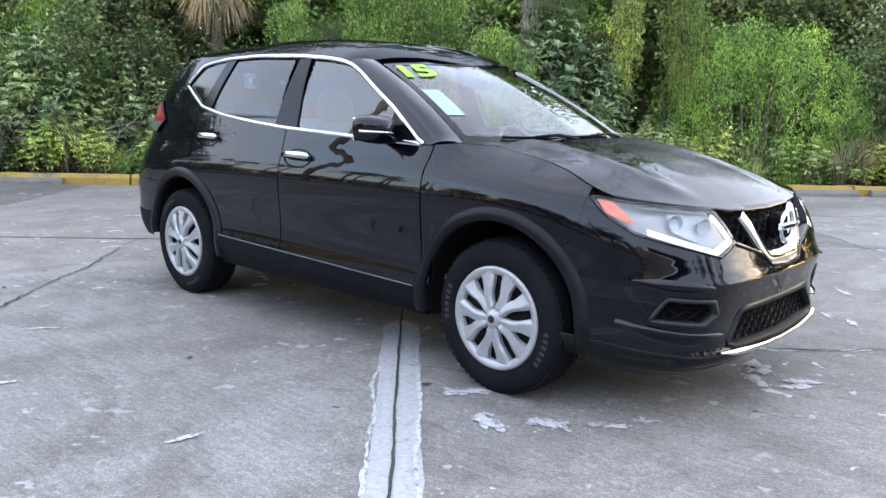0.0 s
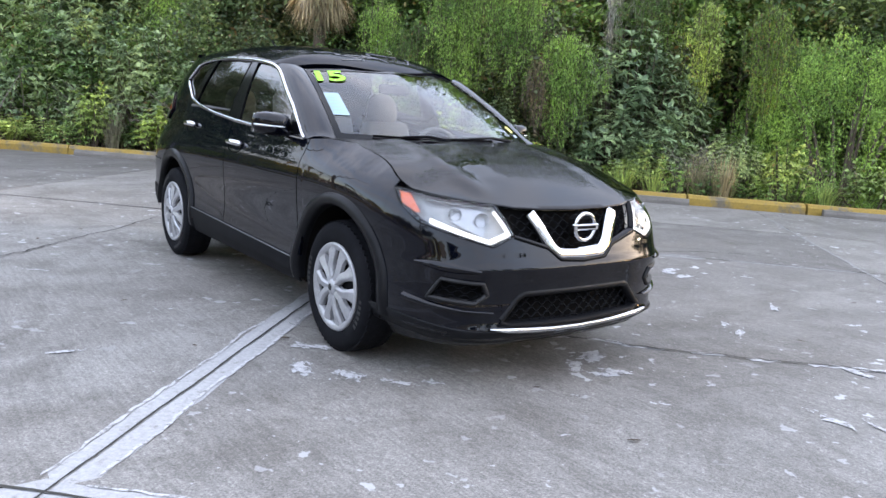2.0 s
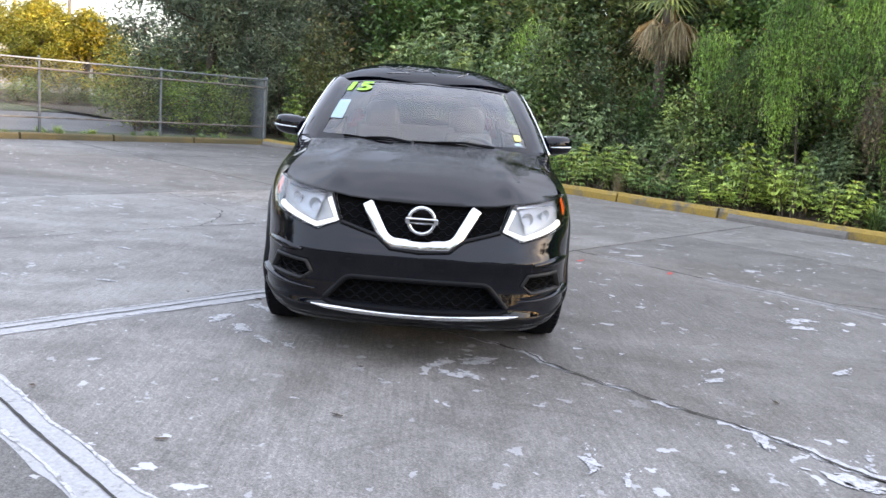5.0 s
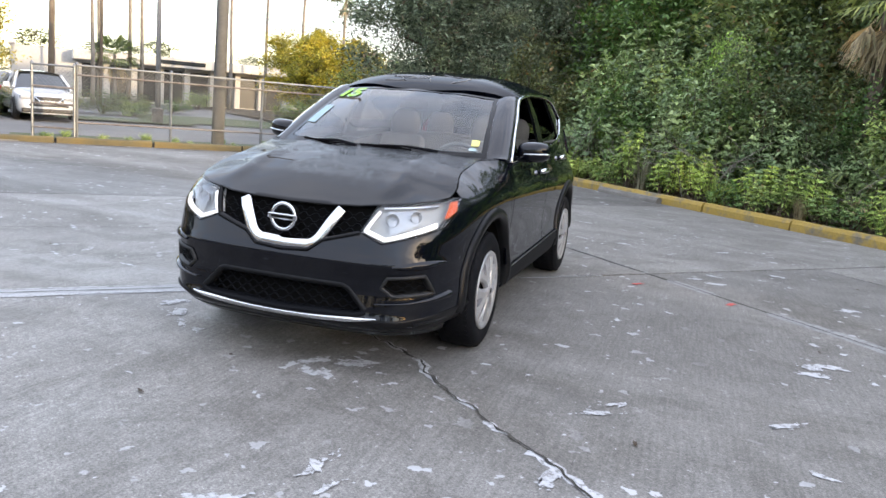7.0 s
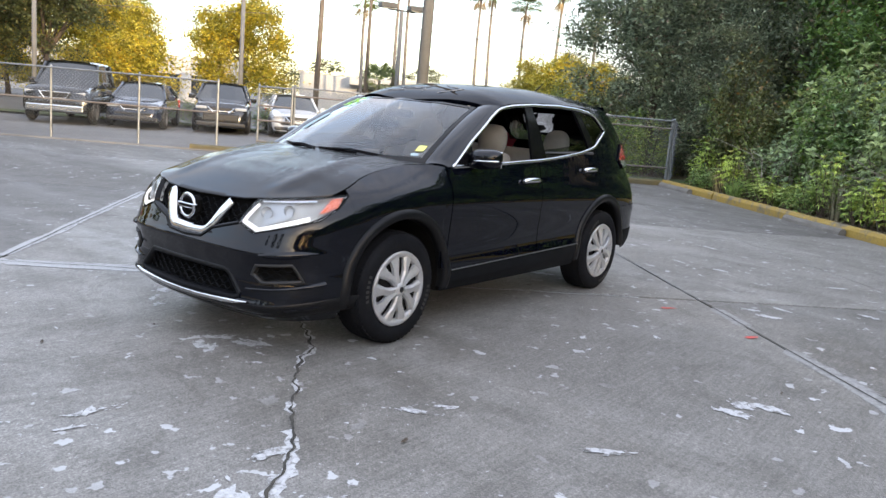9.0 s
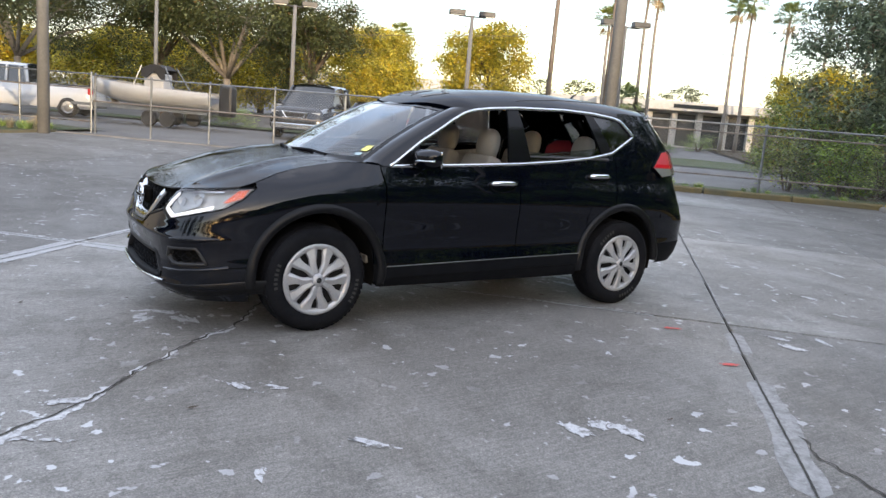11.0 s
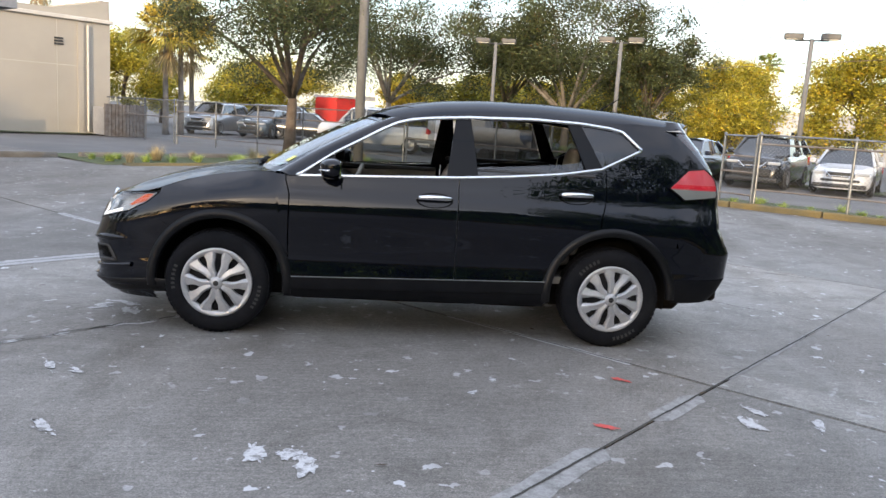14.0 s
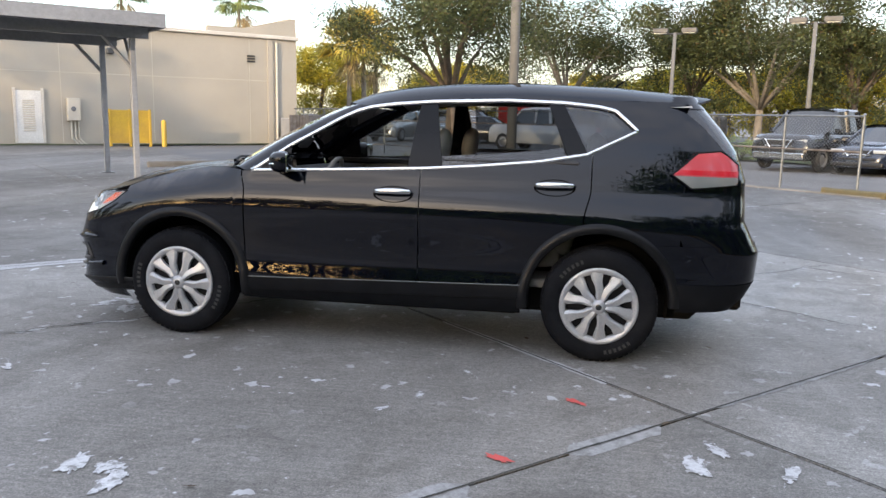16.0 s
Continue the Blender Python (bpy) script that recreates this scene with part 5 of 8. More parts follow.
M["red_lens"] = material("red_tail_lens", (0.42, 0.008, 0.020), 0.08, Coat_Weight=1.0)
M["pink_lens"] = material("pale_red_tail_lens", (0.40, 0.055, 0.075), 0.10, Coat_Weight=1.0)
M["clear_lens"] = material("clear_grey_tail_lens", (0.15, 0.155, 0.15), 0.12, Coat_Weight=1.0)
M["drl"] = material("white_running_light", (0.9, 0.92, 0.95), 0.3, Emission_Color=(1.0, 0.97, 0.90, 1), Emission_Strength=DRL)
M["beige"] = mottled("beige_seat_fabric", (0.30, 0.286, 0.262), (0.25, 0.24, 0.22), 6.0, 0.9, fine=220, bumps=0.2, dist=0.002)
M["cabin_grey"] = mottled("grey_cabin_plastic", (0.16, 0.155, 0.145), (0.12, 0.118, 0.11), 5.0, 0.7, fine=120)
M["cabin_beige"] = mottled("beige_cabin_plastic", (0.36, 0.34, 0.31), (0.30, 0.285, 0.26), 5.0, 0.7, fine=120)
M["dash"] = mottled("black_dashboard_plastic", (0.022, 0.022, 0.023), (0.032, 0.032, 0.033), 6.0, 0.6, fine=150)
M["neon"] = material("neon_green_vinyl", (0.24, 0.60, 0.008), 0.5)
M["paper"] = material("pale_window_sticker", (0.30, 0.40, 0.43), 0.6)
M["print"] = material("pale_blue_print", (0.28, 0.45, 0.52), 0.6)
M["yellow_tag"] = material("yellow_paper_tag", (0.72, 0.70, 0.18), 0.6)

car = thing("car", pose(0, 0, 0), "black compact SUV with silver hubcaps, chrome trim and wet bonnet", "car")


def colpatch(x0, x1, zb, zt, left, nx=40, nz=14, out=0.0, edge0=None, edge1=None, zpow=1.0):
    """A skin on the body's side between two ends and a lower and an upper line."""
    rows = []
    for i in range(nx + 1):
        a = i / nx
        xn = x0 + (x1 - x0) * a
        lo, hi = zb(xn), zt(xn)
        row = []
        for j in range(nz + 1):
            z = lo + (hi - lo) * (j / nz) ** zpow
            xa = edge0(z) if edge0 else x0
            xb = edge1(z) if edge1 else x1
            row.append(side_pt(xa + (xb - xa) * a, z, left, out))
        rows.append(row)
    return rows


def sill_z(x):
    return tab(x, [(-0.95, 0.452), (0.85, 0.415)])


def belt(x):
    return tab(x, BELT)


def top(x):
    return tab(x, TOPLINE)


def solid_in(bm, t):
    """Close a skin with an inner copy t below it and a rim."""
    bm.normal_update()
    outer = list(bm.faces)
    inner = {v: bm.verts.new(v.co - v.normal * t) for v in list(bm.verts)}
    rim = [e for e in bm.edges if len(e.link_faces) == 1]
    for f in outer:
        bm.faces.new([inner[v] for v in reversed(f.verts)])
    for e in rim:
        f = e.link_faces[0]
        a, b = e.verts
        vs = list(f.verts)
        if vs[(vs.index(a) + 1) % len(vs)] is not b:
            a, b = b, a
        bm.faces.new((b, a, inner[a], inner[b]))


def roof_edge(x):
    return tab(x, [(-2.0, 1.555), (-1.75, 1.565), (-1.5, 1.567), (-1.36, 1.562), (-1.09, 1.565), (-0.76, 1.572), (-0.3, 1.558), (-0.04, 1.537), (0.10, 1.517), (0.20, 1.502), (0.285, 1.49), (0.45, 1.46)])


def skin(name, rows, mat, parent=car, label="", t=0.014, smooth=True, outward=1.0):
    bm = grid_bm(rows)
    # outward means away from the car's middle line or centre
    bmesh.ops.recalc_face_normals(bm, faces=bm.faces)
    f = max(bm.faces, key=lambda q: q.calc_area())
    ref = f.calc_center_median() - Vector((0, 0, 0.75))
    if f.normal.dot(ref) < 0:
        bmesh.ops.reverse_faces(bm, faces=bm.faces)
    if t:
        solid_in(bm, t)
    ob = part(name, bm, mat, parent, label, smooth)
    ob.data.set_sharp_from_angle(angle=radians(42))
    return ob


R_TRIM = 0.477
doors = {}
for left in (True, False):
    # front wing
    def wing_low(x):
        a = arch_z(x, ARCH_F, R_TRIM - 0.01)
        lo = 0.44 if x < 0.95 else a
        if x > 1.62:
            lo = max(a, tab(x, [(1.62, 0.685), (1.70, 0.735), (1.80, 0.79)]))
        return max(lo, 0.42)
    skin("front_wing", colpatch(0.889, 1.745, wing_low, lambda x: tab(x, HOODLINE) - 0.004, left, 60, 22, edge0=lambda z: 0.895 + 0.03 * smooth01(z, 0.95, 1.09)), M["paint"])
    skin("wing_tip", colpatch(1.746, 1.80, wing_low, lambda x: tab(x, [(1.745, 0.925), (1.83, 0.858)]), left, 8, 10), M["paint"])
    # doors
    fd = skin("front_door", colpatch(-0.238, 0.882, sill_z, lambda x: belt(x) - 0.004, left, 36, 22, edge1=lambda z: 0.886 + 0.03 * smooth01(z, 0.95, 1.09)), M["paint"])
    def rear_low(x):
        return max(sill_z(x), arch_z(x, ARCH_R, R_TRIM - 0.01))
    rd = skin("rear_door", colpatch(-0.246, -1.262, rear_low, lambda x: belt(x) - 0.004, left, 60, 22, edge1=lambda z: -1.235 - 0.035 * smooth01(z, 0.86, 1.05)), M["paint"])
    doors[left] = (fd, rd)
    # rear quarter: under the window, and the D pillar behind it
    def q_low(x):
        return max(arch_z(x, ARCH_R, R_TRIM - 0.01), 0.715 if x < -1.6 else 0.4)
    skin("rear_quarter", colpatch(-1.27, -1.53, q_low, lambda x: belt(x) - 0.004, left, 16, 24, edge0=lambda z: -1.243 - 0.035 * smooth01(z, 0.86, 1.05)), M["paint"])
    skin("d_pillar", colpatch(-1.53, -1.80, q_low, lambda x: 1.565, left, 20, 40), M["paint"])
    # window surround, glass and pillars
    skin("b_pillar", colpatch(-0.175, -0.335, lambda x: belt(x), lambda x: top(x), left, 4, 10, -0.004, edge0=lambda z: -0.155 - 0.055 * (z - 1.13) / 0.4, edge1=lambda z: -0.375 + 0.06 * (z - 1.13) / 0.4), M["gloss_black"], t=0.02)
    skin("c_pillar", colpatch(-1.03, -1.16, lambda x: belt(x), lambda x: top(x), left, 4, 10, -0.003, edge0=lambda z: -1.14 + 0.14 * (z - 1.2) / 0.34, edge1=lambda z: -1.262 + 0.17 * (z - 1.22) / 0.32), M["gloss_black"], t=0.02)
    skin("mirror_sail", colpatch(0.60, 0.84, lambda x: belt(x) + 0.002, lambda x: top(x) - 0.004, left, 6, 6, -0.004), M["gloss_black"], t=0.015)
    if not left:
        g = skin("front_side_window", colpatch(-0.17, 0.60, lambda x: belt(x) + 0.006, lambda x: top(x) - 0.01, left, 24, 10, -0.012), M["side_glass"], fd, "lightly tinted closed side window", 0.0)
    g = skin("rear_side_window", colpatch(-0.37, -1.06, lambda x: belt(x) + 0.006, lambda x: belt(x) + 0.075 if left else top(x) - 0.01, left, 24, 10, -0.012, edge1=lambda z: -1.13 + 0.14 * (z - 1.2) / 0.34), M["tint_glass"], rd, "rear side window wound nearly down" if left else "dark privacy glass side window", 0.0)
    g = skin("quarter_window", colpatch(-1.17, -1.52, lambda x: belt(x) + 0.004, lambda x: top(x) - 0.006, left, 16, 10, -0.008, edge0=lambda z: -1.255 + 0.17 * (z - 1.22) / 0.32), M["tint_glass"], car, "dark fixed quarter glass", 0.0)
    # chrome round the windows
    loop = [(x, belt(x)) for x in np.linspace(0.845, -1.24, 40)] + [(x, belt(x)) for x in np.linspace(-1.3, -1.525, 8)] + [(x, top(x)) for x in np.linspace(-1.53, -1.36, 12)] + [(x, top(x)) for x in np.linspace(-1.33, 0.85, 60)]
    def ribbon_on_side(pts, half, out, left):
        rows = []
        n = len(pts)
        for i in range(n):
            a, b = Vector(pts[(i - 1) % n]), Vector(pts[(i + 1) % n])
            d = (b - a).normalized()
            nn = Vector((-d.y, d.x))
            p = Vector(pts[i])
            rows.append([side_pt(p.x + nn.x * w, p.y + nn.y * w, left, o) for w, o in ((-half, 0.0), (-half * 0.8, out), (half * 0.8, out), (half, 0.0))])
        rows.append(rows[0])
        return rows
    bm = grid_bm(ribbon_on_side(loop, 0.0105, 0.009, left))
    bmesh.ops.recalc_face_normals(bm, faces=bm.faces)
    part("window_chrome", bm, M["chrome"], car, "bright chrome window surround", True)
    skin("cant_rail", colpatch(0.10, -1.53, lambda x: top(x) - 0.004, lambda x: roof_edge(x) + 0.004, left, 50, 4, 0.0), M["paint"], t=0.012)
    # sill cladding and lower sill
    skin("side_cladding", colpatch(-0.89, 0.90, lambda x: sill_z(x) - 0.075, lambda x: sill_z(x) + 0.006, left, 30, 4, 0.012), M["trim"])
    skin("sill", colpatch(-0.88, 0.91, lambda x: 0.275, lambda x: sill_z(x) - 0.08, left, 30, 4, 0.002), M["trim"])
    # grey strip imitates the highlight along the cladding's upper lip
    part("sill_line", tube_bm([side_pt(x, sill_z(x) + 0.004, left, 0.013) for x in np.linspace(0.86, -0.90, 24)], 0.003, 6), M["sill_grey"], car)
    # wheel arch trims
    for c, nm in ((ARCH_F, "front"), (ARCH_R, "rear")):
        rows = []
        for k in range(49):
            ph = radians(-7 + (195 if c is ARCH_F else 188) * k / 48)
            row = []
            for r, o in ((R_TRIM + 0.006, 0.0), (R_TRIM, 0.014), (R_TRIM - 0.025, 0.022), (R_TRIM - 0.052, 0.018), (R_TRIM - 0.058, -0.02), (R_TRIM - 0.06, -0.12)):
                x, z = c[0] + r * math.cos(ph), c[1] + r * math.sin(ph)
                x = max(min(x, 2.0), -2.0)
                base_y = side_y(c[0] + (r * math.cos(ph)), max(z, 0.30))
                row.append(Vector((x, (base_y + o) * (1 if left else -1), z)))
            rows.append(row)
        bm = grid_bm(rows)
        bmesh.ops.recalc_face_normals(bm, faces=bm.faces)
        part("arch_trim", bm, M["trim_satin"], car, "satin dark grey wheel arch trim", True)
        # wheel well liner
        rows = []
        for k in range(33):
            ph = radians(-12 + 204 * k / 32)
            rows.append([Vector((c[0] + 0.415 * math.cos(ph), yy * (1 if left else -1), c[1] + 0.415 * math.sin(ph))) for yy in (0.84, 0.6, 0.46)])
        bm = grid_bm(rows)
        vs = [bm.verts.new((c[0] + 0.43 * math.cos(radians(-12 + 204 * k / 16)), 0.47 * (1 if left else -1), c[1] + 0.43 * math.sin(radians(-12 + 204 * k / 16)))) for k in range(17)]
        bm.faces.new(vs)
        part("wheel_well", bm, M["well"], car)
    # handles
    for x0, x1, zz, dr in ((0.035, -0.195, 0.982, fd), (-0.945, -1.175, 1.052, rd)):
        xm = (x0 + x1) / 2
        cup = bmesh.new()
        ring = []
        for k in range(28):
            a = 2 * math.pi * k / 28
            ring.append((math.cos(a), math.sin(a)))
        rows = []
        for f, o in ((1.0, 0.0015), (0.92, 0.003), (0.85, -0.004), (0.4, -0.012), (0.02, -0.014)):
            rows.append([side_pt(xm + 0.125 * f * cx, zz - 0.006 + 0.05 * f * cz, left, o) for cx, cz in ring + ring[:1]])
        bm = grid_bm(rows)
        bmesh.ops.recalc_face_normals(bm, faces=bm.faces)
        part("handle_cup", bm, M["seal"], dr, "", True)
        pts = [side_pt(x0 + (x1 - x0) * f, zz + 0.004, left, o) for f, o in ((0.0, 0.004), (0.06, 0.022), (0.3, 0.034), (0.7, 0.034), (0.94, 0.024), (1.0, 0.004))]
        bm = tube_bm(pts, [0.012, 0.019, 0.020, 0.020, 0.019, 0.012], 10)
        h = part("handle", bm, M["chrome"], dr, "chrome door handle", True)

# ---- bonnet, pillars, windscreen, roof ----
HOODMID = [(1.0, 1.118), (1.2, 1.124), (1.35, 1.108), (1.55, 1.077), (1.73, 1.037), (1.88, 0.99), (1.98, 0.95), (2.08, 0.908), (2.14, 0.882), (2.2, 0.858)]


def hood_edge_y(x):
    return side_y(min(x, 1.775), tab(min(x, 1.775), HOODLINE)) - 0.003


def hood_pt(x, f):
    ye = hood_edge_y(x)
    zc, ze = tab(x, HOODMID), tab(x, HOODLINE)
    a = abs(f)
    z = ze + (zc - ze) * (1 - a ** 2.6) + 0.012 * math.exp(-((a - 0.62) / 0.09) ** 2) * smooth01(x, 1.0, 1.3) * (1 - smooth01(x, 1.9, 2.1))
    return Vector((x, ye * f, z))


HOODFRONT = [(0.0, 2.180), (0.3, 2.170), (0.5, 2.148), (0.624, 2.112), (0.70, 2.090), (0.772, 2.060), (0.838, 2.022), (0.895, 1.975), (0.941, 1.921), (0.981, 1.865), (1.0, 1.835)]
rows = []
for i in range(73):
    f = -1 + 2 * i / 72
    a = abs(f)
    xr, xf = 1.19 - 0.19 * a ** 2.2, tab(a, HOODFRONT)
    rows.append([hood_pt(xr + (xf - xr) * j / 40, f) for j in range(41)] + [hood_pt(xf, f) + Vector((0.003, 0, -0.006)), hood_pt(xf, f) + Vector((-0.03, 0, -0.02))])
skin("bonnet", rows, M["paint_wet"], label="black bonnet beaded with dried rain marks", t=0.02)

WS_BASE, WS_TOP = [(0.0, 1.235, 1.078), (0.5, 1.185, 1.082), (0.85, 1.08, 1.088), (1.0, 1.01, 1.092)], [(0.0, 0.415, 1.512), (0.6, 0.375, 1.506), (1.0, 0.285, 1.488)]


def ws_pt(f, b, out=0.0):
    a = abs(f)
    xb, zb = tab(a, [(p[0], p[1]) for p in WS_BASE]), tab(a, [(p[0], p[2]) for p in WS_BASE])
    xt, zt = tab(a, [(p[0], p[1]) for p in WS_TOP]), tab(a, [(p[0], p[2]) for p in WS_TOP])
    yb, yt = 0.715 * f, 0.575 * f
    bulge = 0.035 * 4 * b * (1 - b) * (1 - 0.4 * a) + out
    n = Vector((0.48, 0.0, 0.87))
    return Vector((xb + (xt - xb) * b, yb + (yt - yb) * b, zb + (zt - zb) * b)) + n * bulge


g = skin("windscreen", [[ws_pt(-1 + 2 * i / 40, j / 20) for j in range(21)] for i in range(41)], M["windshield"], car, "clear sloping windscreen", 0.0)
g.visible_shadow = False
# dark frit band round the glass
for nm, pts in (("frit_band", [[ws_pt(-1 + 2 * i / 40, j / 3 * 0.09, 0.003) for j in range(4)] for i in range(41)]), ("frit_band", [[ws_pt(-1 + 2 * i / 40, 0.965 + j / 2 * 0.035, 0.003) for j in range(3)] for i in range(41)]),
                ("frit_band", [[ws_pt(0.955 + 0.045 * i / 2, j / 20, 0.003) for j in range(21)] for i in range(3)]), ("frit_band", [[ws_pt(-0.955 - 0.045 * i / 2, j / 20, 0.003) for j in range(21)] for i in range(3)])):
    skin(nm, pts, M["gloss_black"], car, t=0.0)
# scuttle below the glass
skin("scuttle", [[Vector((xr + dx, y, z)) for dx, z in ((-0.02, 1.07), (0.04, 1.06), (0.02, 1.04))] for y in np.linspace(-0.78, 0.78, 25) for xr in (1.215 - 0.26 * abs(y / 0.78) ** 2.2,)], M["trim"], t=0.01)

for left in (True, False):
    sg = 1 if left else -1
    rows = []
    for k in range(25):
        b = k / 24
        w = ws_pt(sg * 1.0, b)
        x = tab(b, [(0.0, 0.90), (0.2, 0.72), (0.45, 0.52), (0.7, 0.345), (0.85, 0.24), (1.0, 0.12)])
        d = side_pt(x, top(x) + 0.008 if x < 0.85 else 1.093, left, 0.0)
        m = (w + d) / 2 + Vector((0.012, 0.016 * sg, 0.02))
        q1, q3 = w.lerp(m, 0.55) + Vector((0.004, 0.004 * sg, 0.008)), m.lerp(d, 0.5) + Vector((0.003, 0.010 * sg, 0.006))
        rows.append([w, q1, m, q3, d])
    skin("a_pillar", rows, M["paint"], t=0.02)

ROOFMID = [(0.415, 1.512), (0.34, 1.550), (0.25, 1.585), (0.1, 1.622), (-0.12, 1.655), (-0.42, 1.678), (-0.85, 1.685), (-1.42, 1.662), (-1.75, 1.632), (-1.98, 1.605)]


rows = []
for i in range(41):
    f = -1 + 2 * i / 40
    a = abs(f)
    xf = 0.415 - 0.215 * a ** 2.4
    row = []
    for j in range(41):
        x = xf + (-1.80 - xf) * j / 40
        ze = roof_edge(x)
        ye = side_y(x, min(ze, 1.565)) if x < 0.1 else tab(x, [(0.1, side_y(0.1, 1.52)), (0.285, 0.585), (0.415, 0.5)])
        zc = tab(x, ROOFMID)
        row.append(Vector((x, ye * f, ze + (zc - ze) * (1 - a ** 3.2))))
    rows.append(row)
skin("roof", rows, M["paint_roof"], label="black roof with dew and a toned-down sky reflection", t=0.03)
# pale dried scribbles at the roof's front
def roof_pt(x, f):
    ze, zc = roof_edge(x), tab(x, ROOFMID)
    ye = side_y(x, min(ze, 1.565)) if x < 0.1 else tab(x, [(0.1, side_y(0.1, 1.52)), (0.285, 0.585), (0.415, 0.5)])
    return Vector((x, ye * f, ze + (zc - ze) * (1 - abs(f) ** 3.2) + 0.002))


M["dried_mark"] = mottled("pale_dried_marks", (0.30, 0.31, 0.32), (0.16, 0.165, 0.17), 20.0, 0.8)
rm = random.Random(9)
for k in range(9):
    x, f, ang = rm.uniform(0.02, 0.24), rm.uniform(-0.45, 0.45), rm.uniform(0, 6.28)
    pts = []
    for j in range(14):
        pts.append(roof_pt(min(0.27, x), f))
        ang += rm.uniform(-0.7, 0.7)
        x, f = x + 0.016 * math.cos(ang), f + 0.028 * math.sin(ang)
    part("dried_mark", tube_bm(pts, 0.0028, 4), M["dried_mark"], car)
# spoiler
rows = []
for y in np.linspace(-0.555, 0.555, 25):
    k = abs(y / 0.555)
    drop = 0.072 * k ** 3.0
    rows.append([Vector((x + 0.20 * k ** 2 * w, y, z - drop * (1 - 0.15 * w))) for x, z, w in ((-1.79, 1.629, 0), (-1.90, 1.622, 0.3), (-2.02, 1.608, 1), (-2.045, 1.600, 1), (-2.03, 1.586, 1), (-1.93, 1.545, 0.5), (-1.85, 1.50, 0))])
skin("roof_spoiler", rows, M["paint_roof"], t=0.0)
bm = tube_bm([(-1.40, 0.0, 1.655), (-1.43, 0.0, 1.685), (-1.55, 0.0, 1.765)], [0.016, 0.007, 0.0035], 6)
part("aerial", bm, M["trim"], car, "thin black roof aerial")

# ---- nose ----
def inside(poly, p):
    hit = False
    for (x0, y0), (x1, y1) in zip(poly, poly[1:] + poly[:1]):
        if (y0 > p[1]) != (y1 > p[1]) and p[0] < (x1 - x0) * (p[1] - y0) / (y1 - y0) + x0:
            hit = not hit
    return hit


def S(y, z):
    return s_at(z, True, y=y)


HL = [(S(0.47, 0.885), 0.884), (s_at(0.93, True, x=1.745), 0.925), (s_at(0.86, True, x=1.83), 0.858), (s_at(0.79, True, x=1.955), 0.793), (S(0.53, 0.70), 0.700), (S(0.415, 0.745), 0.748)]
GR = [(0.0, 0.872), (S(0.47, 0.875), 0.884), (S(0.41, 0.745), 0.745), (S(0.22, 0.69), 0.69), (0.15, 0.635), (0.0, 0.625)]
LG = [(0.0, 0.468), (0.345, 0.468), (0.375, 0.455), (0.475, 0.352), (0.44, 0.328), (0.0, 0.318)]
FOG = [(S(0.575, 0.535), 0.530), (S(0.735, 0.545), 0.546), (S(0.77, 0.44), 0.452), (S(0.60, 0.435), 0.432), (S(0.545, 0.475), 0.475)]

NS, NZ, ZLO, ZHI = 150, 84, 0.20, 0.93
SMAX = 1.55
verts, faces = [], []
cols = []
for sgn in (1, -1):
    base_i = len(verts)
    for i in range(NS + 1):
        for j in range(NZ + 1):
            verts.append(wrap_pt(sgn * SMAX * i / NS, ZLO + (ZHI - ZLO) * j / NZ))
    for i in range(NS):
        for j in range(NZ):
            sc, zc = SMAX * (i + 0.5) / NS, ZLO + (ZHI - ZLO) * (j + 0.5) / NZ
            p = wrap_pt(sc, zc)
            if p.x < 1.5 or (p.x - ARCH_F[0]) ** 2 + (zc - ARCH_F[1]) ** 2 < (R_TRIM - 0.02) ** 2:
                continue
            if zc > tab(p.x, [(1.62, 0.68), (1.70, 0.735), (1.785, 0.782), (1.795, 0.905), (2.04, 0.882), (2.15, 0.868), (2.3, 0.855)]):
                continue
            if any(inside(q, (sc, zc)) for q in (HL, GR, LG, FOG)):
                continue
            k = base_i + i * (NZ + 1) + j
            q = (k, k + NZ + 1, k + NZ + 2, k + 1)
            faces.append(q if sgn > 0 else q[::-1])
bump_me = raw("front_bumper", verts, faces, M["paint"], car, "glossy black front bumper", True)
bm = bmesh.new()
bm.from_mesh(bump_me.data)
bmesh.ops.remove_doubles(bm, verts=bm.verts, dist=1e-5)
bmesh.ops.delete(bm, geom=[v for v in bm.verts if not v.link_faces], context="VERTS")
bm.to_mesh(bump_me.data)
bm.free()


def poly_patch(name, poly, sgn, mat, out, parent=car, label="", both=False, seg=26, rows_n=12, t=0.0):
    """A filled patch on the nose inside a polygon of (arc length, height), laid out as vertical columns."""
    s0, s1 = min(p[0] for p in poly), max(p[0] for p in poly)
    rows = []
    def span(s):
        zs = []
        for (x0, y0), (x1, y1) in zip(poly, poly[1:] + poly[:1]):
            if x0 != x1 and min(x0, x1) <= s <= max(x0, x1):
                zs.append(y0 + (y1 - y0) * (s - x0) / (x1 - x0))
        return (min(zs), max(zs)) if zs else None
    for i in range(seg + 1):
        s = s0 + (s1 - s0) * min(max(i / seg, 0.0005), 0.9995)
        zs = span(s)
        rows.append([wrap_pt(sgn * s, zs[0] + (zs[1] - zs[0]) * j / rows_n, True, out) for j in range(rows_n + 1)])
    if both:
        rows = [[Vector((p.x, -p.y, p.z)) for p in r] for r in rows[::-1]] + rows
    return skin(name, rows, mat, parent, label, t)


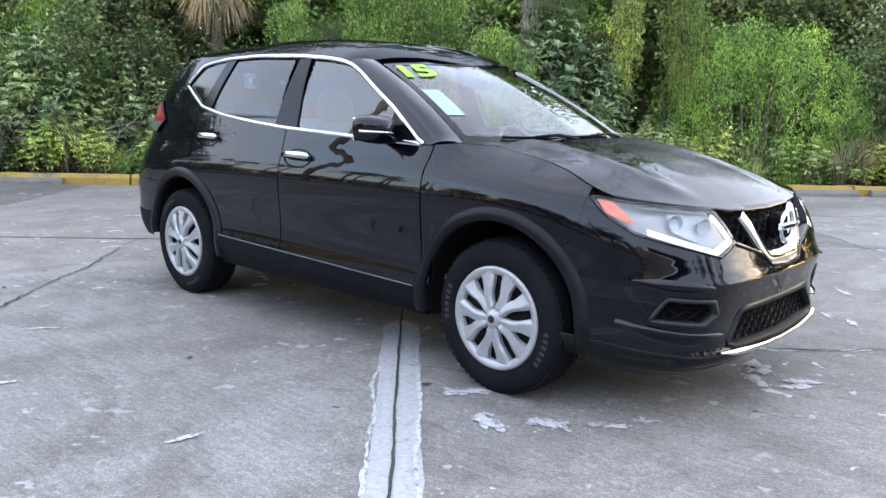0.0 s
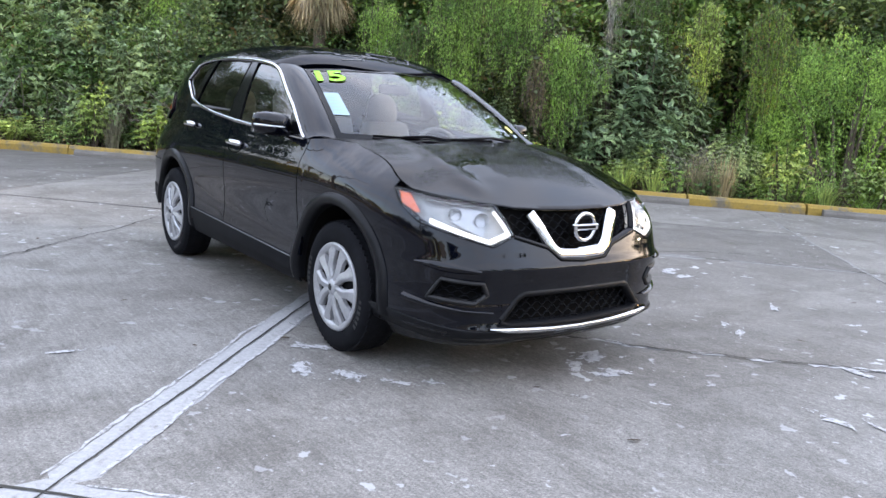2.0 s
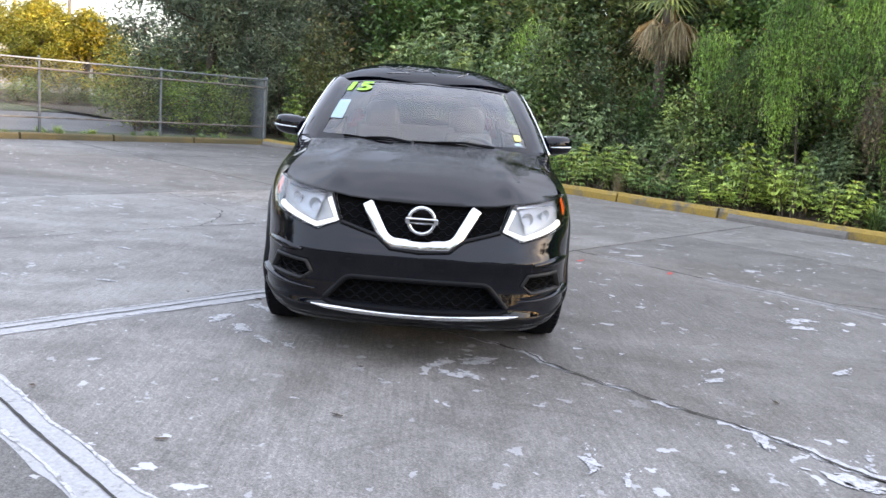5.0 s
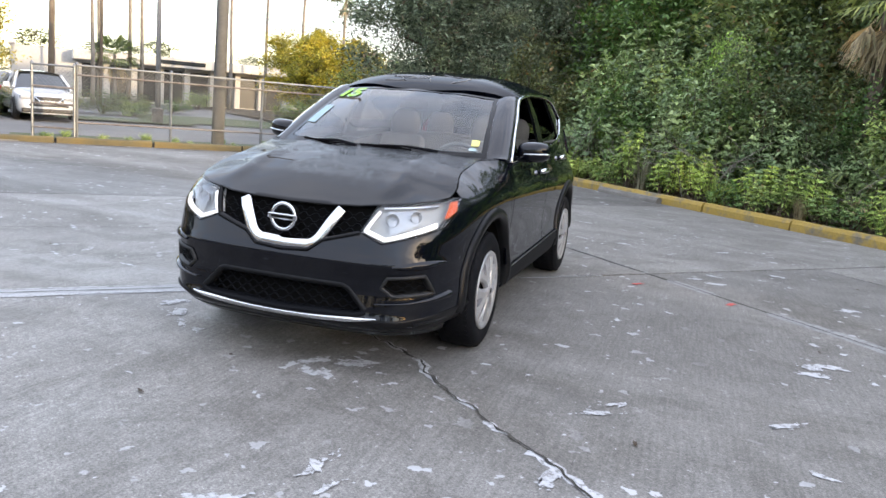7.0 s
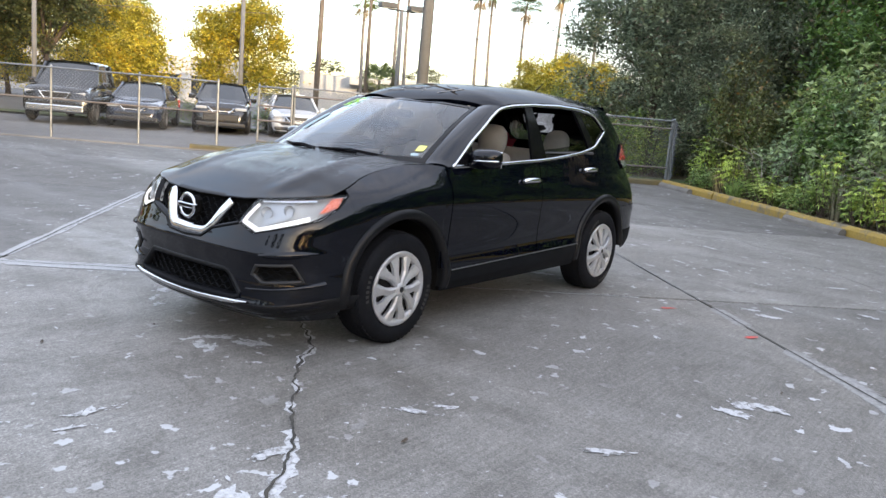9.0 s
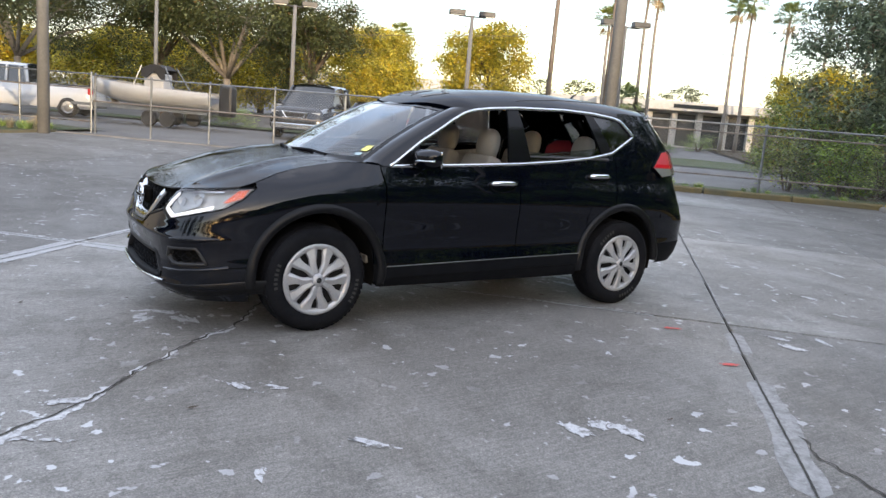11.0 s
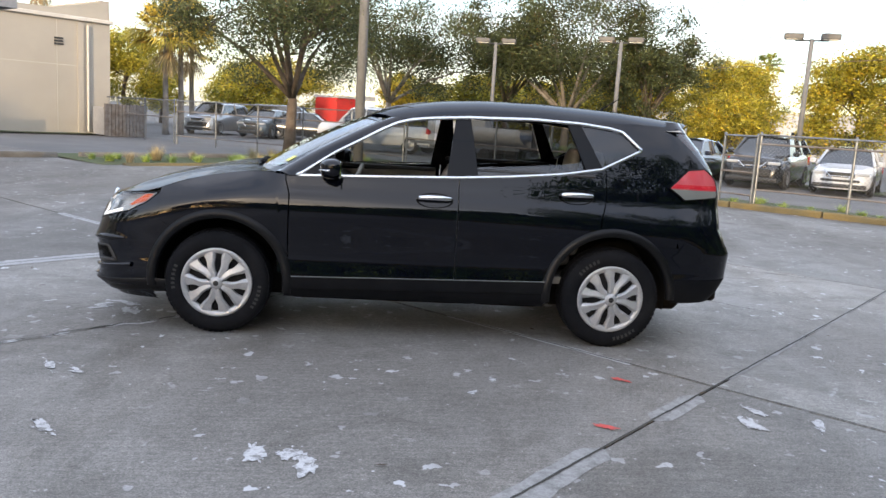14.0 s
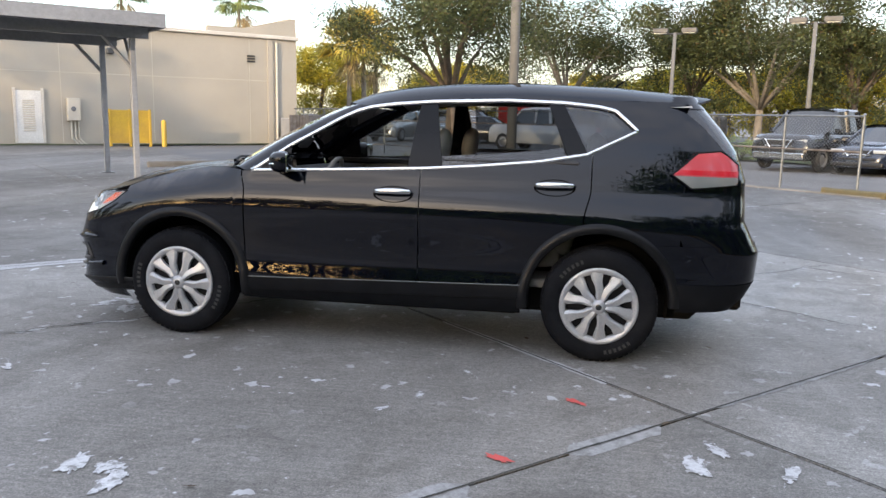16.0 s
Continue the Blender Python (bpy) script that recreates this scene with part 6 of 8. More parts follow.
def nose_band(name, pts, half, outs, mat, parent=car, label="", closed=False, sgn=1):
    """A raised strip along (arc length, height) points on the nose."""
    rows = []
    n = len(pts)
    for i in range(n):
        a = Vector(pts[(i - 1) % n] if closed or i else pts[0])
        b = Vector(pts[(i + 1) % n] if closed or i < n - 1 else pts[-1])
        d = (b - a).normalized()
        nn = Vector((-d.y, d.x))
        h = half(i / (n - 1)) if callable(half) else half
        p = Vector(pts[i])
        rows.append([wrap_pt(sgn * (p.x + nn.x * w * h), p.y + nn.y * w * h, True, o) for w, o in outs])
    if closed:
        rows.append(rows[0])
    bm = grid_bm(rows)
    bmesh.ops.recalc_face_normals(bm, faces=bm.faces)
    return part(name, bm, mat, parent, label, True)


def dense(pts, step=0.02, closed=False):
    out = []
    seq = list(zip(pts, pts[1:] + (pts[:1] if closed else [])))
    if not closed:
        seq = list(zip(pts, pts[1:]))
    for a, b in seq:
        n = max(1, int(math.hypot(b[0] - a[0], b[1] - a[1]) / step))
        out += [(a[0] + (b[0] - a[0]) * k / n, a[1] + (b[1] - a[1]) * k / n) for k in range(n)]
    return out if closed else out + [pts[-1]]


def mesh_bars(poly, out, half_rows, step, amp, r):
    """Wavy bars of a honeycomb grille, both halves in one mesh."""
    bm = bmesh.new()
    z0, z1 = min(p[1] for p in poly), max(p[1] for p in poly)
    z = z0 + step * 0.5
    k = 0
    while z < z1:
        for sgn in ((1, -1) if half_rows else (1,)):
            run = []
            s = min(p[0] for p in poly)
            i = 0
            while s <= max(p[0] for p in poly):
                ph = ((i + k) % 4)
                zz = z + (amp if ph in (0, 1) else -amp)
                if inside(poly, (s, zz)):
                    run.append(wrap_pt(sgn * s, zz, True, out))
                else:
                    if len(run) > 1:
                        tube_bm(run, r, 4, bm)
                    run = []
                s += 0.017
                i += 1
            if len(run) > 1:
                tube_bm(run, r, 4, bm)
        z += step
        k += 2
    return bm


poly_patch("grille_back", GR, 1, M["seal"], -0.055, both=True, seg=20)
part("grille_mesh", mesh_bars([(a, min(b, 0.852)) for a, b in GR], -0.03, True, 0.027, 0.008, 0.0038), M["trim"], car, "black honeycomb grille")["kind"] = "stuff"
poly_patch("lower_grille_back", LG, 1, M["seal"], -0.06, both=True, seg=20)
part("lower_grille_mesh", mesh_bars(LG, -0.03, True, 0.027, 0.008, 0.0045), M["trim"], car, "black honeycomb lower grille")["kind"] = "stuff"
gr_low = dense([(-a, b) for a, b in GR[2:6]] + [(a, b) for a, b in GR[2:5]][::-1], 0.015)
nose_band("grille_frame", gr_low, 0.011, ((-1.0, -0.04), (-0.9, 0.004), (0.7, 0.004), (1.0, -0.03)), M["gloss_black"], car, "gloss black lower edge of the grille")
# frame lips round the lower opening
lg_line = dense([(-0.475, 0.352), (-0.375, 0.456), (-0.345, 0.470), (0.345, 0.470), (0.375, 0.456), (0.475, 0.352)])
nose_band("lower_grille_frame", lg_line, 0.014, ((-1.2, -0.05), (-0.9, 0.004), (0.6, 0.008), (1.0, 0.0)), M["trim_satin"], car, "satin dark grey frame of the lower grille")
nose_band("lower_grille_frame", dense([(-0.48, 0.345), (-0.43, 0.325), (0.0, 0.315), (0.43, 0.325), (0.48, 0.345)]), 0.012, ((1.2, -0.05), (0.9, 0.004), (-0.9, 0.006), (-1.1, 0.0)), M["trim"], car)
# chrome lip and chin
lip = [(s, 0.283 + 0.032 * (s / 0.52) ** 2) for s in np.linspace(-0.54, 0.54, 45)]
nose_band("chrome_lip", lip, lambda f: 0.013 * (1 - abs(2 * f - 1) ** 6) + 0.003, ((1.0, 0.002), (0.8, 0.014), (-0.7, 0.016), (-1.0, 0.002)), M["chrome"], car, "thin chrome strip under the grille")
chin = [(s, 0.255 + 0.05 * smooth01(abs(s), 0.5, 1.2)) for s in np.linspace(-1.28, 1.28, 70)]
nose_band("chin", chin, 0.05, ((1.0, 0.002), (0.8, 0.008), (-0.6, 0.006), (-1.0, -0.02), (-1.2, -0.12)), M["trim_satin"], car, "satin dark grey chin of the bumper")
# bright wing of the grille
def chrome_v(sgn):
    return [(0.284, 0.852), (0.270, 0.826), (0.235, 0.765), (0.195, 0.70), (0.172, 0.675), (0.14, 0.660), (0.0, 0.655)]


vp = chrome_v(1)
vline = dense([(-a, b) for a, b in vp] + [(a, b) for a, b in vp[::-1]][1:], 0.012)
nose_band("chrome_grille_wing", vline, lambda f: 0.033 - 0.005 * (1 - abs(2 * f - 1)), ((-1.0, -0.03), (-0.95, -0.006), (-0.6, 0.002), (0.5, 0.004), (0.95, -0.004), (1.0, -0.03)), M["chrome"], car, "chrome V-shaped grille wing")
# round badge with a plain bar
bm = bmesh.new()
ring_n, tube_n = 40, 8
vs = []
for k in range(ring_n):
    a = 2 * math.pi * k / ring_n
    vs.append([bm.verts.new((2.262 + 0.010 * math.cos(2 * math.pi * q / tube_n), (0.066 + 0.010 * math.sin(2 * math.pi * q / tube_n)) * math.cos(a), 0.785 + (0.066 + 0.010 * math.sin(2 * math.pi * q / tube_n)) * math.sin(a))) for q in range(tube_n)])
for k in range(ring_n):
    for q in range(tube_n):
        bm.faces.new((vs[k][q], vs[(k + 1) % ring_n][q], vs[(k + 1) % ring_n][(q + 1) % tube_n], vs[k][(q + 1) % tube_n]))
bmesh.ops.recalc_face_normals(bm, faces=bm.faces)
bd = part("badge_ring", bm, M["chrome"], car, "round chrome badge", True)
part("badge_bar", box_bm(2.254, 2.276, -0.083, 0.083, 0.770, 0.800, 0.004), M["chrome"], bd)
part("badge_back", box_bm(2.19, 2.25, -0.06, 0.06, 0.73, 0.84, 0.02), M["seal"], bd)
part("badge_bar_print", box_bm(2.2755, 2.2775, -0.062, 0.062, 0.779, 0.791), M["seal"], bd)

for sgn in (1, -1):
    lamp = poly_patch("headlight", HL, sgn, M["lens"], 0.004, label="clear headlight with a lit running-light strip", seg=34, rows_n=12)
    lamp.visible_shadow = False
    poly_patch("lamp_bowl", HL, sgn, M["lamp_white"], -0.05, lamp, seg=30)
    inner = [(HL[0][0] + 0.05, 0.865), (HL[1][0] - 0.28, 0.895), (HL[3][0] - 0.16, 0.80), (HL[4][0] + 0.03, 0.735)]
    poly_patch("reflector", inner, sgn, M["reflector"], -0.03, lamp, seg=16)
    # round projector bowls
    for fs, fz, fr in ((0.36, 0.815, 0.034), (0.66, 0.835, 0.030)):
        sc = HL[5][0] + (HL[1][0] - HL[5][0]) * fs * 0.75
        c0, c1 = wrap_pt(sgn * sc, fz, True, -0.045), wrap_pt(sgn * sc, fz, True, -0.01)
        d = (c1 - c0).normalized()
        rot = d.to_track_quat("Z", "Y").to_matrix().to_4x4()
        bm = lathe_bm([(0.005, -0.03), (fr * 0.6, -0.024), (fr, 0.0), (fr * 1.03, 0.001), (fr * 1.03, -0.004)], 20)
        bm.transform(Matrix.Translation(c1) @ rot)
        part("projector", bm, M["reflector"], lamp, "", True)
    # bright brow over the bowls
    bar = [wrap_pt(sgn * (HL[0][0] + 0.03 + 0.30 * q / 6), 0.866 + 0.022 * q / 6, True, -0.016) for q in range(7)]
    part("lamp_brow", tube_bm(bar, 0.007, 5), M["satin_chrome"], lamp)
    amber = [(HL[1][0] - 0.085, 0.906), (HL[1][0] - 0.018, 0.916), (HL[2][0] - 0.012, 0.864), (HL[2][0] - 0.075, 0.829), (HL[2][0] - 0.10, 0.832)]
    poly_patch("turn_signal", amber, sgn, M["amber"], 0.0, lamp, "orange turn signal lens", seg=12, rows_n=6)
    drl = dense([(HL[3][0] - 0.06, HL[3][1] + 0.004), (HL[4][0] + 0.012, HL[4][1] + 0.018), (HL[5][0] + 0.018, HL[5][1] + 0.006), (HL[0][0] + 0.016, HL[0][1] - 0.03)], 0.015)
    nose_band("running_light", drl, lambda f: 0.0125 - 0.004 * f, ((-1.0, -0.02), (-0.9, -0.006), (0.9, -0.006), (1.0, -0.02)), M["drl"], lamp, "lit white running-light strip", False, sgn)
    nose_band("headlight_rim", dense(HL, 0.02, True), 0.005, ((-1.0, -0.03), (-0.8, 0.003), (0.8, 0.003), (1.0, -0.03)), M["gloss_black"], lamp, "", True, sgn)
    # fog lamp blank
    nose_band("fog_bezel", dense(FOG, 0.02, True), 0.011, ((-1.1, -0.03), (-0.7, 0.012), (0.6, 0.010), (1.1, -0.03)), M["trim_grey"], car, "dark grey fog lamp bezel", True, sgn)
    poly_patch("fog_blank", FOG, sgn, M["seal"], -0.03)
    fm = mesh_bars(FOG, -0.012, False, 0.022, 0.006, 0.003)
    if sgn < 0:
        bmesh.ops.scale(fm, vec=(1, -1, 1), verts=fm.verts)
    part("fog_mesh", fm, M["trim"], car)["kind"] = "stuff"
    fin = dense([(S(0.52, 0.425), 0.392), (S(0.66, 0.425), 0.402), (S(0.82, 0.43), 0.437)], 0.02)
    nose_band("bumper_fin", fin, lambda f: 0.003 + 0.014 * f, ((-1.0, 0.0), (-0.8, 0.020), (0.6, 0.022), (1.0, 0.0)), M["paint"], car, "", False, sgn)
    slot = dense([(S(0.60, 0.60), 0.588), (S(0.72, 0.60), 0.600), (S(0.80, 0.60), 0.612)], 0.02)
    nose_band("bumper_crease", slot, lambda f: 0.022 * math.sin(math.pi * (0.1 + 0.85 * f)), ((-1.0, 0.0), (-0.7, 0.006), (0.1, 0.016), (1.0, 0.0)), M["paint"], car, "", False, sgn)

# ---- tail ----
TL = [(s_at(1.14, False, x=-1.735), 1.142), (s_at(1.27, False, x=-1.885), 1.272), (s_at(1.28, False, x=-2.02), 1.283), (0.66, 1.262), (0.60, 1.20), (0.68, 1.085), (s_at(1.06, False, x=-1.85), 1.062)]
verts, faces = [], []
for i in range(121):
    for j in range(61):
        verts.append(wrap_pt(-1.16 + 2.32 * i / 120, 0.72 + (1.60 - 0.72) * j / 60, False))
for i in range(120):
    for j in range(60):
        sc, zc = abs(-1.16 + 2.32 * (i + 0.5) / 120), 0.72 + 0.88 * (j + 0.5) / 60
        p = wrap_pt(sc, zc, False)
        if p.x > -1.74 or inside(TL, (sc, zc)) or (sc < 0.66 and 1.22 < zc < 1.53):
            continue
        k = i * 61 + j
        faces.append((k, k + 1, k + 62, k + 61))
raw("tailgate", verts, faces, M["paint"], car, "black tailgate", True)
for nm, z0, z1, out, mat, lab in (("rear_bumper", 0.50, 0.73, 0.004, M["paint"], "glossy black rear bumper"), ("rear_bumper_lower", 0.335, 0.502, 0.010, M["trim"], "matt black lower rear bumper")):
    verts, faces = [], []
    for i in range(181):
        for j in range(15):
            verts.append(wrap_pt(-1.55 + 3.10 * i / 180, z0 + (z1 - z0) * j / 14, False, out))
    for i in range(180):
        for j in range(14):
            k = i * 15 + j
            p = (verts[k] + verts[k + 16]) / 2
            if p.x > -1.5 or (p.x - ARCH_R[0]) ** 2 + (p.z - ARCH_R[1]) ** 2 < (R_TRIM - 0.02) ** 2:
                continue
            faces.append((k, k + 1, k + 16, k + 15))
    raw(nm, verts, faces, mat, car, lab, True)
part("rear_undertray", box_bm(-2.2, -1.85, -0.7, 0.7, 0.33, 0.45, 0.02), M["well"], car)
rg = skin("rear_window", [[wrap_pt(-0.68 + 1.36 * i / 24, 1.21 + 0.34 * j / 10, False, -0.003) for j in range(11)] for i in range(25)], M["tint_glass"], car, "dark rear window", 0.0)


def tail_patch(name, poly, sgn, mat, out, parent, label=""):
    s0, s1 = min(p[0] for p in poly), max(p[0] for p in poly)
    rows = []
    for i in range(25):
        s = s0 + (s1 - s0) * min(max(i / 24, 0.001), 0.999)
        zs = [y0 + (y1 - y0) * (s - x0) / (x1 - x0) for (x0, y0), (x1, y1) in zip(poly, poly[1:] + poly[:1]) if x0 != x1 and min(x0, x1) <= s <= max(x0, x1)]
        rows.append([wrap_pt(sgn * s, min(zs) + (max(zs) - min(zs)) * j / 8, False, out) for j in range(9)])
    return skin(name, rows, mat, parent, label, 0.0)


for sgn in (1, -1):
    tl = tail_patch("tail_light", TL, sgn, M["pink_lens"], 0.012, car, "red and clear wrap-around tail light")
    zl = 1.128
    low = [(TL[0][0] - 0.01, 1.138), (0.66, zl), (0.685, 1.088), (TL[6][0], 1.066)]
    tail_patch("clear_segment", low, sgn, M["clear_lens"], 0.016, tl, "clear lower lens")
    tail_patch("red_segment", [(TL[0][0] - 0.02, 1.146), (TL[0][0] - 0.07, 1.172), (0.63, 1.165), (0.65, 1.135)], sgn, M["red_lens"], 0.016, tl, "deep red band")
    rim = [wrap_pt(sgn * s, z, False, 0.012) for s, z in dense(TL, 0.03, True)]
    part("tail_light_rim", tube_bm(rim + rim[:1], 0.006, 6, cap=False), M["gloss_black"], tl)

# ---- wheels ----
def wheel(cx, cy, left):
    """Tyre, steel wheel and a ten-spoke silver hubcap, built at the hub's centre with the outer face on +y."""
    w = part("tyre", lathe_bm([(0.215, -0.205), (0.245, -0.218), (0.30, -0.222), (0.338, -0.205), (0.350, -0.17), (0.352, -0.11), (0.350, -0.045), (0.338, -0.012), (0.325, -0.002), (0.318, 0.003), (0.30, 0.008), (0.275, 0.010), (0.255, 0.006), (0.243, 0.002), (0.230, -0.006), (0.215, -0.02)], 72, "y"), M["tyre"], car, "black rubber tyre", True)
    # tread blocks
    tb = bmesh.new()
    for k in range(60):
        a = 2 * math.pi * k / 60
        for yy, wd in ((-0.185, 0.03), (-0.14, 0.028), (-0.075, 0.028), (-0.03, 0.03)):
            m = Matrix.Rotation(-a - (0.03 if yy < -0.1 else 0), 4, "Y") @ Matrix.Translation((0.3490 if -0.15 < yy < -0.05 else 0.3435, yy, 0)) @ Matrix.Rotation(0.35 * (1 if yy < -0.1 else -1), 4, "X") @ Matrix.Diagonal((0.007, wd, 0.026, 1))
            bmesh.ops.create_cube(tb, size=1, matrix=m)
    tr = part("tread", tb, M["tyre"], w)
    tr["kind"] = "stuff"
    sm = bmesh.new()
    for k0, n in ((0.25, 6), (3.6, 6)):
        for k in range(n):
            a = k0 + k * 0.105
            m = Matrix.Rotation(-a, 4, "Y") @ Matrix.Translation((0.285, 0.0098, 0)) @ Matrix.Diagonal((0.024, 0.002, 0.016, 1))
            bmesh.ops.create_cube(sm, size=1, matrix=m)
    part("sidewall_mark", sm, M["tyre_mark"], w)["kind"] = "stuff"
    part("steel_wheel", lathe_bm([(0.02, -0.045), (0.10, -0.05), (0.15, -0.075), (0.195, -0.06), (0.222, -0.03), (0.222, -0.012)], 40, "y"), M["brake"], w, "dark steel wheel behind the hubcap", True)
    part("hubcap_rim", lathe_bm([(0.230, -0.010), (0.236, 0.000), (0.233, 0.008), (0.222, 0.010), (0.203, 0.002), (0.197, -0.004), (0.194, -0.022)], 60, "y"), M["hubcap"], w, "", True)
    # ten blades, joined two and two near the hub
    for k in range(10):
        mid, sd = radians(72 * (k // 2) + 8), 1 if k % 2 else -1
        rows = []
        for r, half, y0 in ((0.030, 0.012, 0.016), (0.058, 0.0235, 0.018), (0.088, 0.0240, 0.016), (0.118, 0.0250, 0.014), (0.148, 0.0280, 0.011), (0.172, 0.0350, 0.007), (0.192, 0.0400, 0.004), (0.206, 0.0460, 0.002), (0.214, 0.052, 0.001)):
            a = mid + sd * radians(11.0 + 7.5 * smooth01(r, 0.085, 0.165))
            c, sn = math.cos(a), math.sin(a)
            rows.append([Vector((r * c - q * sd * half * sn, y0 + yy + 0.0004 * (k % 2), r * sn + q * sd * half * c)) for q, yy in ((-1.0, -0.024), (-0.93, -0.0035), (-0.35, 0.0), (0.30, 0.0045), (0.52, 0.0040), (0.95, -0.006), (1.0, -0.024))])
        bm = grid_bm(rows)
        bmesh.ops.recalc_face_normals(bm, faces=bm.faces)
        part("hubcap_spoke", bm, M["hubcap"], w)
    part("hubcap_centre", lathe_bm([(0.001, 0.030), (0.022, 0.029), (0.030, 0.025), (0.045, 0.018), (0.048, 0.0)], 28, "y"), M["hubcap"], w, "", True)
    part("centre_badge", lathe_bm([(0.001, 0.032), (0.016, 0.0315), (0.019, 0.0285)], 20, "y"), M["trim_grey"], w, "", True)
    part("lug_plate", lathe_bm([(0.05, -0.02), (0.12, -0.03), (0.19, -0.028)], 30, "y"), M["brake"], w, "", True)
    w.matrix_local = pose(cx, cy, 0.349, 0, 17 * cx, 0 if left else 180)
    return w


for x in (1.352, -1.352):
    wheel(x, 0.878, True)
    wheel(x, -0.878, False)

# ---- underside and cabin ----
part("underbody", box_bm(-1.95, 1.95, -0.66, 0.66, 0.24, 0.44, 0.04), M["well"], car)
part("underbody_side", box_bm(-0.86, 0.86, -0.80, 0.80, 0.25, 0.40, 0.02), M["well"], car)
part("engine_block", box_bm(1.0, 2.05, -0.42, 0.42, 0.4, 0.78, 0.05), M["well"], car)
part("load_floor", box_bm(-2.05, -1.0, -0.45, 0.45, 0.4, 0.9, 0.05), M["well"], car)
part("cabin_floor", box_bm(-1.5, 0.95, -0.76, 0.76, 0.42, 0.47), M["cabin_grey"], car)
for left in (True, False):
    sg = 1 if left else -1
    for x0, x1, dr in ((-0.2, 0.85, 0), (-1.2, -0.28, 1)):
        rows = [[side_pt(xx, lo + (belt(xx) - 0.03 - lo) * j / 6, left, -0.075) for j in range(7)] for i in range(13) for xx in (x0 + (x1 - x0) * i / 12,) for lo in (max(0.46, arch_z(xx, ARCH_R, 0.47)),)]
        bm = grid_bm(rows)
        bmesh.ops.recalc_face_normals(bm, faces=bm.faces)
        part("inner_panel", bm, M["cabin_beige"], doors[left][dr], "beige inner door panel", True)
        part("door_cap", box_bm(x0, x1, min(sg * 0.70, sg * 0.80), max(sg * 0.70, sg * 0.80), belt(x0) - 0.06, belt(x0) - 0.03, 0.012), M["dash"], doors[left][dr])
part("headliner", grid_bm([[Vector((0.15 - 2.0 * i / 16, -0.6 + 1.2 * j / 10, min(roof_edge(0.15 - 2.0 * i / 16), 1.555) + 0.03 - 0.05 * abs(-1 + 0.2 * j) ** 3)) for j in range(11)] for i in range(17)]), M["cabin_beige"], car, "pale cabin roof lining", True)
# dashboard
rows = []
for y in np.linspace(-0.72, 0.72, 25):
    hump = 0.035 * math.exp(-((y - 0.36) / 0.17) ** 2)
    rows.append([Vector((x - 0.10 * abs(y / 0.72) ** 3, y, z)) for x, z in ((1.06, 1.03), (0.85, 1.05 + hump * 0.6), (0.70, 1.05 + hump), (0.63, 1.01 + hump), (0.62, 0.86), (0.70, 0.62))])
skin("dashboard", rows, M["dash"], t=0.01)
st = part("steering_wheel", bmesh.new(), M["beige"], car, "grey steering wheel")
bm = bmesh.new()
R, rr = 0.185, 0.016
pts = [(0.0, R * math.cos(2 * math.pi * k / 28), R * math.sin(2 * math.pi * k / 28)) for k in range(29)]
tube_bm(pts, rr, 8, bm, False)
tube_bm([(0, 0.17, 0.0), (0.02, 0, -0.01), (0, -0.17, 0.0)], 0.02, 6, bm)
tube_bm([(0, 0, -0.17), (0.02, 0, 0)], 0.02, 6, bm)
box_bm(-0.01, 0.05, -0.07, 0.07, -0.07, 0.05, 0.02, 2, bm)
bm.to_mesh(st.data)
bm.free()
st.data.polygons.foreach_set("use_smooth", np.ones(len(st.data.polygons), dtype=bool))
st.matrix_local = pose(0.50, 0.36, 0.985, 0, -24, 0)


def seat(x, y, wide, rear=False):
    def cushion(x0, x1, w, z0, z1, bev, rot, ox, oz):
        bm = box_bm(x0, x1, -w, w, z0, z1, bev, 3)
        bm.transform(pose(ox, 0, oz, 0, rot, 0))
        return bm
    s = part("seat", cushion(-0.26, 0.26, wide, 0.0, 0.17, 0.06, 6, 0.0, 0.50), M["beige"], car, "beige cloth seat", True)
    s.matrix_local = pose(x, y, 0)
    bm = box_bm(-0.07, 0.07, -wide, wide, 0.0, 0.58, 0.055, 3)
    for v in bm.verts:
        if not rear:
            v.co.y *= 1 - 0.30 * smooth01(v.co.z, 0.2, 0.6)
        v.co.x += 0.03 * (v.co.y / wide) ** 2
    bm.transform(pose(-0.25, 0, 0.60, 0, -17, 0))
    part("backrest", bm, M["beige"], s, "", True)
    for hy in ((0.0,) if not rear else (-0.36, 0.36)):
        bm = bmesh.new()
        bmesh.ops.create_icosphere(bm, subdivisions=3, radius=1.0)
        for v in bm.verts:
            x, y, z = v.co
            v.co = (0.058 * x, 0.128 * math.copysign(abs(y) ** 0.7, y) * (1 - 0.12 * z), 0.118 * math.copysign(abs(z) ** 0.75, z))
        bm.transform(pose(-0.44, hy, 1.255 if not rear else 1.24, 0, -10, 0))
        tube_bm([(-0.42, hy - 0.05, 1.08), (-0.44, hy - 0.05, 1.24)], 0.007, 5, bm)
        tube_bm([(-0.42, hy + 0.05, 1.08), (-0.44, hy + 0.05, 1.24)], 0.007, 5, bm)
        part("headrest", bm, M["beige"], s, "", True)
    return s


seat(0.15, 0.36, 0.26)
seat(0.06, -0.36, 0.25)
seat(-0.86, 0.0, 0.62, True)
part("centre_console", box_bm(-0.1, 0.62, -0.09, 0.09, 0.46, 0.72, 0.03, 2), M["dash"], car)
part("rear_view_mirror", box_bm(0.42, 0.45, -0.11, 0.11, 1.37, 1.43, 0.012, 2), M["trim"], car)

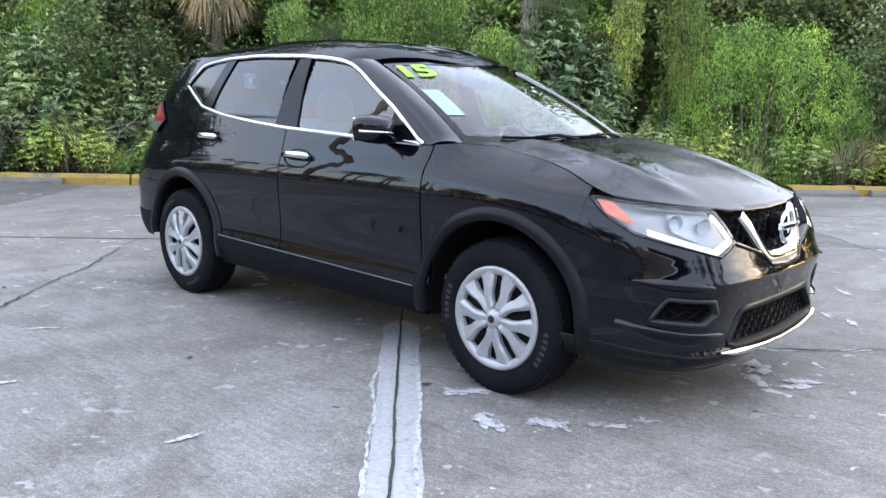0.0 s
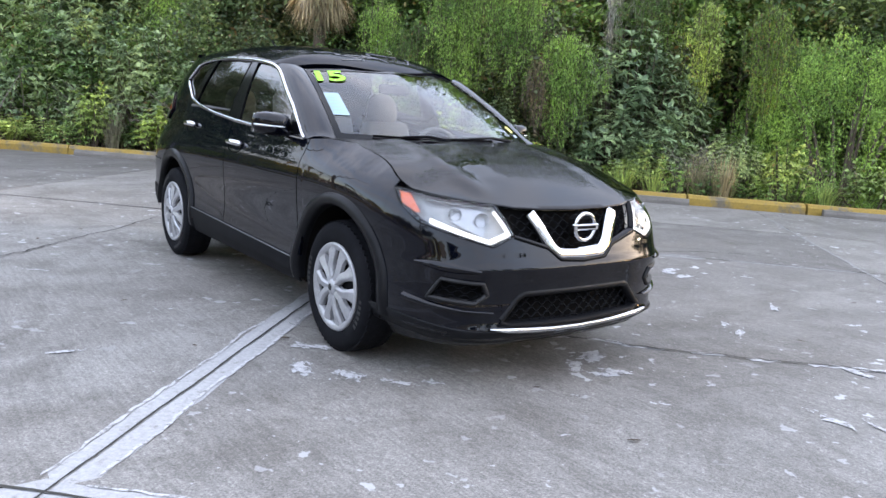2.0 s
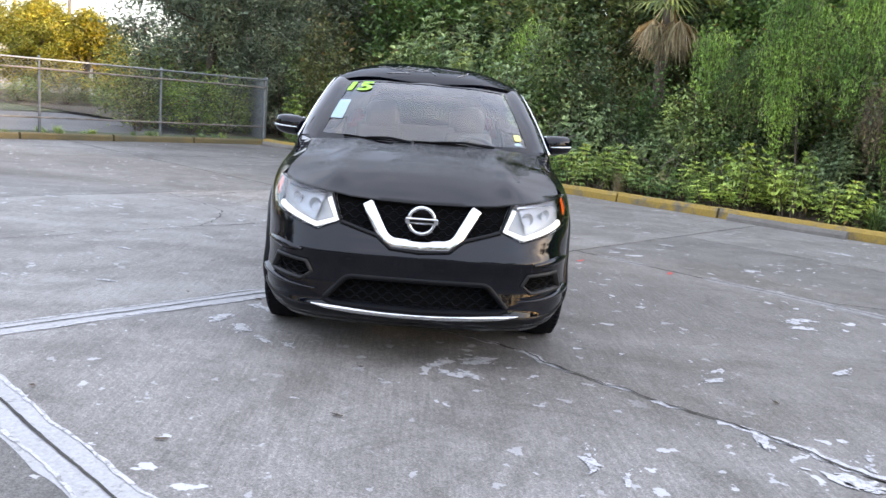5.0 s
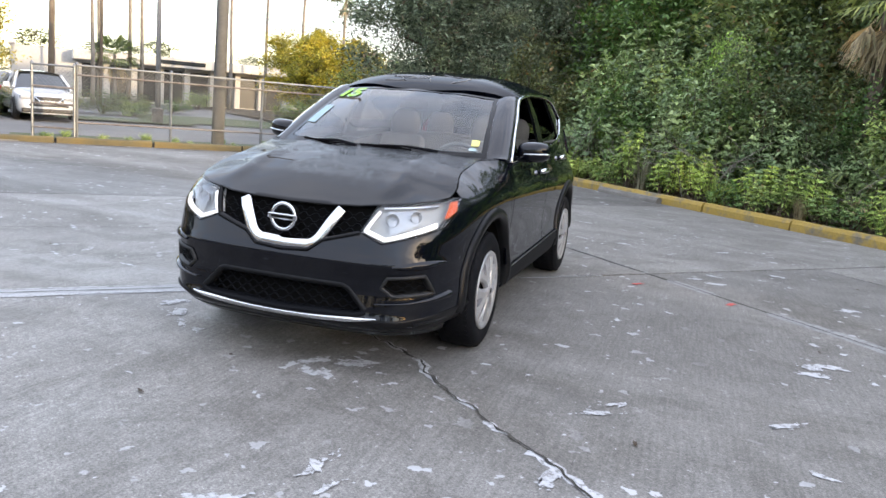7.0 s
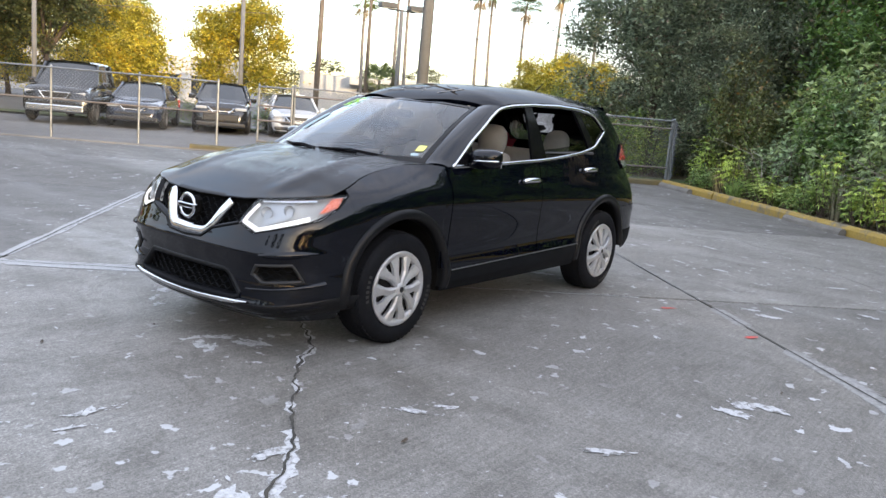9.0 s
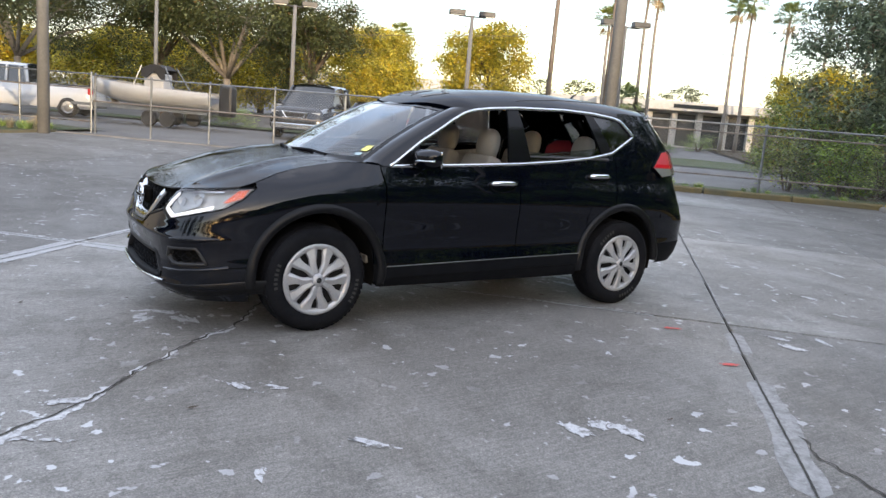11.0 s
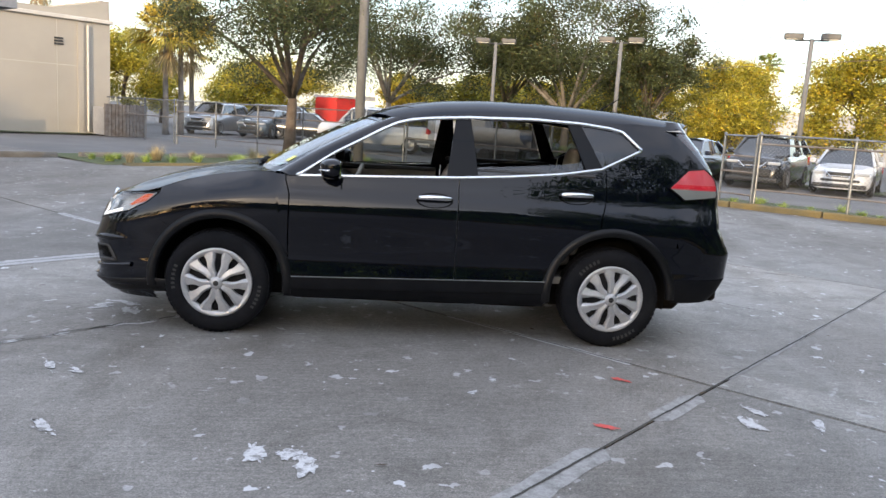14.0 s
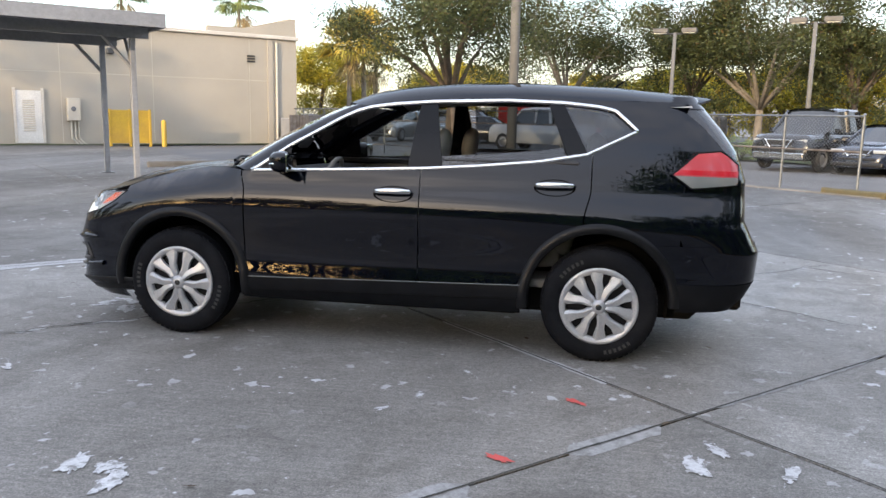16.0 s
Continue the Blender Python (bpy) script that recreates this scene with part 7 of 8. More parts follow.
# ---- door mirrors ----
for left in (True, False):
    sg = 1 if left else -1
    bm = bmesh.new()
    bmesh.ops.create_icosphere(bm, subdivisions=4, radius=1.0)
    for v in bm.verts:
        x, y, z = v.co
        y2 = math.copysign(abs(y) ** 0.62, y)
        z2 = math.copysign(abs(z) ** 0.62, z)
        v.co = (0.085 * (x if x > 0 else x * 0.75) * (1 - 0.15 * abs(y2)) - 0.035 * (y2 + 1) * 0.5, 0.108 * y2, 0.073 * z2 * (1 - 0.13 * (y2 + 1) * 0.5) + 0.008 * y2)
    mir = part("door_mirror", bm, M["paint"], car, "black door mirror with a chrome strip", True)
    mir.matrix_local = pose(0.625, sg * 0.935, 1.155) @ Matrix.Diagonal((1, sg, 1, 1))
    part("mirror_arm", box_bm(-0.03, 0.05, -0.15, -0.04, -0.068, -0.035, 0.012, 2), M["trim"], mir)
    strip = [(0.082 * math.sqrt(max(0.02, 1 - (y / 0.115) ** 2)) * (1 - 0.15 * abs(y / 0.108)) - 0.035 * (y / 0.108 + 1) * 0.5 + 0.004, y, -0.012 + 0.05 * y) for y in np.linspace(-0.06, 0.106, 14)]
    part("mirror_strip", tube_bm(strip, [0.004 + 0.004 * k / 13 for k in range(14)], 6), M["satin_chrome"], mir, "silver turn-signal strip", True)
    gb = box_bm(-0.075, -0.066, -0.09, 0.088, -0.055, 0.055, 0.004, 1)
    part("mirror_glass", gb, material("mirror_glass_%d" % (1 if left else 0), (0.8, 0.8, 0.8), 0.02, 1.0), mir, "mirror glass")

# ---- wipers, stickers and painted year on the windscreen ----
for a, b, c in (((-0.12, 0.03), (-0.52, 0.05), (-0.62, 0.065)), ((0.62, 0.03), (0.10, 0.06), (0.02, 0.07))):
    pts = [ws_pt(a[0], a[1], 0.03), ws_pt((a[0] + b[0]) / 2, (a[1] + b[1]) / 2, 0.045), ws_pt(b[0], b[1], 0.03)]
    wp = part("wiper", tube_bm(pts, [0.012, 0.009, 0.006], 6), M["trim"], car, "black wiper arm and blade")
    part("wiper_blade", tube_bm([ws_pt(b[0] + 0.28, b[1] - 0.005, 0.016), ws_pt(b[0], b[1], 0.022), ws_pt(c[0] - 0.12, c[1], 0.014)], 0.008, 6), M["seal"], wp)


def on_glass(name, f0, f1, b0, b1, mat, out, parent=car, label=""):
    return skin(name, [[ws_pt(f0 + (f1 - f0) * i / 6, b0 + (b1 - b0) * j / 6, out) for j in range(7)] for i in range(7)], mat, parent, label, 0.0)


stick = on_glass("window_sticker", -0.955, -0.83, 0.30, 0.60, M["paper"], 0.005, label="pale paper sticker with rows of print")
for k in range(6):
    on_glass("print_bar", -0.945, -0.845 if k % 2 else -0.88, 0.33 + k * 0.042, 0.342 + k * 0.042, M["print"], 0.007, stick)
on_glass("window_tag", 0.86, 0.925, 0.17, 0.25, M["yellow_tag"], 0.005, label="small yellow tag in the windscreen corner")
on_glass("window_decal", 0.85, 0.91, 0.105, 0.14, M["paper"], 0.005, label="small round white decal")


def year_text(body, f0, f1, b0, b1, mat, out, label=""):
    """Big painted numerals laid on the windscreen."""
    cu = bpy.data.curves.new("numerals", "FONT")
    cu.body = body
    cu.resolution_u = 4
    cu.offset = 0.03
    cu.space_character = 0.92
    tmp = new("numerals_tmp", cu)
    me = bpy.data.meshes.new_from_object(tmp.evaluated_get(bpy.context.evaluated_depsgraph_get()))
    bpy.data.objects.remove(tmp)
    bm = bmesh.new()
    bm.from_mesh(me)
    xs = [v.co.x for v in bm.verts]
    ys = [v.co.y for v in bm.verts]
    x0, x1, y0, y1 = min(xs), max(xs), min(ys), max(ys)
    for v in bm.verts:
        a, b = (v.co.x - x0) / (x1 - x0), (v.co.y - y0) / (y1 - y0)
        v.co = ws_pt(f0 + (f1 - f0) * a + 0.02 * b, b0 + (b1 - b0) * b, out)
    ob = part("painted_numerals", bm, mat, car, label)
    bpy.data.meshes.remove(me)
    return ob


year_text("15", -0.95, -0.67, 0.775, 0.955, M["neon"], 0.008, "neon green number fifteen on the glass")
# ---- beyond the fence ----
M["stucco"] = mottled("cream_stucco_wall", (0.44, 0.40, 0.335), (0.39, 0.355, 0.295), 0.35, 0.85, fine=70, bumps=0.05, dist=0.01)
M["stucco_white"] = mottled("white_painted_wall", (0.58, 0.565, 0.535), (0.50, 0.485, 0.455), 0.3, 0.8, fine=9, bumps=0.2, dist=0.01)
M["cap"] = mottled("pale_roof_cap", (0.66, 0.62, 0.55), (0.55, 0.51, 0.45), 1.0, 0.7)
M["door_white"] = mottled("white_metal_door", (0.72, 0.71, 0.68), (0.62, 0.61, 0.58), 1.5, 0.5)
M["steel_box"] = mottled("grey_beige_steel_box", (0.60, 0.55, 0.46), (0.52, 0.48, 0.40), 2.0, 0.5)
M["yellow_steel"] = mottled("yellow_painted_steel", (0.56, 0.36, 0.03), (0.44, 0.28, 0.04), 1.5, 0.55)
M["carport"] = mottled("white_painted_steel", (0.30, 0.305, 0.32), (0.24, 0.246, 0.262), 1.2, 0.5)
# steel colour darkened to deepen the shade under the carport roof
M["carport_under"] = mottled("shade_darkened_roof_steel", (0.13, 0.135, 0.15), (0.09, 0.095, 0.105), 1.5, 0.5)
M["void"] = material("dark_opening", (0.02, 0.022, 0.025), 0.4)
M["window_far"] = material("dark_far_window", (0.03, 0.035, 0.04), 0.08)
M["red_panel"] = mottled("red_painted_panel", (0.60, 0.035, 0.025), (0.50, 0.03, 0.02), 0.8, 0.5)
M["rubber"] = material("parked_tyre_rubber", (0.02, 0.02, 0.02), 0.8)
M["rim"] = material("parked_wheel_alloy", (0.22, 0.225, 0.23), 0.35, 0.6)
M["car_glass"] = material("parked_car_glass", (0.012, 0.015, 0.018), 0.05, Specular_IOR_Level=0.9)
M["car_lamp"] = material("parked_car_lamp", (0.36, 0.38, 0.40), 0.15)
M["car_tail"] = material("parked_tail_lamp", (0.45, 0.02, 0.02), 0.2)
M["car_grille"] = material("parked_car_grille", (0.015, 0.015, 0.016), 0.4)
M["canvas"] = mottled("black_canvas", (0.012, 0.012, 0.013), (0.02, 0.02, 0.022), 3.0, 0.9)
M["gelcoat"] = mottled("white_boat_gelcoat", (0.46, 0.465, 0.475), (0.38, 0.39, 0.405), 1.0, 0.3)


def building(name, u0, u1, v0, v1, h, mat, label, parapet=0.25):
    """A box of four walls with thickness, a roof and a projecting cap, in the lot's axes."""
    t = thing(name, lotpose(u0, v0), label, "building")
    a, b = u1 - u0, v1 - v0
    for x0, x1, y0, y1 in ((0, a, 0, 0.25), (0, a, b - 0.25, b), (0, 0.25, 0.25, b - 0.25), (a - 0.25, a, 0.25, b - 0.25)):
        part("wall", box_bm(x0, x1, y0, y1, -0.1, h), mat, t)
    part("roof", box_bm(0.25, a - 0.25, 0.25, b - 0.25, h - 0.4, h - 0.25), M["cap"], t)
    part("roof_cap", box_bm(-0.10, a + 0.10, b - 0.30, b + 0.12, h, h + 0.16, 0.02), M["cap"], t)
    part("roof_cap", box_bm(-0.10, a + 0.10, -0.12, 0.3, h, h + 0.16, 0.02), M["cap"], t)
    part("roof_cap", box_bm(-0.12, 0.3, 0.3, b - 0.3, h, h + 0.16, 0.02), M["cap"], t)
    return t


# cream building: its long wall faces the car park
bld = building("building", -13.2, 24.0, -46.0, -30.4, 4.75, M["stucco"], "cream stucco building with a blank side wall")
BY = 15.6
part("pilaster", box_bm(1.2, 1.45, BY, BY + 0.06, 0, 4.7), M["stucco"], bld)
part("parapet", box_bm(0.0, 4.2, BY - 0.25, BY, 4.9, 5.15), M["stucco"], bld)
part("parapet", box_bm(0.0, 0.3, BY - 8.25, BY - 0.25, 4.9, 5.75), M["stucco"], bld)
bm = bmesh.new()
vs = [bm.verts.new(p) for p in ((0, BY - 0.3, 4.9), (3.6, BY - 0.3, 4.9), (0.0, BY - 0.3, 5.75), (0, BY - 0.05, 4.9), (3.6, BY - 0.05, 4.9), (0.0, BY - 0.05, 5.75))]
for f in ((0, 1, 2), (5, 4, 3), (0, 2, 5, 3), (1, 4, 5, 2), (0, 3, 4, 1)):
    bm.faces.new([vs[k] for k in f])
part("parapet", bm, M["stucco"], bld)
for k in range(3):
    part("vent_slat", box_bm(2.05, 2.42, BY, BY + 0.04, 3.66 + k * 0.12, 3.73 + k * 0.12), M["void"], bld)
for x in (2.3, 6.6, 10.2, 14.6):
    part("wall_joint", box_bm(x, x + 0.02, BY + 0.002, BY + 0.008, 0.1, 4.7), M["steel_box"], bld)
part("wall_joint", box_bm(1.5, 30, BY + 0.002, BY + 0.008, 2.85, 2.87), M["steel_box"], bld)
dr = part("door", box_bm(10.95, 11.85, BY + 0.002, BY + 0.06, 0.05, 2.1, 0.01), M["door_white"], bld, "white metal door with a louvre panel")
part("door_frame", box_bm(10.85, 10.95, BY + 0.002, BY + 0.09, 0.05, 2.2), M["cap"], dr)
part("door_frame", box_bm(11.85, 11.95, BY + 0.002, BY + 0.09, 0.05, 2.2), M["cap"], dr)
for k in range(14):
    bm = box_bm(11.2, 11.62, -0.012, 0.012, -0.02, 0.02)
    bm.transform(Matrix.Translation((0, BY + 0.07, 0.55 + k * 0.09)) @ pose(0, 0, 0, 35))
    part("louvre_slat", bm, M["steel_box"], dr)
eb = part("meter_box", box_bm(9.55, 10.05, BY + 0.002, BY + 0.26, 0.95, 1.85, 0.02), M["steel_box"], bld, "grey electricity box with conduits")
part("meter_dial", lathe_bm([(0.001, 0.30), (0.08, 0.29), (0.10, 0.26)], 16, "y"), M["carport_under"], eb).matrix_local = pose(9.82, BY, 1.42)
for k in range(3):
    part("conduit", tube_bm([(9.62 + k * 0.14, BY + 0.1, 0.97), (9.62 + k * 0.14, BY + 0.1, 0.25), (9.4 + k * 0.14, BY + 0.2, 0.0)], 0.035, 8), M["steel_box"], eb)
part("wall_lamp", box_bm(8.2, 8.45, BY + 0.05, BY + 0.35, 3.65, 3.9, 0.03), M["lamp_head"], bld, "small wall lamp under the eave")
part("downpipe", tube_bm([(1.02, BY + 0.08, 4.6), (1.02, BY + 0.08, 0.1)], 0.05, 8), M["cap"], bld)

screen = thing("yellow_screen", lotpose(-5.9, -28.4), "yellow steel screen panel standing by the wall", "screen panel")
part("panel", box_bm(0.08, 1.52, 0, 0.06, 0.12, 1.42, 0.01), M["yellow_steel"], screen)
for x in (0.0, 0.78, 1.52):
    part("post", box_bm(x, x + 0.09, -0.02, 0.09, -0.02, 1.45, 0.01), M["yellow_steel"], screen)
bol = thing("bollard", lotpose(-6.35, -28.2), "short yellow steel bollard on asphalt", "bollard")
part("post", lathe_bm([(0.10, -0.02), (0.10, 0.98), (0.06, 1.05), (0.001, 1.07)], 14), M["yellow_steel"], bol, "", True)
enc = thing("bin_enclosure", lotpose(-13.9, -28.6), "dark slatted bin enclosure beside the building", "enclosure")
for k in range(12):
    part("slat", box_bm(k * 0.16, k * 0.16 + 0.14, 0, 0.04, -0.02, 1.35), M["rust_galv"], enc)
part("rail", box_bm(0, 1.9, -0.05, 0.0, 1.1, 1.2), M["rust_galv"], enc)
part("bin", box_bm(0.2, 1.7, -1.4, -0.2, 0.0, 1.2, 0.03), M["carport"], enc)

# carport
cpt = thing("carport", lotpose(-1.3, -15.2), "white steel carport with knee braces and flat roof", "carport")
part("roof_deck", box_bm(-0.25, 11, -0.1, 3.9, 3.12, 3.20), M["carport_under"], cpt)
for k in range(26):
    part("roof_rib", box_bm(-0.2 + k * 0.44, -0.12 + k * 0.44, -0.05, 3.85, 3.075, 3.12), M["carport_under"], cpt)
part("fascia", box_bm(-0.3, 11, 3.9, 3.96, 3.02, 3.28), M["carport"], cpt)
part("fascia", box_bm(-0.3, 11, -0.16, -0.1, 3.02, 3.28), M["carport"], cpt)
part("fascia", box_bm(-0.31, -0.25, -0.1, 3.9, 3.02, 3.28), M["carport"], cpt)
for y in (0.45, 3.05):
    part("beam", box_bm(-0.2, 11, y - 0.05, y + 0.05, 2.86, 3.075), M["carport"], cpt)
    for x in (0.12, 5.6, 10.6):
        part("post", box_bm(x - 0.055, x + 0.055, y - 0.055, y + 0.055, -0.02, 2.86, 0.008), M["carport"], cpt)
        part("brace", tube_bm([(x, y, 2.25), (x + 0.55, y, 2.87)], 0.04, 4), M["carport"], cpt)
        part("base_plate", box_bm(x - 0.12, x + 0.12, y - 0.12, y + 0.12, -0.02, 0.02), M["galv"], cpt)
part("brace", tube_bm([(0.12, 3.05, 2.25), (0.12, 2.45, 3.0)], 0.04, 4), M["carport"], cpt)
for k in range(3):
    kerb("wheel_stop", -2.5 - k * 2.6, -16.2, -4.5 - k * 2.6, -16.2, M["kerb_plain"], "dark concrete wheel stop on the grass", 0.14, 0.18)

# long white building across the road
wb = building("building", -60.0, -54.0, -4.0, 30.0, 3.15, M["stucco_white"], "long low white building with dark bays")
for k in range(8):
    y = 4.2 + k * 1.75
    part("bay_opening", box_bm(6.0 - 0.02, 6.02, y, y + 1.25, 0.1, 2.35), M["void"], wb, "dark open bay")
    part("bay_pier", box_bm(6.0, 6.5, y + 1.30, y + 1.70, 0.0, 2.6, 0.03), M["stucco_white"], wb)
part("canopy", box_bm(6.0, 7.4, 3.6, 18.6, 2.55, 3.2, 0.05), M["stucco_white"], wb)
for k in range(4):
    part("window", box_bm(6.0, 6.03, 19.5 + k * 2.6, 21.4 + k * 2.6, 0.9, 2.2), M["window_far"], wb)
part("sign_bar", box_bm(7.4, 7.43, 9.0, 12.0, 2.75, 3.02), M["window_far"], wb)
hb = building("building", -66.0, -58.0, 32.0, 52.0, 3.4, M["stucco_white"], "pale low house behind bushes across the road")
for k in range(3):
    part("window", box_bm(8.0, 8.03, 3 + k * 5, 6 + k * 5, 0.9, 2.3), M["window_far"], hb)
rb = building("building", -34.7, -32.3, -38.8, -36.6, 2.6, M["red_panel"], "small red kiosk beyond parked cars")
part("sign_bar", box_bm(0.6, 2.4, 4.0, 4.04, 2.5, 2.8), M["stucco_white"], rb)
lb = building("building", -75.0, -68.0, -45.0, -10.0, 4.0, M["stucco_white"], "distant pale shop front")
for k in range(9):
    part("window", box_bm(7.0, 7.03, 2 + k * 3.6, 4.6 + k * 3.6, 0.6, 2.4), M["window_far"], lb)


# ---- lamp posts and poles ----
def lamp_post(u, v, h, turn):
    t = thing("street_lamp", lotpose(u, v, 0, turn), "grey car park lamp post with twin box heads", "street lamp", "twin-head lamp posts")
    part("pole", tube_bm([(0, 0, -0.05), (0, 0, h)], [0.10, 0.075], 10), M["pole"], t, "", True)
    part("crossbar", tube_bm([(0, -0.55, h - 0.05), (0, 0.55, h - 0.05)], 0.035, 6), M["lamp_head"], t)
    for s in (-1, 1):
        hd = part("lamp_head", box_bm(-0.19, 0.19, min(s * 0.28, s * 0.92), max(s * 0.28, s * 0.92), h - 0.02, h + 0.18, 0.03, 2), M["lamp_head"], t)
        part("diffuser", box_bm(-0.15, 0.15, min(s * 0.34, s * 0.86), max(s * 0.34, s * 0.86), h - 0.035, h - 0.02), M["lamp_lens"], hd)
    part("foot", lathe_bm([(0.2, -0.05), (0.2, 0.5), (0.12, 0.55)], 12), M["kerb_plain"], t)
    return t


lamp_post(-25.6, -4.7, 5.15, 20)
lamp_post(-24.9, 1.25, 5.0, 20)
lamp_post(-25.9, -12.3, 5.2, 25)
lamp_post(-25.4, -18.4, 5.2, 30)


def pole_thing(u, v, h, r, mat, lean=(0, 0), label="", category="utility pole", arms=False):
    t = thing("utility_pole", lotpose(u, v), label, category, "poles")
    part("shaft", tube_bm([(0, 0, -0.1), (lean[0] * 0.5, lean[1] * 0.5, h * 0.5), (lean[0], lean[1], h)], [r * 1.15, r, r * 0.8], 10), mat, t, "", True)
    if arms:
        part("crossarm", box_bm(lean[0] - 0.08, lean[0] + 0.08, lean[1] - 1.1, lean[1] + 1.1, h - 0.6, h - 0.45), M["pole_dark"], t)
        for k in (-1.0, -0.4, 0.4, 1.0):
            part("insulator", lathe_bm([(0.001, h - 0.25), (0.05, h - 0.28), (0.05, h - 0.45)], 8), M["pole"], t).matrix_local = pose(lean[0], lean[1] + k, 0)
    return t


pole_thing(-12.2, -13.4, 11.0, 0.135, M["pole"], (0.0, 0.0), "tall pale concrete pole on the verge")
pole_thing(-13.75, 1.15, 12.0, 0.13, M["pole"], (0.0, 0.1), "tall grey concrete utility pole beside the road")
pole_thing(-32.1, -2.05, 8.2, 0.12, M["pole_dark"], (0.0, 0.1), "leaning dark wooden utility pole", arms=True)
pole_thing(-40.0, 0.4, 11.5, 0.075, M["pole_dark"], (0.1, 0.1), "thin dark utility pole far off")
pole_thing(-45.0, -30.0, 9.0, 0.12, M["pole"], (0, 0), "thin grey pole far off")
for k, (z0, z1) in enumerate(((7.7, 9.6), (7.9, 9.9), (6.4, 6.9), (5.2, 5.6))):
    a, b, c = lot(-32, -1.8 + k * 0.3, z0), lot(-36, -60, z1), lot(-34, -30, (z0 + z1) / 2 - 0.9)
    tagged(part("overhead_wire", tube_bm([a, (a + c) / 2 - Vector((0, 0, 0.3)), c, (c + b) / 2 - Vector((0, 0, 0.3)), b], 0.014, 4), M["pole_dark"]), "thin sagging overhead wire between poles", "wire", "overhead wires")
    d, e = lot(-40, 45, z1), lot(-35, 20, (z0 + z1) / 2 - 0.7)
    tagged(part("overhead_wire", tube_bm([a, (a + e) / 2 - Vector((0, 0, 0.25)), e, d], 0.014, 4), M["pole_dark"]), "thin sagging overhead wire between poles", "wire", "overhead wires")

# ---- far trees ----
fr = np.random.default_rng(33)


def oak(u, v, h, spread, bare, count, size, mats, label, r0=0.28, trunk_h=0.28):
    """A spreading tree whose thick limbs show below an open crown."""
    t = thing("oak_tree", lotpose(u, v, 0, fr.uniform(0, 360)), label, "tree", "oak trees")
    bm = bmesh.new()
    fork = Vector((0.1, 0.05, h * trunk_h))
    tube_bm([(0, 0, -0.1), (0.05, 0, h * trunk_h * 0.5), fork], [r0 * 1.3, r0, r0 * 0.85], 10, bm)
    cl = []
    n = 9
    for k in range(n):
        a = 2 * math.pi * k / n + fr.uniform(-0.3, 0.3)
        el = fr.uniform(0.35, 1.1)
        L = spread * fr.uniform(0.75, 1.05)
        e = fork + Vector((math.cos(a) * L * math.cos(el) * 1.1, math.sin(a) * L * math.cos(el) * 1.1, (h - fork.z) * 0.85 * math.sin(el)))
        m1 = fork.lerp(e, 0.45) + Vector((fr.normal(0, 0.2), fr.normal(0, 0.2), 0.3))
        tube_bm([fork, fork.lerp(m1, 0.5), m1, m1.lerp(e, 0.5) + Vector((0, 0, 0.1)), e], [r0 * 0.6, r0 * 0.48, r0 * 0.36, r0 * 0.2, r0 * 0.07], 7, bm)
        cl.append((*e, 1.0))
        for j in range(5):
            q = m1.lerp(e, fr.uniform(0, 0.9))
            f = q + Vector((fr.normal(0, 0.3), fr.normal(0, 0.3), fr.uniform(-0.05, 0.4))) * spread * 0.6
            tube_bm([q, q.lerp(f, 0.5) + Vector((0, 0, 0.12)), f], [r0 * 0.2, r0 * 0.12, r0 * 0.04], 5, bm)
            cl.append((*f, 1.0))
            cl.append((*(f + Vector((fr.normal(0, 0.5), fr.normal(0, 0.5), fr.normal(0.1, 0.3)))), 0.8))
    part("trunk", bm, mats[1], t, "", True)
    for k in range(44):
        a, f = fr.uniform(0, 6.283), fr.uniform(0.0, 1.0)
        z = bare + (h - bare) * f
        r = spread * math.sqrt(max(0.03, 1 - (1.7 * f - 0.75) ** 2)) * math.sqrt(fr.uniform(0.3, 1.05))
        cl.append((r * math.cos(a), r * math.sin(a), z, fr.uniform(0.6, 1.1)))
    s = spread * 0.115
    leaves("crown", fr, cl, (s, s, s * 0.8), count, size, mats[0], t, aspect=0.5)
    return t


oak(-12.7, -17.3, 8.4, 3.7, 2.6, 62000, 0.10, (M["leaf_olive"], M["bark"]), "spreading live oak with dark forked limbs", 0.18, 0.23)
oak(-27.2, -26.9, 9.6, 4.6, 2.8, 52000, 0.13, (M["leaf_olive"], M["bark_pale"]), "pale-trunked oak behind the fence", 0.18, 0.24)
oak(-32.7, -18.8, 10.4, 5.4, 3.0, 60000, 0.14, (M["leaf_olive"], M["bark_pale"]), "pale-trunked oak with an open crown", 0.2, 0.2)
oak(-33.3, -14.3, 7.8, 2.5, 1.6, 24000, 0.15, (M["leaf_olive"], M["bark"]), "dark olive tree behind the parking row", 0.16, 0.3)
oak(-31.0, -21.6, 8.6, 3.2, 2.0, 26000, 0.15, (M["leaf_olive"], M["bark"]), "dark leafy oak behind the boat", 0.16, 0.3)


def gold_tree(u, v, h, s, count, label="yellow-green tree coloured with golden sunlight", mat="leaf_sun_gold"):
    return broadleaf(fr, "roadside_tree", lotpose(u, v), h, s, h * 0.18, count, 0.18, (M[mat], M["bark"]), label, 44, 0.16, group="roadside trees")


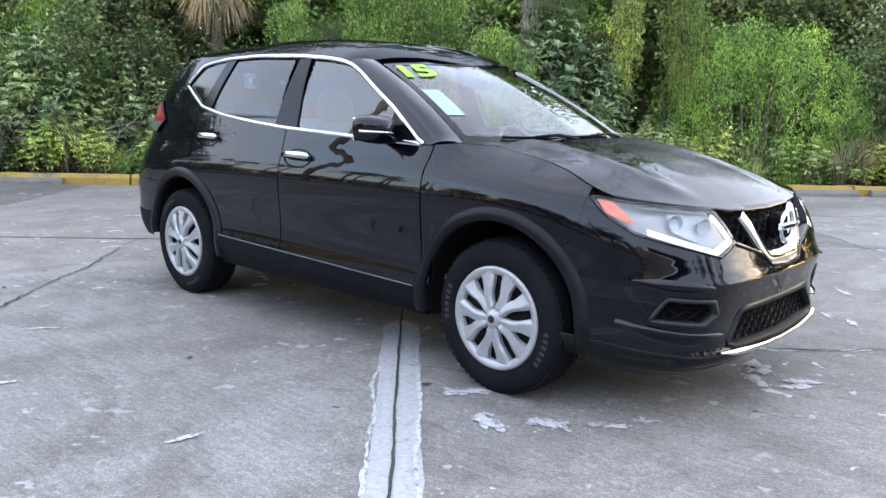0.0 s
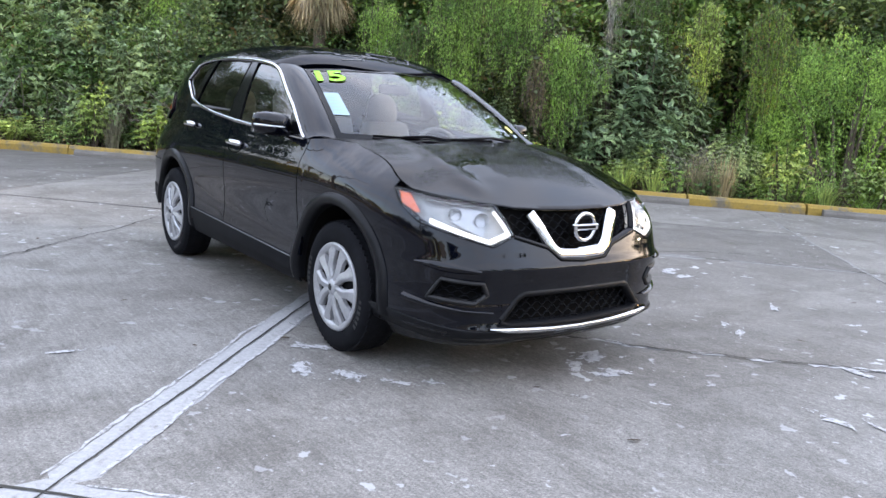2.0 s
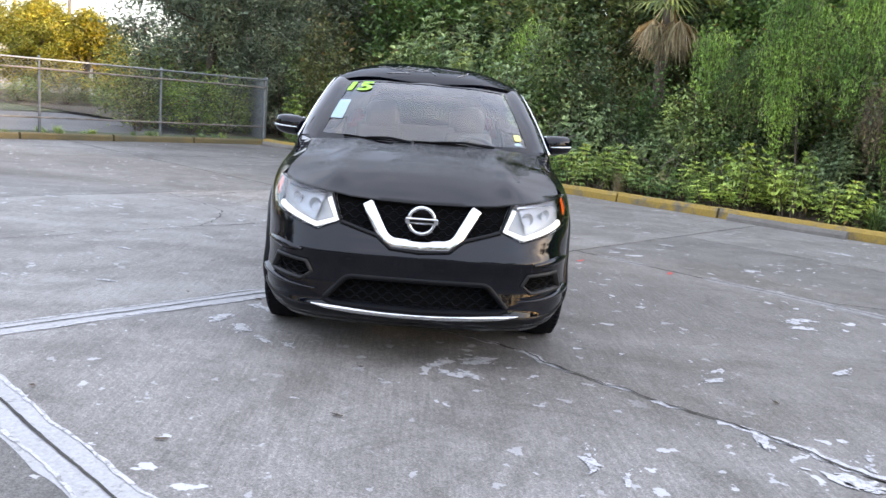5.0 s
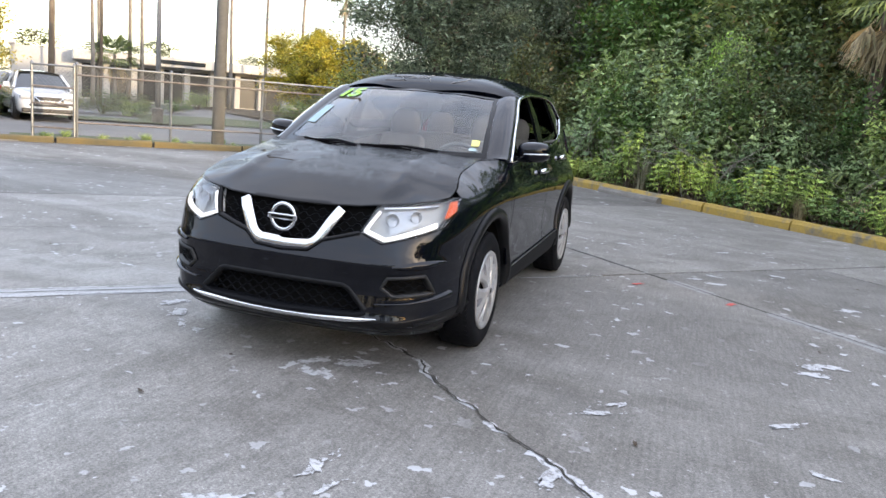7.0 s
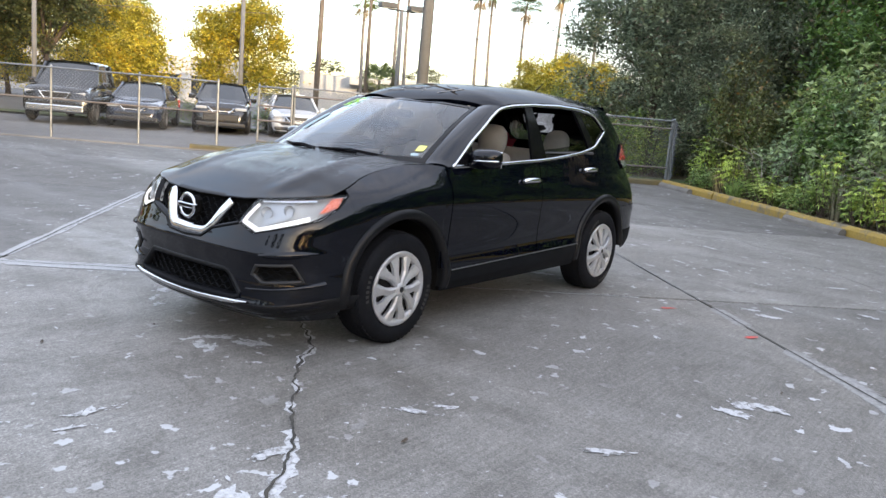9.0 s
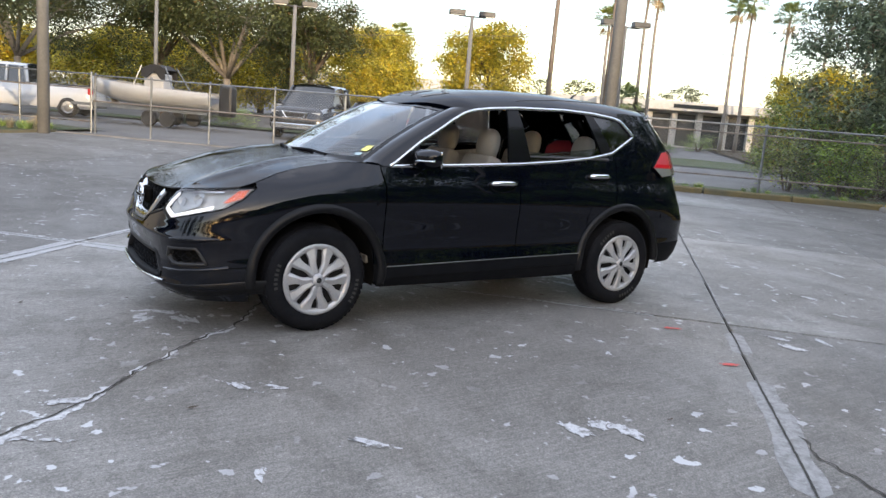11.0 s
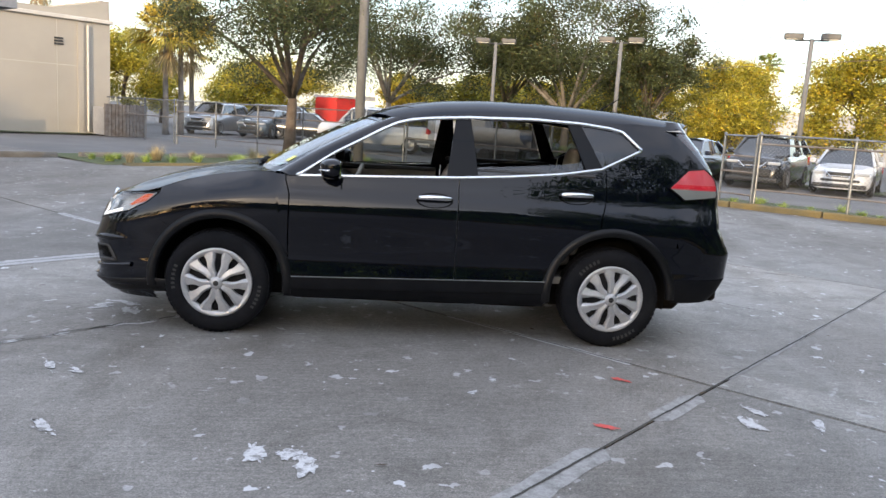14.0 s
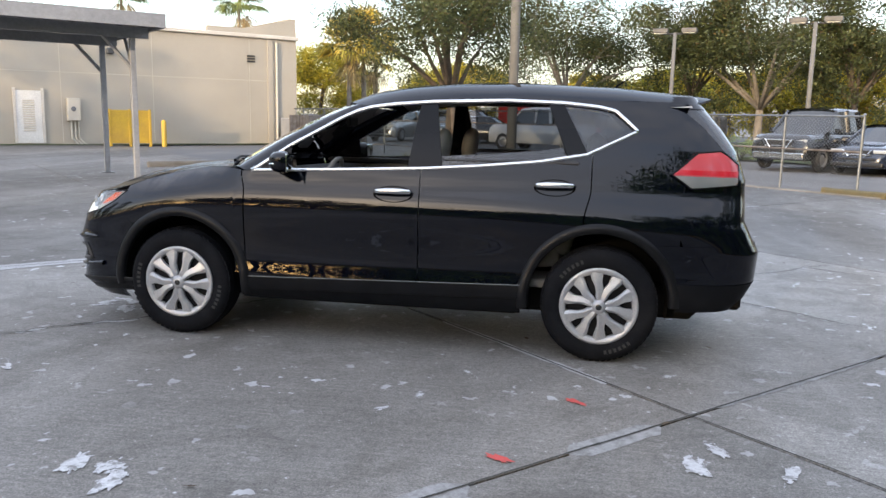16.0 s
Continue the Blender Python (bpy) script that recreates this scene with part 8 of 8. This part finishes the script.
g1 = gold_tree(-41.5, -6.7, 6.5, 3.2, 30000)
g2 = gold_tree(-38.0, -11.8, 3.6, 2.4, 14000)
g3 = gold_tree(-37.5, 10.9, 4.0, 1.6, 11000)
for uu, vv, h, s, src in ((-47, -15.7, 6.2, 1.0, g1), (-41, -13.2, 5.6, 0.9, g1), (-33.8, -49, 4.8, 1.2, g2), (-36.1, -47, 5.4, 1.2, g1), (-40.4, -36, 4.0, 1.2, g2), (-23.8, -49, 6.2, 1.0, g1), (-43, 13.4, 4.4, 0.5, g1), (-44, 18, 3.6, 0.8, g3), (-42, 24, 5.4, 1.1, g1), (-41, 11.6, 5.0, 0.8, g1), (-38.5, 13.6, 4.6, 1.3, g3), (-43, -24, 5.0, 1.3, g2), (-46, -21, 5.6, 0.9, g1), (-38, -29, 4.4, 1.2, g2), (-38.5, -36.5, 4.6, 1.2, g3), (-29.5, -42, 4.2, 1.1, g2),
                          (-50, -25, 5.2, 1.4, g2), (-29, -53, 5.0, 1.1, g3), (-46, -30, 4.6, 1.3, g2), (-52, -38, 5.5, 1.4, g2)):
    c = copy_thing(src, lotpose(uu, vv, 0, fr.uniform(0, 360)))
    base_h = {g1: 6.3, g2: 3.6, g3: 4.0}[src]
    c.scale = (s, s, h / base_h)
# dark far woods closing the distance
for k in range(20):
    c = copy_thing(thin[k % 2], lotpose(-72 + fr.uniform(-4, 4), -62 + k * 4.6, 0, fr.uniform(0, 360)))
    c.scale = (1.1, 1.1, fr.uniform(0.45, 0.65))
# unseen trees added behind the walk, over the far side of the car park
for k in range(11):
    c = copy_thing(thin[k % 2], lotpose(44 + (k % 3) * 4, -46 + k * 5.2, 0, fr.uniform(0, 360)))
    c.scale = (1.3, 1.3, 0.8)
# nearer ones break the low sun on the building into patches
for k in range(6):
    c = copy_thing(thin[k % 2], lotpose(22 + (k % 2) * 5, -25 + k * 3.4, 0, fr.uniform(0, 360)))
    c.scale = (0.95, 0.95, 1.12 + 0.1 * (k % 3))

for uu, vv, h, L, lean in ((-52, -15.0, 6.6, 1.3, 0.0), (-48.1, 7.9, 9.2, 1.2, 0.01), (-48.8, 8.9, 9.6, 1.2, -0.01), (-47.6, 10.9, 8.7, 1.3, 0.02), (-47.1, 13.1, 9.6, 1.3, 0.03), (-41.6, 14.1, 7.4, 1.2, 0.0), (-44.6, 2.2, 10.0, 1.4, 0.04), (-44.8, 2.9, 9.4, 1.4, 0.05), (-44.4, 0.6, 9.4, 1.3, 0.01), (-43.0, 0.2, 7.4, 1.2, 0.0),
                          (-44, 1.4, 2.9, 1.5, 0.0), (-14.2, -40.1, 7.6, 1.9, 0.0), (-9.5, -47.0, 8.6, 1.9, 0.0), (-53, -8.0, 5.0, 1.2, 0.0)):
    fan_palm(fr, lotpose(uu, vv, 0, fr.uniform(0, 40)), h, 0.10, 6, 46, L, "tall fan palm with a small crown", "far palms", ("frond", "frond_dead", "bark_pale"), lean)
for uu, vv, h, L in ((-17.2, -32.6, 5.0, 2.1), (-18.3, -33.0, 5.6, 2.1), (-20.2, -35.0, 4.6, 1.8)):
    fan_palm(fr, lotpose(uu, vv, 0, fr.uniform(0, 40)), h, 0.13, 10, 60, L, "palm with drooping fronds coloured golden as in sunlight", "palms by the building", ("frond_sun_gold", "frond_dead", "bark_pale"))
# hedges and bushes by the road
for uu, vv, s, h in ((-30.5, -1.5, 0.9, 0.30), (-30.2, -0.2, 0.9, 0.30), (-30.0, 1.0, 0.9, 0.30), (-36, 1.5, 1.2, 0.28), (-37, 3.5, 1.1, 0.25), (-33, 8.5, 1.3, 0.45), (-33, 10.5, 1.2, 0.5), (-25, -9.2, 1.0, 0.4), (-25.2, -7.4, 1.0, 0.42), (-25.1, -5.9, 1.0, 0.4), (-25, -3.2, 1.0, 0.4), (-25.2, -14.6, 1.0, 0.4), (-25.2, -16.4, 1.0, 0.4), (-40, -2.0, 1.2, 0.3), (-34, 13, 1.4, 0.6), (-34.5, 16, 1.4, 0.6), (-47, 6.5, 1.3, 0.5)):
    c = copy_thing(shrubs[int(fr.integers(0, 4))], lotpose(uu, vv, 0, fr.uniform(0, 360)))
    c.scale = (s, s, h)


# uneven tufts on the verge
for k in range(46):
    src = green_tuft if k % 3 else tuft
    c = copy_thing(src, lotpose(fr.uniform(-13.6, -5.0), fr.uniform(-15.6, -13.95), 0.02, fr.uniform(0, 360)))
    q = fr.uniform(0.25, 0.5)
    c.scale = (q * 1.6, q * 1.6, q)
for k in range(30):
    c = copy_thing(green_tuft, lotpose(fr.uniform(-14.6, -13.6), fr.uniform(-2.6, 7.0), 0.04, fr.uniform(0, 360)))
    q = fr.uniform(0.2, 0.4)
    c.scale = (q * 1.6, q * 1.6, q)


# ---- parked vehicles ----
def vehicle(kind, u, v, heading, paint, label, L, W, H, hood, group="parked cars"):
    """A parked car, facing +x before it is turned; kind: saloon, suv or pickup."""
    t = thing("parked_car" if kind != "pickup" else "pickup_truck", lotpose(u, v, 0, heading), label, "car" if kind != "pickup" else "pickup truck", group)
    w = W / 2
    f, r = L / 2, -L / 2
    lo = 0.20 if kind != "pickup" else 0.32
    if kind == "saloon":
        prof = [(f, 0.45, 0.62), (f - 0.08, hood - 0.22, 0.80), (f - 0.25, hood - 0.1, 0.92), (f - 0.95, hood + 0.02, 1.0), (f - 1.2, hood + 0.06, 1.0), (r + 0.7, hood + 0.14, 1.0), (r + 0.12, hood + 0.10, 0.93), (r, hood - 0.2, 0.8)]
        cab = [(f - 1.15, hood + 0.04, 0.88), (f - 1.95, H - 0.03, 0.68), (f - 2.5, H, 0.68), (r + 1.25, H - 0.06, 0.66), (r + 0.55, hood + 0.13, 0.84)]
    elif kind == "suv":
        prof = [(f, 0.5, 0.66), (f - 0.07, hood - 0.22, 0.84), (f - 0.22, hood - 0.06, 0.94), (f - 0.95, hood + 0.06, 1.0), (f - 1.2, hood + 0.1, 1.0), (r + 0.6, hood + 0.17, 1.0), (r + 0.1, hood + 0.15, 0.95), (r, hood - 0.2, 0.85)]
        cab = [(f - 1.05, hood + 0.05, 0.88), (f - 1.75, H - 0.05, 0.70), (f - 2.4, H, 0.70), (r + 0.6, H - 0.05, 0.68), (r + 0.12, hood + 0.15, 0.84)]
    else:
        prof = [(f, 0.6, 0.80), (f - 0.05, hood - 0.15, 0.92), (f - 0.2, hood - 0.02, 0.97), (f - 1.2, hood + 0.06, 1.0), (f - 1.45, hood + 0.08, 1.0), (r + 0.6, hood + 0.05, 1.0), (r + 0.03, hood + 0.05, 0.98), (r, hood - 0.15, 0.97)]
        cab = [(f - 1.2, hood + 0.05, 0.90), (f - 1.85, H - 0.04, 0.76), (f - 2.3, H, 0.76), (f - 3.2, H - 0.02, 0.76), (f - 3.42, hood + 0.06, 0.88)]
    def loft(sections, z0, name, mat, parent=t, inset=0.0, cap=True):
        xs = np.linspace(sections[0][0], sections[-1][0], 26)
        xs = sorted(set([round(float(x), 4) for x in xs] + [round(s[0], 4) for s in sections]), reverse=True)
        rows = []
        for x in xs:
            zt = float(np.interp(-x, [-s[0] for s in sections], [s[1] for s in sections])) - inset
            hw = float(np.interp(-x, [-s[0] for s in sections], [s[2] for s in sections])) * w - inset
            half = [(hw * 0.90, z0), (hw * 0.99, z0 + 0.10), (hw, z0 + (zt - z0) * 0.5), (hw * 0.97, z0 + (zt - z0) * 0.82), (hw * 0.86, zt - 0.015), (hw * 0.55, zt + 0.012), (0, zt + 0.02)]
            rows.append([Vector((x, y, z)) for y, z in half] + [Vector((x, -y, z)) for y, z in half[-2::-1]])
        bm = grid_bm(rows)
        if cap:
            bm.verts.ensure_lookup_table()
            n = len(rows[0])
            bm.faces.new([bm.verts[k] for k in range(n)])
            bm.faces.new([bm.verts[len(rows) * n - 1 - k] for k in range(n)])
        bmesh.ops.recalc_face_normals(bm, faces=bm.faces)
        ob = part(name, bm, mat, parent, "", True)
        ob.data.set_sharp_from_angle(angle=radians(45))
        return ob
    body = loft(prof, lo, "body", paint)
    def loft_cab(sections, name, mat, grow):
        rows = []
        xs = sorted(set([round(float(x), 4) for x in np.linspace(sections[0][0], sections[-1][0], 20)] + [round(s[0], 4) for s in sections]), reverse=True)
        for x in xs:
            zt = float(np.interp(-x, [-s[0] for s in sections], [s[1] for s in sections])) + grow
            k = float(np.interp(zt, [hood, H], [0.90, sections[2][2]])) * w + grow
            half = [(0.92 * w, hood - 0.05), (0.92 * w + (k - 0.92 * w) * 0.95, hood + (zt - hood) * 0.93), (k * 0.86, zt - 0.005), (k * 0.5, zt + 0.02), (0, zt + 0.03)]
            rows.append([Vector((x, y, z)) for y, z in half] + [Vector((x, -y, z)) for y, z in half[-2::-1]])
        bm = grid_bm(rows)
        bmesh.ops.recalc_face_normals(bm, faces=bm.faces)
        return part(name, bm, mat, t, "", False)
    loft_cab(cab, "cabin_glass", M["car_glass"], 0.0)
    # roof and pillars over the glass
    roof = [c for c in cab[1:4]]
    rows = []
    for x in np.linspace(roof[0][0] + 0.06, roof[-1][0] - 0.06, 10):
        zt = float(np.interp(-x, [-s[0] for s in roof], [s[1] for s in roof]))
        k = roof[1][2] * w
        rows.append([Vector((x, y, z)) for y, z in ((k + 0.03, zt - 0.07), (k, zt + 0.0), (k * 0.6, zt + 0.045), (0, zt + 0.055), (-k * 0.6, zt + 0.045), (-k, zt), (-k - 0.03, zt - 0.07))])
    bm = grid_bm(rows)
    bmesh.ops.recalc_face_normals(bm, faces=bm.faces)
    part("roof", bm, paint, t, "", True)
    for s in (-1, 1):
        kb, kt = 0.925 * w * s, (cab[1][2] * w + 0.03) * s
        mid = (cab[1][0] + cab[3][0]) / 2
        for (x0, z0), (x1, z1), rr in (((cab[0][0], cab[0][1]), (cab[1][0] + 0.05, cab[1][1] - 0.03), 0.045), ((mid, hood + 0.08), (mid, H - 0.04), 0.05), ((cab[4][0] + 0.1, cab[4][1]), (cab[3][0], cab[3][1] - 0.03), 0.07)):
            part("pillar", tube_bm([(x0, kb, z0), (x1, kt, z1)], rr, 6), paint, t)
        part("door_mirror", box_bm(cab[0][0] - 0.35, cab[0][0] - 0.22, min(s * w, s * (w + 0.2)), max(s * w, s * (w + 0.2)), hood + 0.04, hood + 0.2, 0.04, 2), paint, t)
        hl = box_bm(f - 0.32, f - 0.045, min(s * w * 0.48, s * w * 0.88), max(s * w * 0.48, s * w * 0.88), hood - 0.25, hood - 0.15, 0.03, 2)
        part("headlight", hl, M["car_lamp"], t)
        part("tail_light", box_bm(r - 0.01, r + 0.12, min(s * w * 0.70, s * w * 0.98), max(s * w * 0.70, s * w * 0.98), hood - 0.25, hood + 0.02, 0.02, 1), M["car_tail"], t)
        for x in (f - 0.88, r + 0.85):
            R = 0.33 if kind == "saloon" else 0.37
            ty = part("wheel", lathe_bm([(R * 0.62, -0.10), (R * 0.9, -0.11), (R, -0.07), (R, 0.06), (R * 0.92, 0.10), (R * 0.64, 0.10)], 26, "y"), M["rubber"], t, "", True)
            ty.matrix_local = pose(x, s * (w - 0.08), R, 0, 0, 0 if s > 0 else 180)
            part("rim", lathe_bm([(0.001, 0.085), (R * 0.18, 0.085), (R * 0.5, 0.05), (R * 0.62, 0.09), (R * 0.66, 0.10)], 14, "y"), M["rim"], ty, "", False)
            part("wheel_well", lathe_bm([(0.001, 0.0), (R * 1.14, 0.0), (R * 1.14, -0.06)], 26, "y"), M["car_grille"], t).matrix_local = pose(x, s * (w - 0.03), R + 0.03, 0, 0, 0 if s > 0 else 180)
    gz0, gz1 = (hood - 0.40, hood - 0.16) if kind == "pickup" else (hood - 0.32, hood - 0.17)
    part("grille", box_bm(f - 0.20, f - 0.015, -w * 0.44, w * 0.44, gz0, gz1, 0.02), M["car_grille"], t)
    for z in ((gz0 + 0.03, gz1 - 0.03) if kind == "pickup" else (gz0 + 0.02,)):
        part("grille_bar", box_bm(f - 0.06, f + 0.005, -w * 0.46, w * 0.46, z - 0.02, z + 0.02, 0.008), M["satin_chrome"], t)
    part("front_bumper", box_bm(f - 0.18, f + 0.03, -w * 0.84, w * 0.84, lo + 0.03, lo + (0.24 if kind == "pickup" else 0.16), 0.04, 2), M["satin_chrome"] if kind == "pickup" else M["car_grille"], t)
    part("lower_grille", box_bm(f - 0.14, f + 0.012, -w * 0.62, w * 0.62, lo + 0.20, gz0 - 0.06, 0.03), M["car_grille"], t)
    for s in (-1, 1):
        part("grille_wing", tube_bm([(f + 0.004, s * w * 0.46, gz1), (f + 0.012, s * w * 0.26, gz0 - 0.03)], 0.022, 6), M["satin_chrome"], t)
    part("rear_bumper", box_bm(r - 0.05, r + 0.15, -w * 0.86, w * 0.86, lo + 0.03, lo + 0.22, 0.04, 2), M["satin_chrome"] if kind == "pickup" else paint, t)
    if kind == "pickup":
        part("bed_void", box_bm(r + 0.10, f - 3.6, -w * 0.80, w * 0.80, hood + 0.03, hood + 0.082), M["car_grille"], t)
    return t


def auto_paint(name, c, rough=0.2, metal=0.0):
    return material(name, c, rough, metal, Coat_Weight=1.0, Coat_Roughness=0.03, Specular_IOR_Level=0.3)


P_BLACK, P_BLUE, P_WHITE, P_SILVER, P_GREY = auto_paint("parked_black_paint", (0.012, 0.013, 0.015)), auto_paint("parked_dark_blue_paint", (0.015, 0.02, 0.035)), auto_paint("parked_white_paint", (0.52, 0.53, 0.54)), auto_paint("parked_silver_paint", (0.36, 0.38, 0.40), 0.25, 0.5), auto_paint("parked_grey_blue_paint", (0.06, 0.08, 0.10))
vehicle("pickup", -22.6, -9.6, 2, P_BLACK, "black pickup truck with a chrome grille", 5.8, 2.0, 1.92, 1.12)
vehicle("saloon", -22.6, -7.5, 4, P_BLUE, "dark blue saloon car facing the fence", 4.65, 1.8, 1.45, 0.88)
vehicle("suv", -23.6, -5.0, 6, P_BLACK, "black SUV facing the fence", 4.7, 1.88, 1.68, 1.02)
vehicle("saloon", -24.2, -2.6, 8, P_WHITE, "white saloon car facing the fence", 4.6, 1.8, 1.45, 0.88)
vehicle("pickup", -21.4, -21.6, -74, P_WHITE, "white pickup truck parked side-on behind the fence", 5.7, 1.9, 1.88, 1.14)
vehicle("suv", -25.8, -33.6, 128, P_BLACK, "black van parked behind the oak", 4.9, 1.9, 1.8, 1.05)
vehicle("saloon", -24.6, -30.4, 128, P_BLACK, "black saloon parked behind the oak", 4.6, 1.8, 1.45, 0.88)
vehicle("suv", -23.2, -32.2, 28, P_GREY, "dark grey hatchback parked by the road", 4.3, 1.8, 1.5, 0.95)
vehicle("suv", -21.9, -35.0, 28, P_SILVER, "silver SUV parked by the road", 4.7, 1.88, 1.7, 1.02)

# boat on its trailer with a T-top
boat = thing("motor_boat", lotpose(-20.9, -15.6, 0, -90), "white open motor boat with a black canopy", "boat")
rows = []
for i in range(21):
    f = i / 20
    x = -3.0 + 6.0 * f
    hw = 1.1 * (1 - max(0, (f - 0.55) / 0.45) ** 2.2) + 0.02
    zt = 1.55 + 0.35 * f ** 2
    keel = 0.75 + 0.55 * max(0, (f - 0.5) / 0.5) ** 2
    rows.append([Vector((x, s * hw * k, keel + (zt - keel) * z)) for s, k, z in ((1, 0.9, 1.0), (1, 1.0, 1.0), (1, 0.95, 0.55), (1, 0.6, 0.2), (1, 0.0, 0.0), (-1, 0.6, 0.2), (-1, 0.95, 0.55), (-1, 1.0, 1.0), (-1, 0.9, 1.0))])
bm = grid_bm(rows)
bmesh.ops.recalc_face_normals(bm, faces=bm.faces)
part("hull", bm, M["gelcoat"], boat, "", True)
part("deck", box_bm(-2.9, 1.6, -0.9, 0.9, 1.35, 1.45), M["gelcoat"], boat)
part("console", box_bm(-0.6, 0.3, -0.35, 0.35, 1.45, 2.2, 0.08, 2), M["gelcoat"], boat)
bm = bmesh.new()
fold = [[bm.verts.new((-0.75 + 1.1 * i / 8, y, 2.62 - 0.22 * abs(i / 4 - 1) ** 2 - d)) for y, d in ((-0.5, 0.5 + 0.1 * math.sin(i * 1.9)), (-0.45, 0.04), (0.45, 0.04), (0.5, 0.45 + 0.12 * math.sin(i * 1.3)))] for i in range(9)]
for r0, r1 in zip(fold, fold[1:]):
    for k in range(3):
        bm.faces.new((r0[k], r1[k], r1[k + 1], r0[k + 1]))
solid_in(bm, 0.02)
part("canopy", bm, M["canvas"], boat, "folded black canvas canopy hanging down")
for x in (-0.8, 0.4):
    for y in (-0.42, 0.42):
        part("canopy_leg", tube_bm([(x * 1.6, y * 1.6, 1.45), (x * 0.9, y, 2.5)], 0.03, 6), M["galv"], boat)
part("outboard_motor", box_bm(-3.6, -3.0, -0.25, 0.25, 0.6, 1.9, 0.12, 2), M["car_grille"], boat)
for y in (-0.7, 0.7):
    part("trailer_rail", box_bm(-2.8, 3.4, y - 0.05, y + 0.05, 0.62, 0.74), M["galv"], boat)
    for x in (-1.2, -0.4):
        part("trailer_wheel", lathe_bm([(0.001, 0.06), (0.18, 0.06), (0.32, 0.08), (0.33, -0.08), (0.18, -0.08)], 18, "y"), M["rubber"], boat).matrix_local = pose(x, y * 1.45, 0.33)
boat.scale = (0.9, 0.9, 0.86)
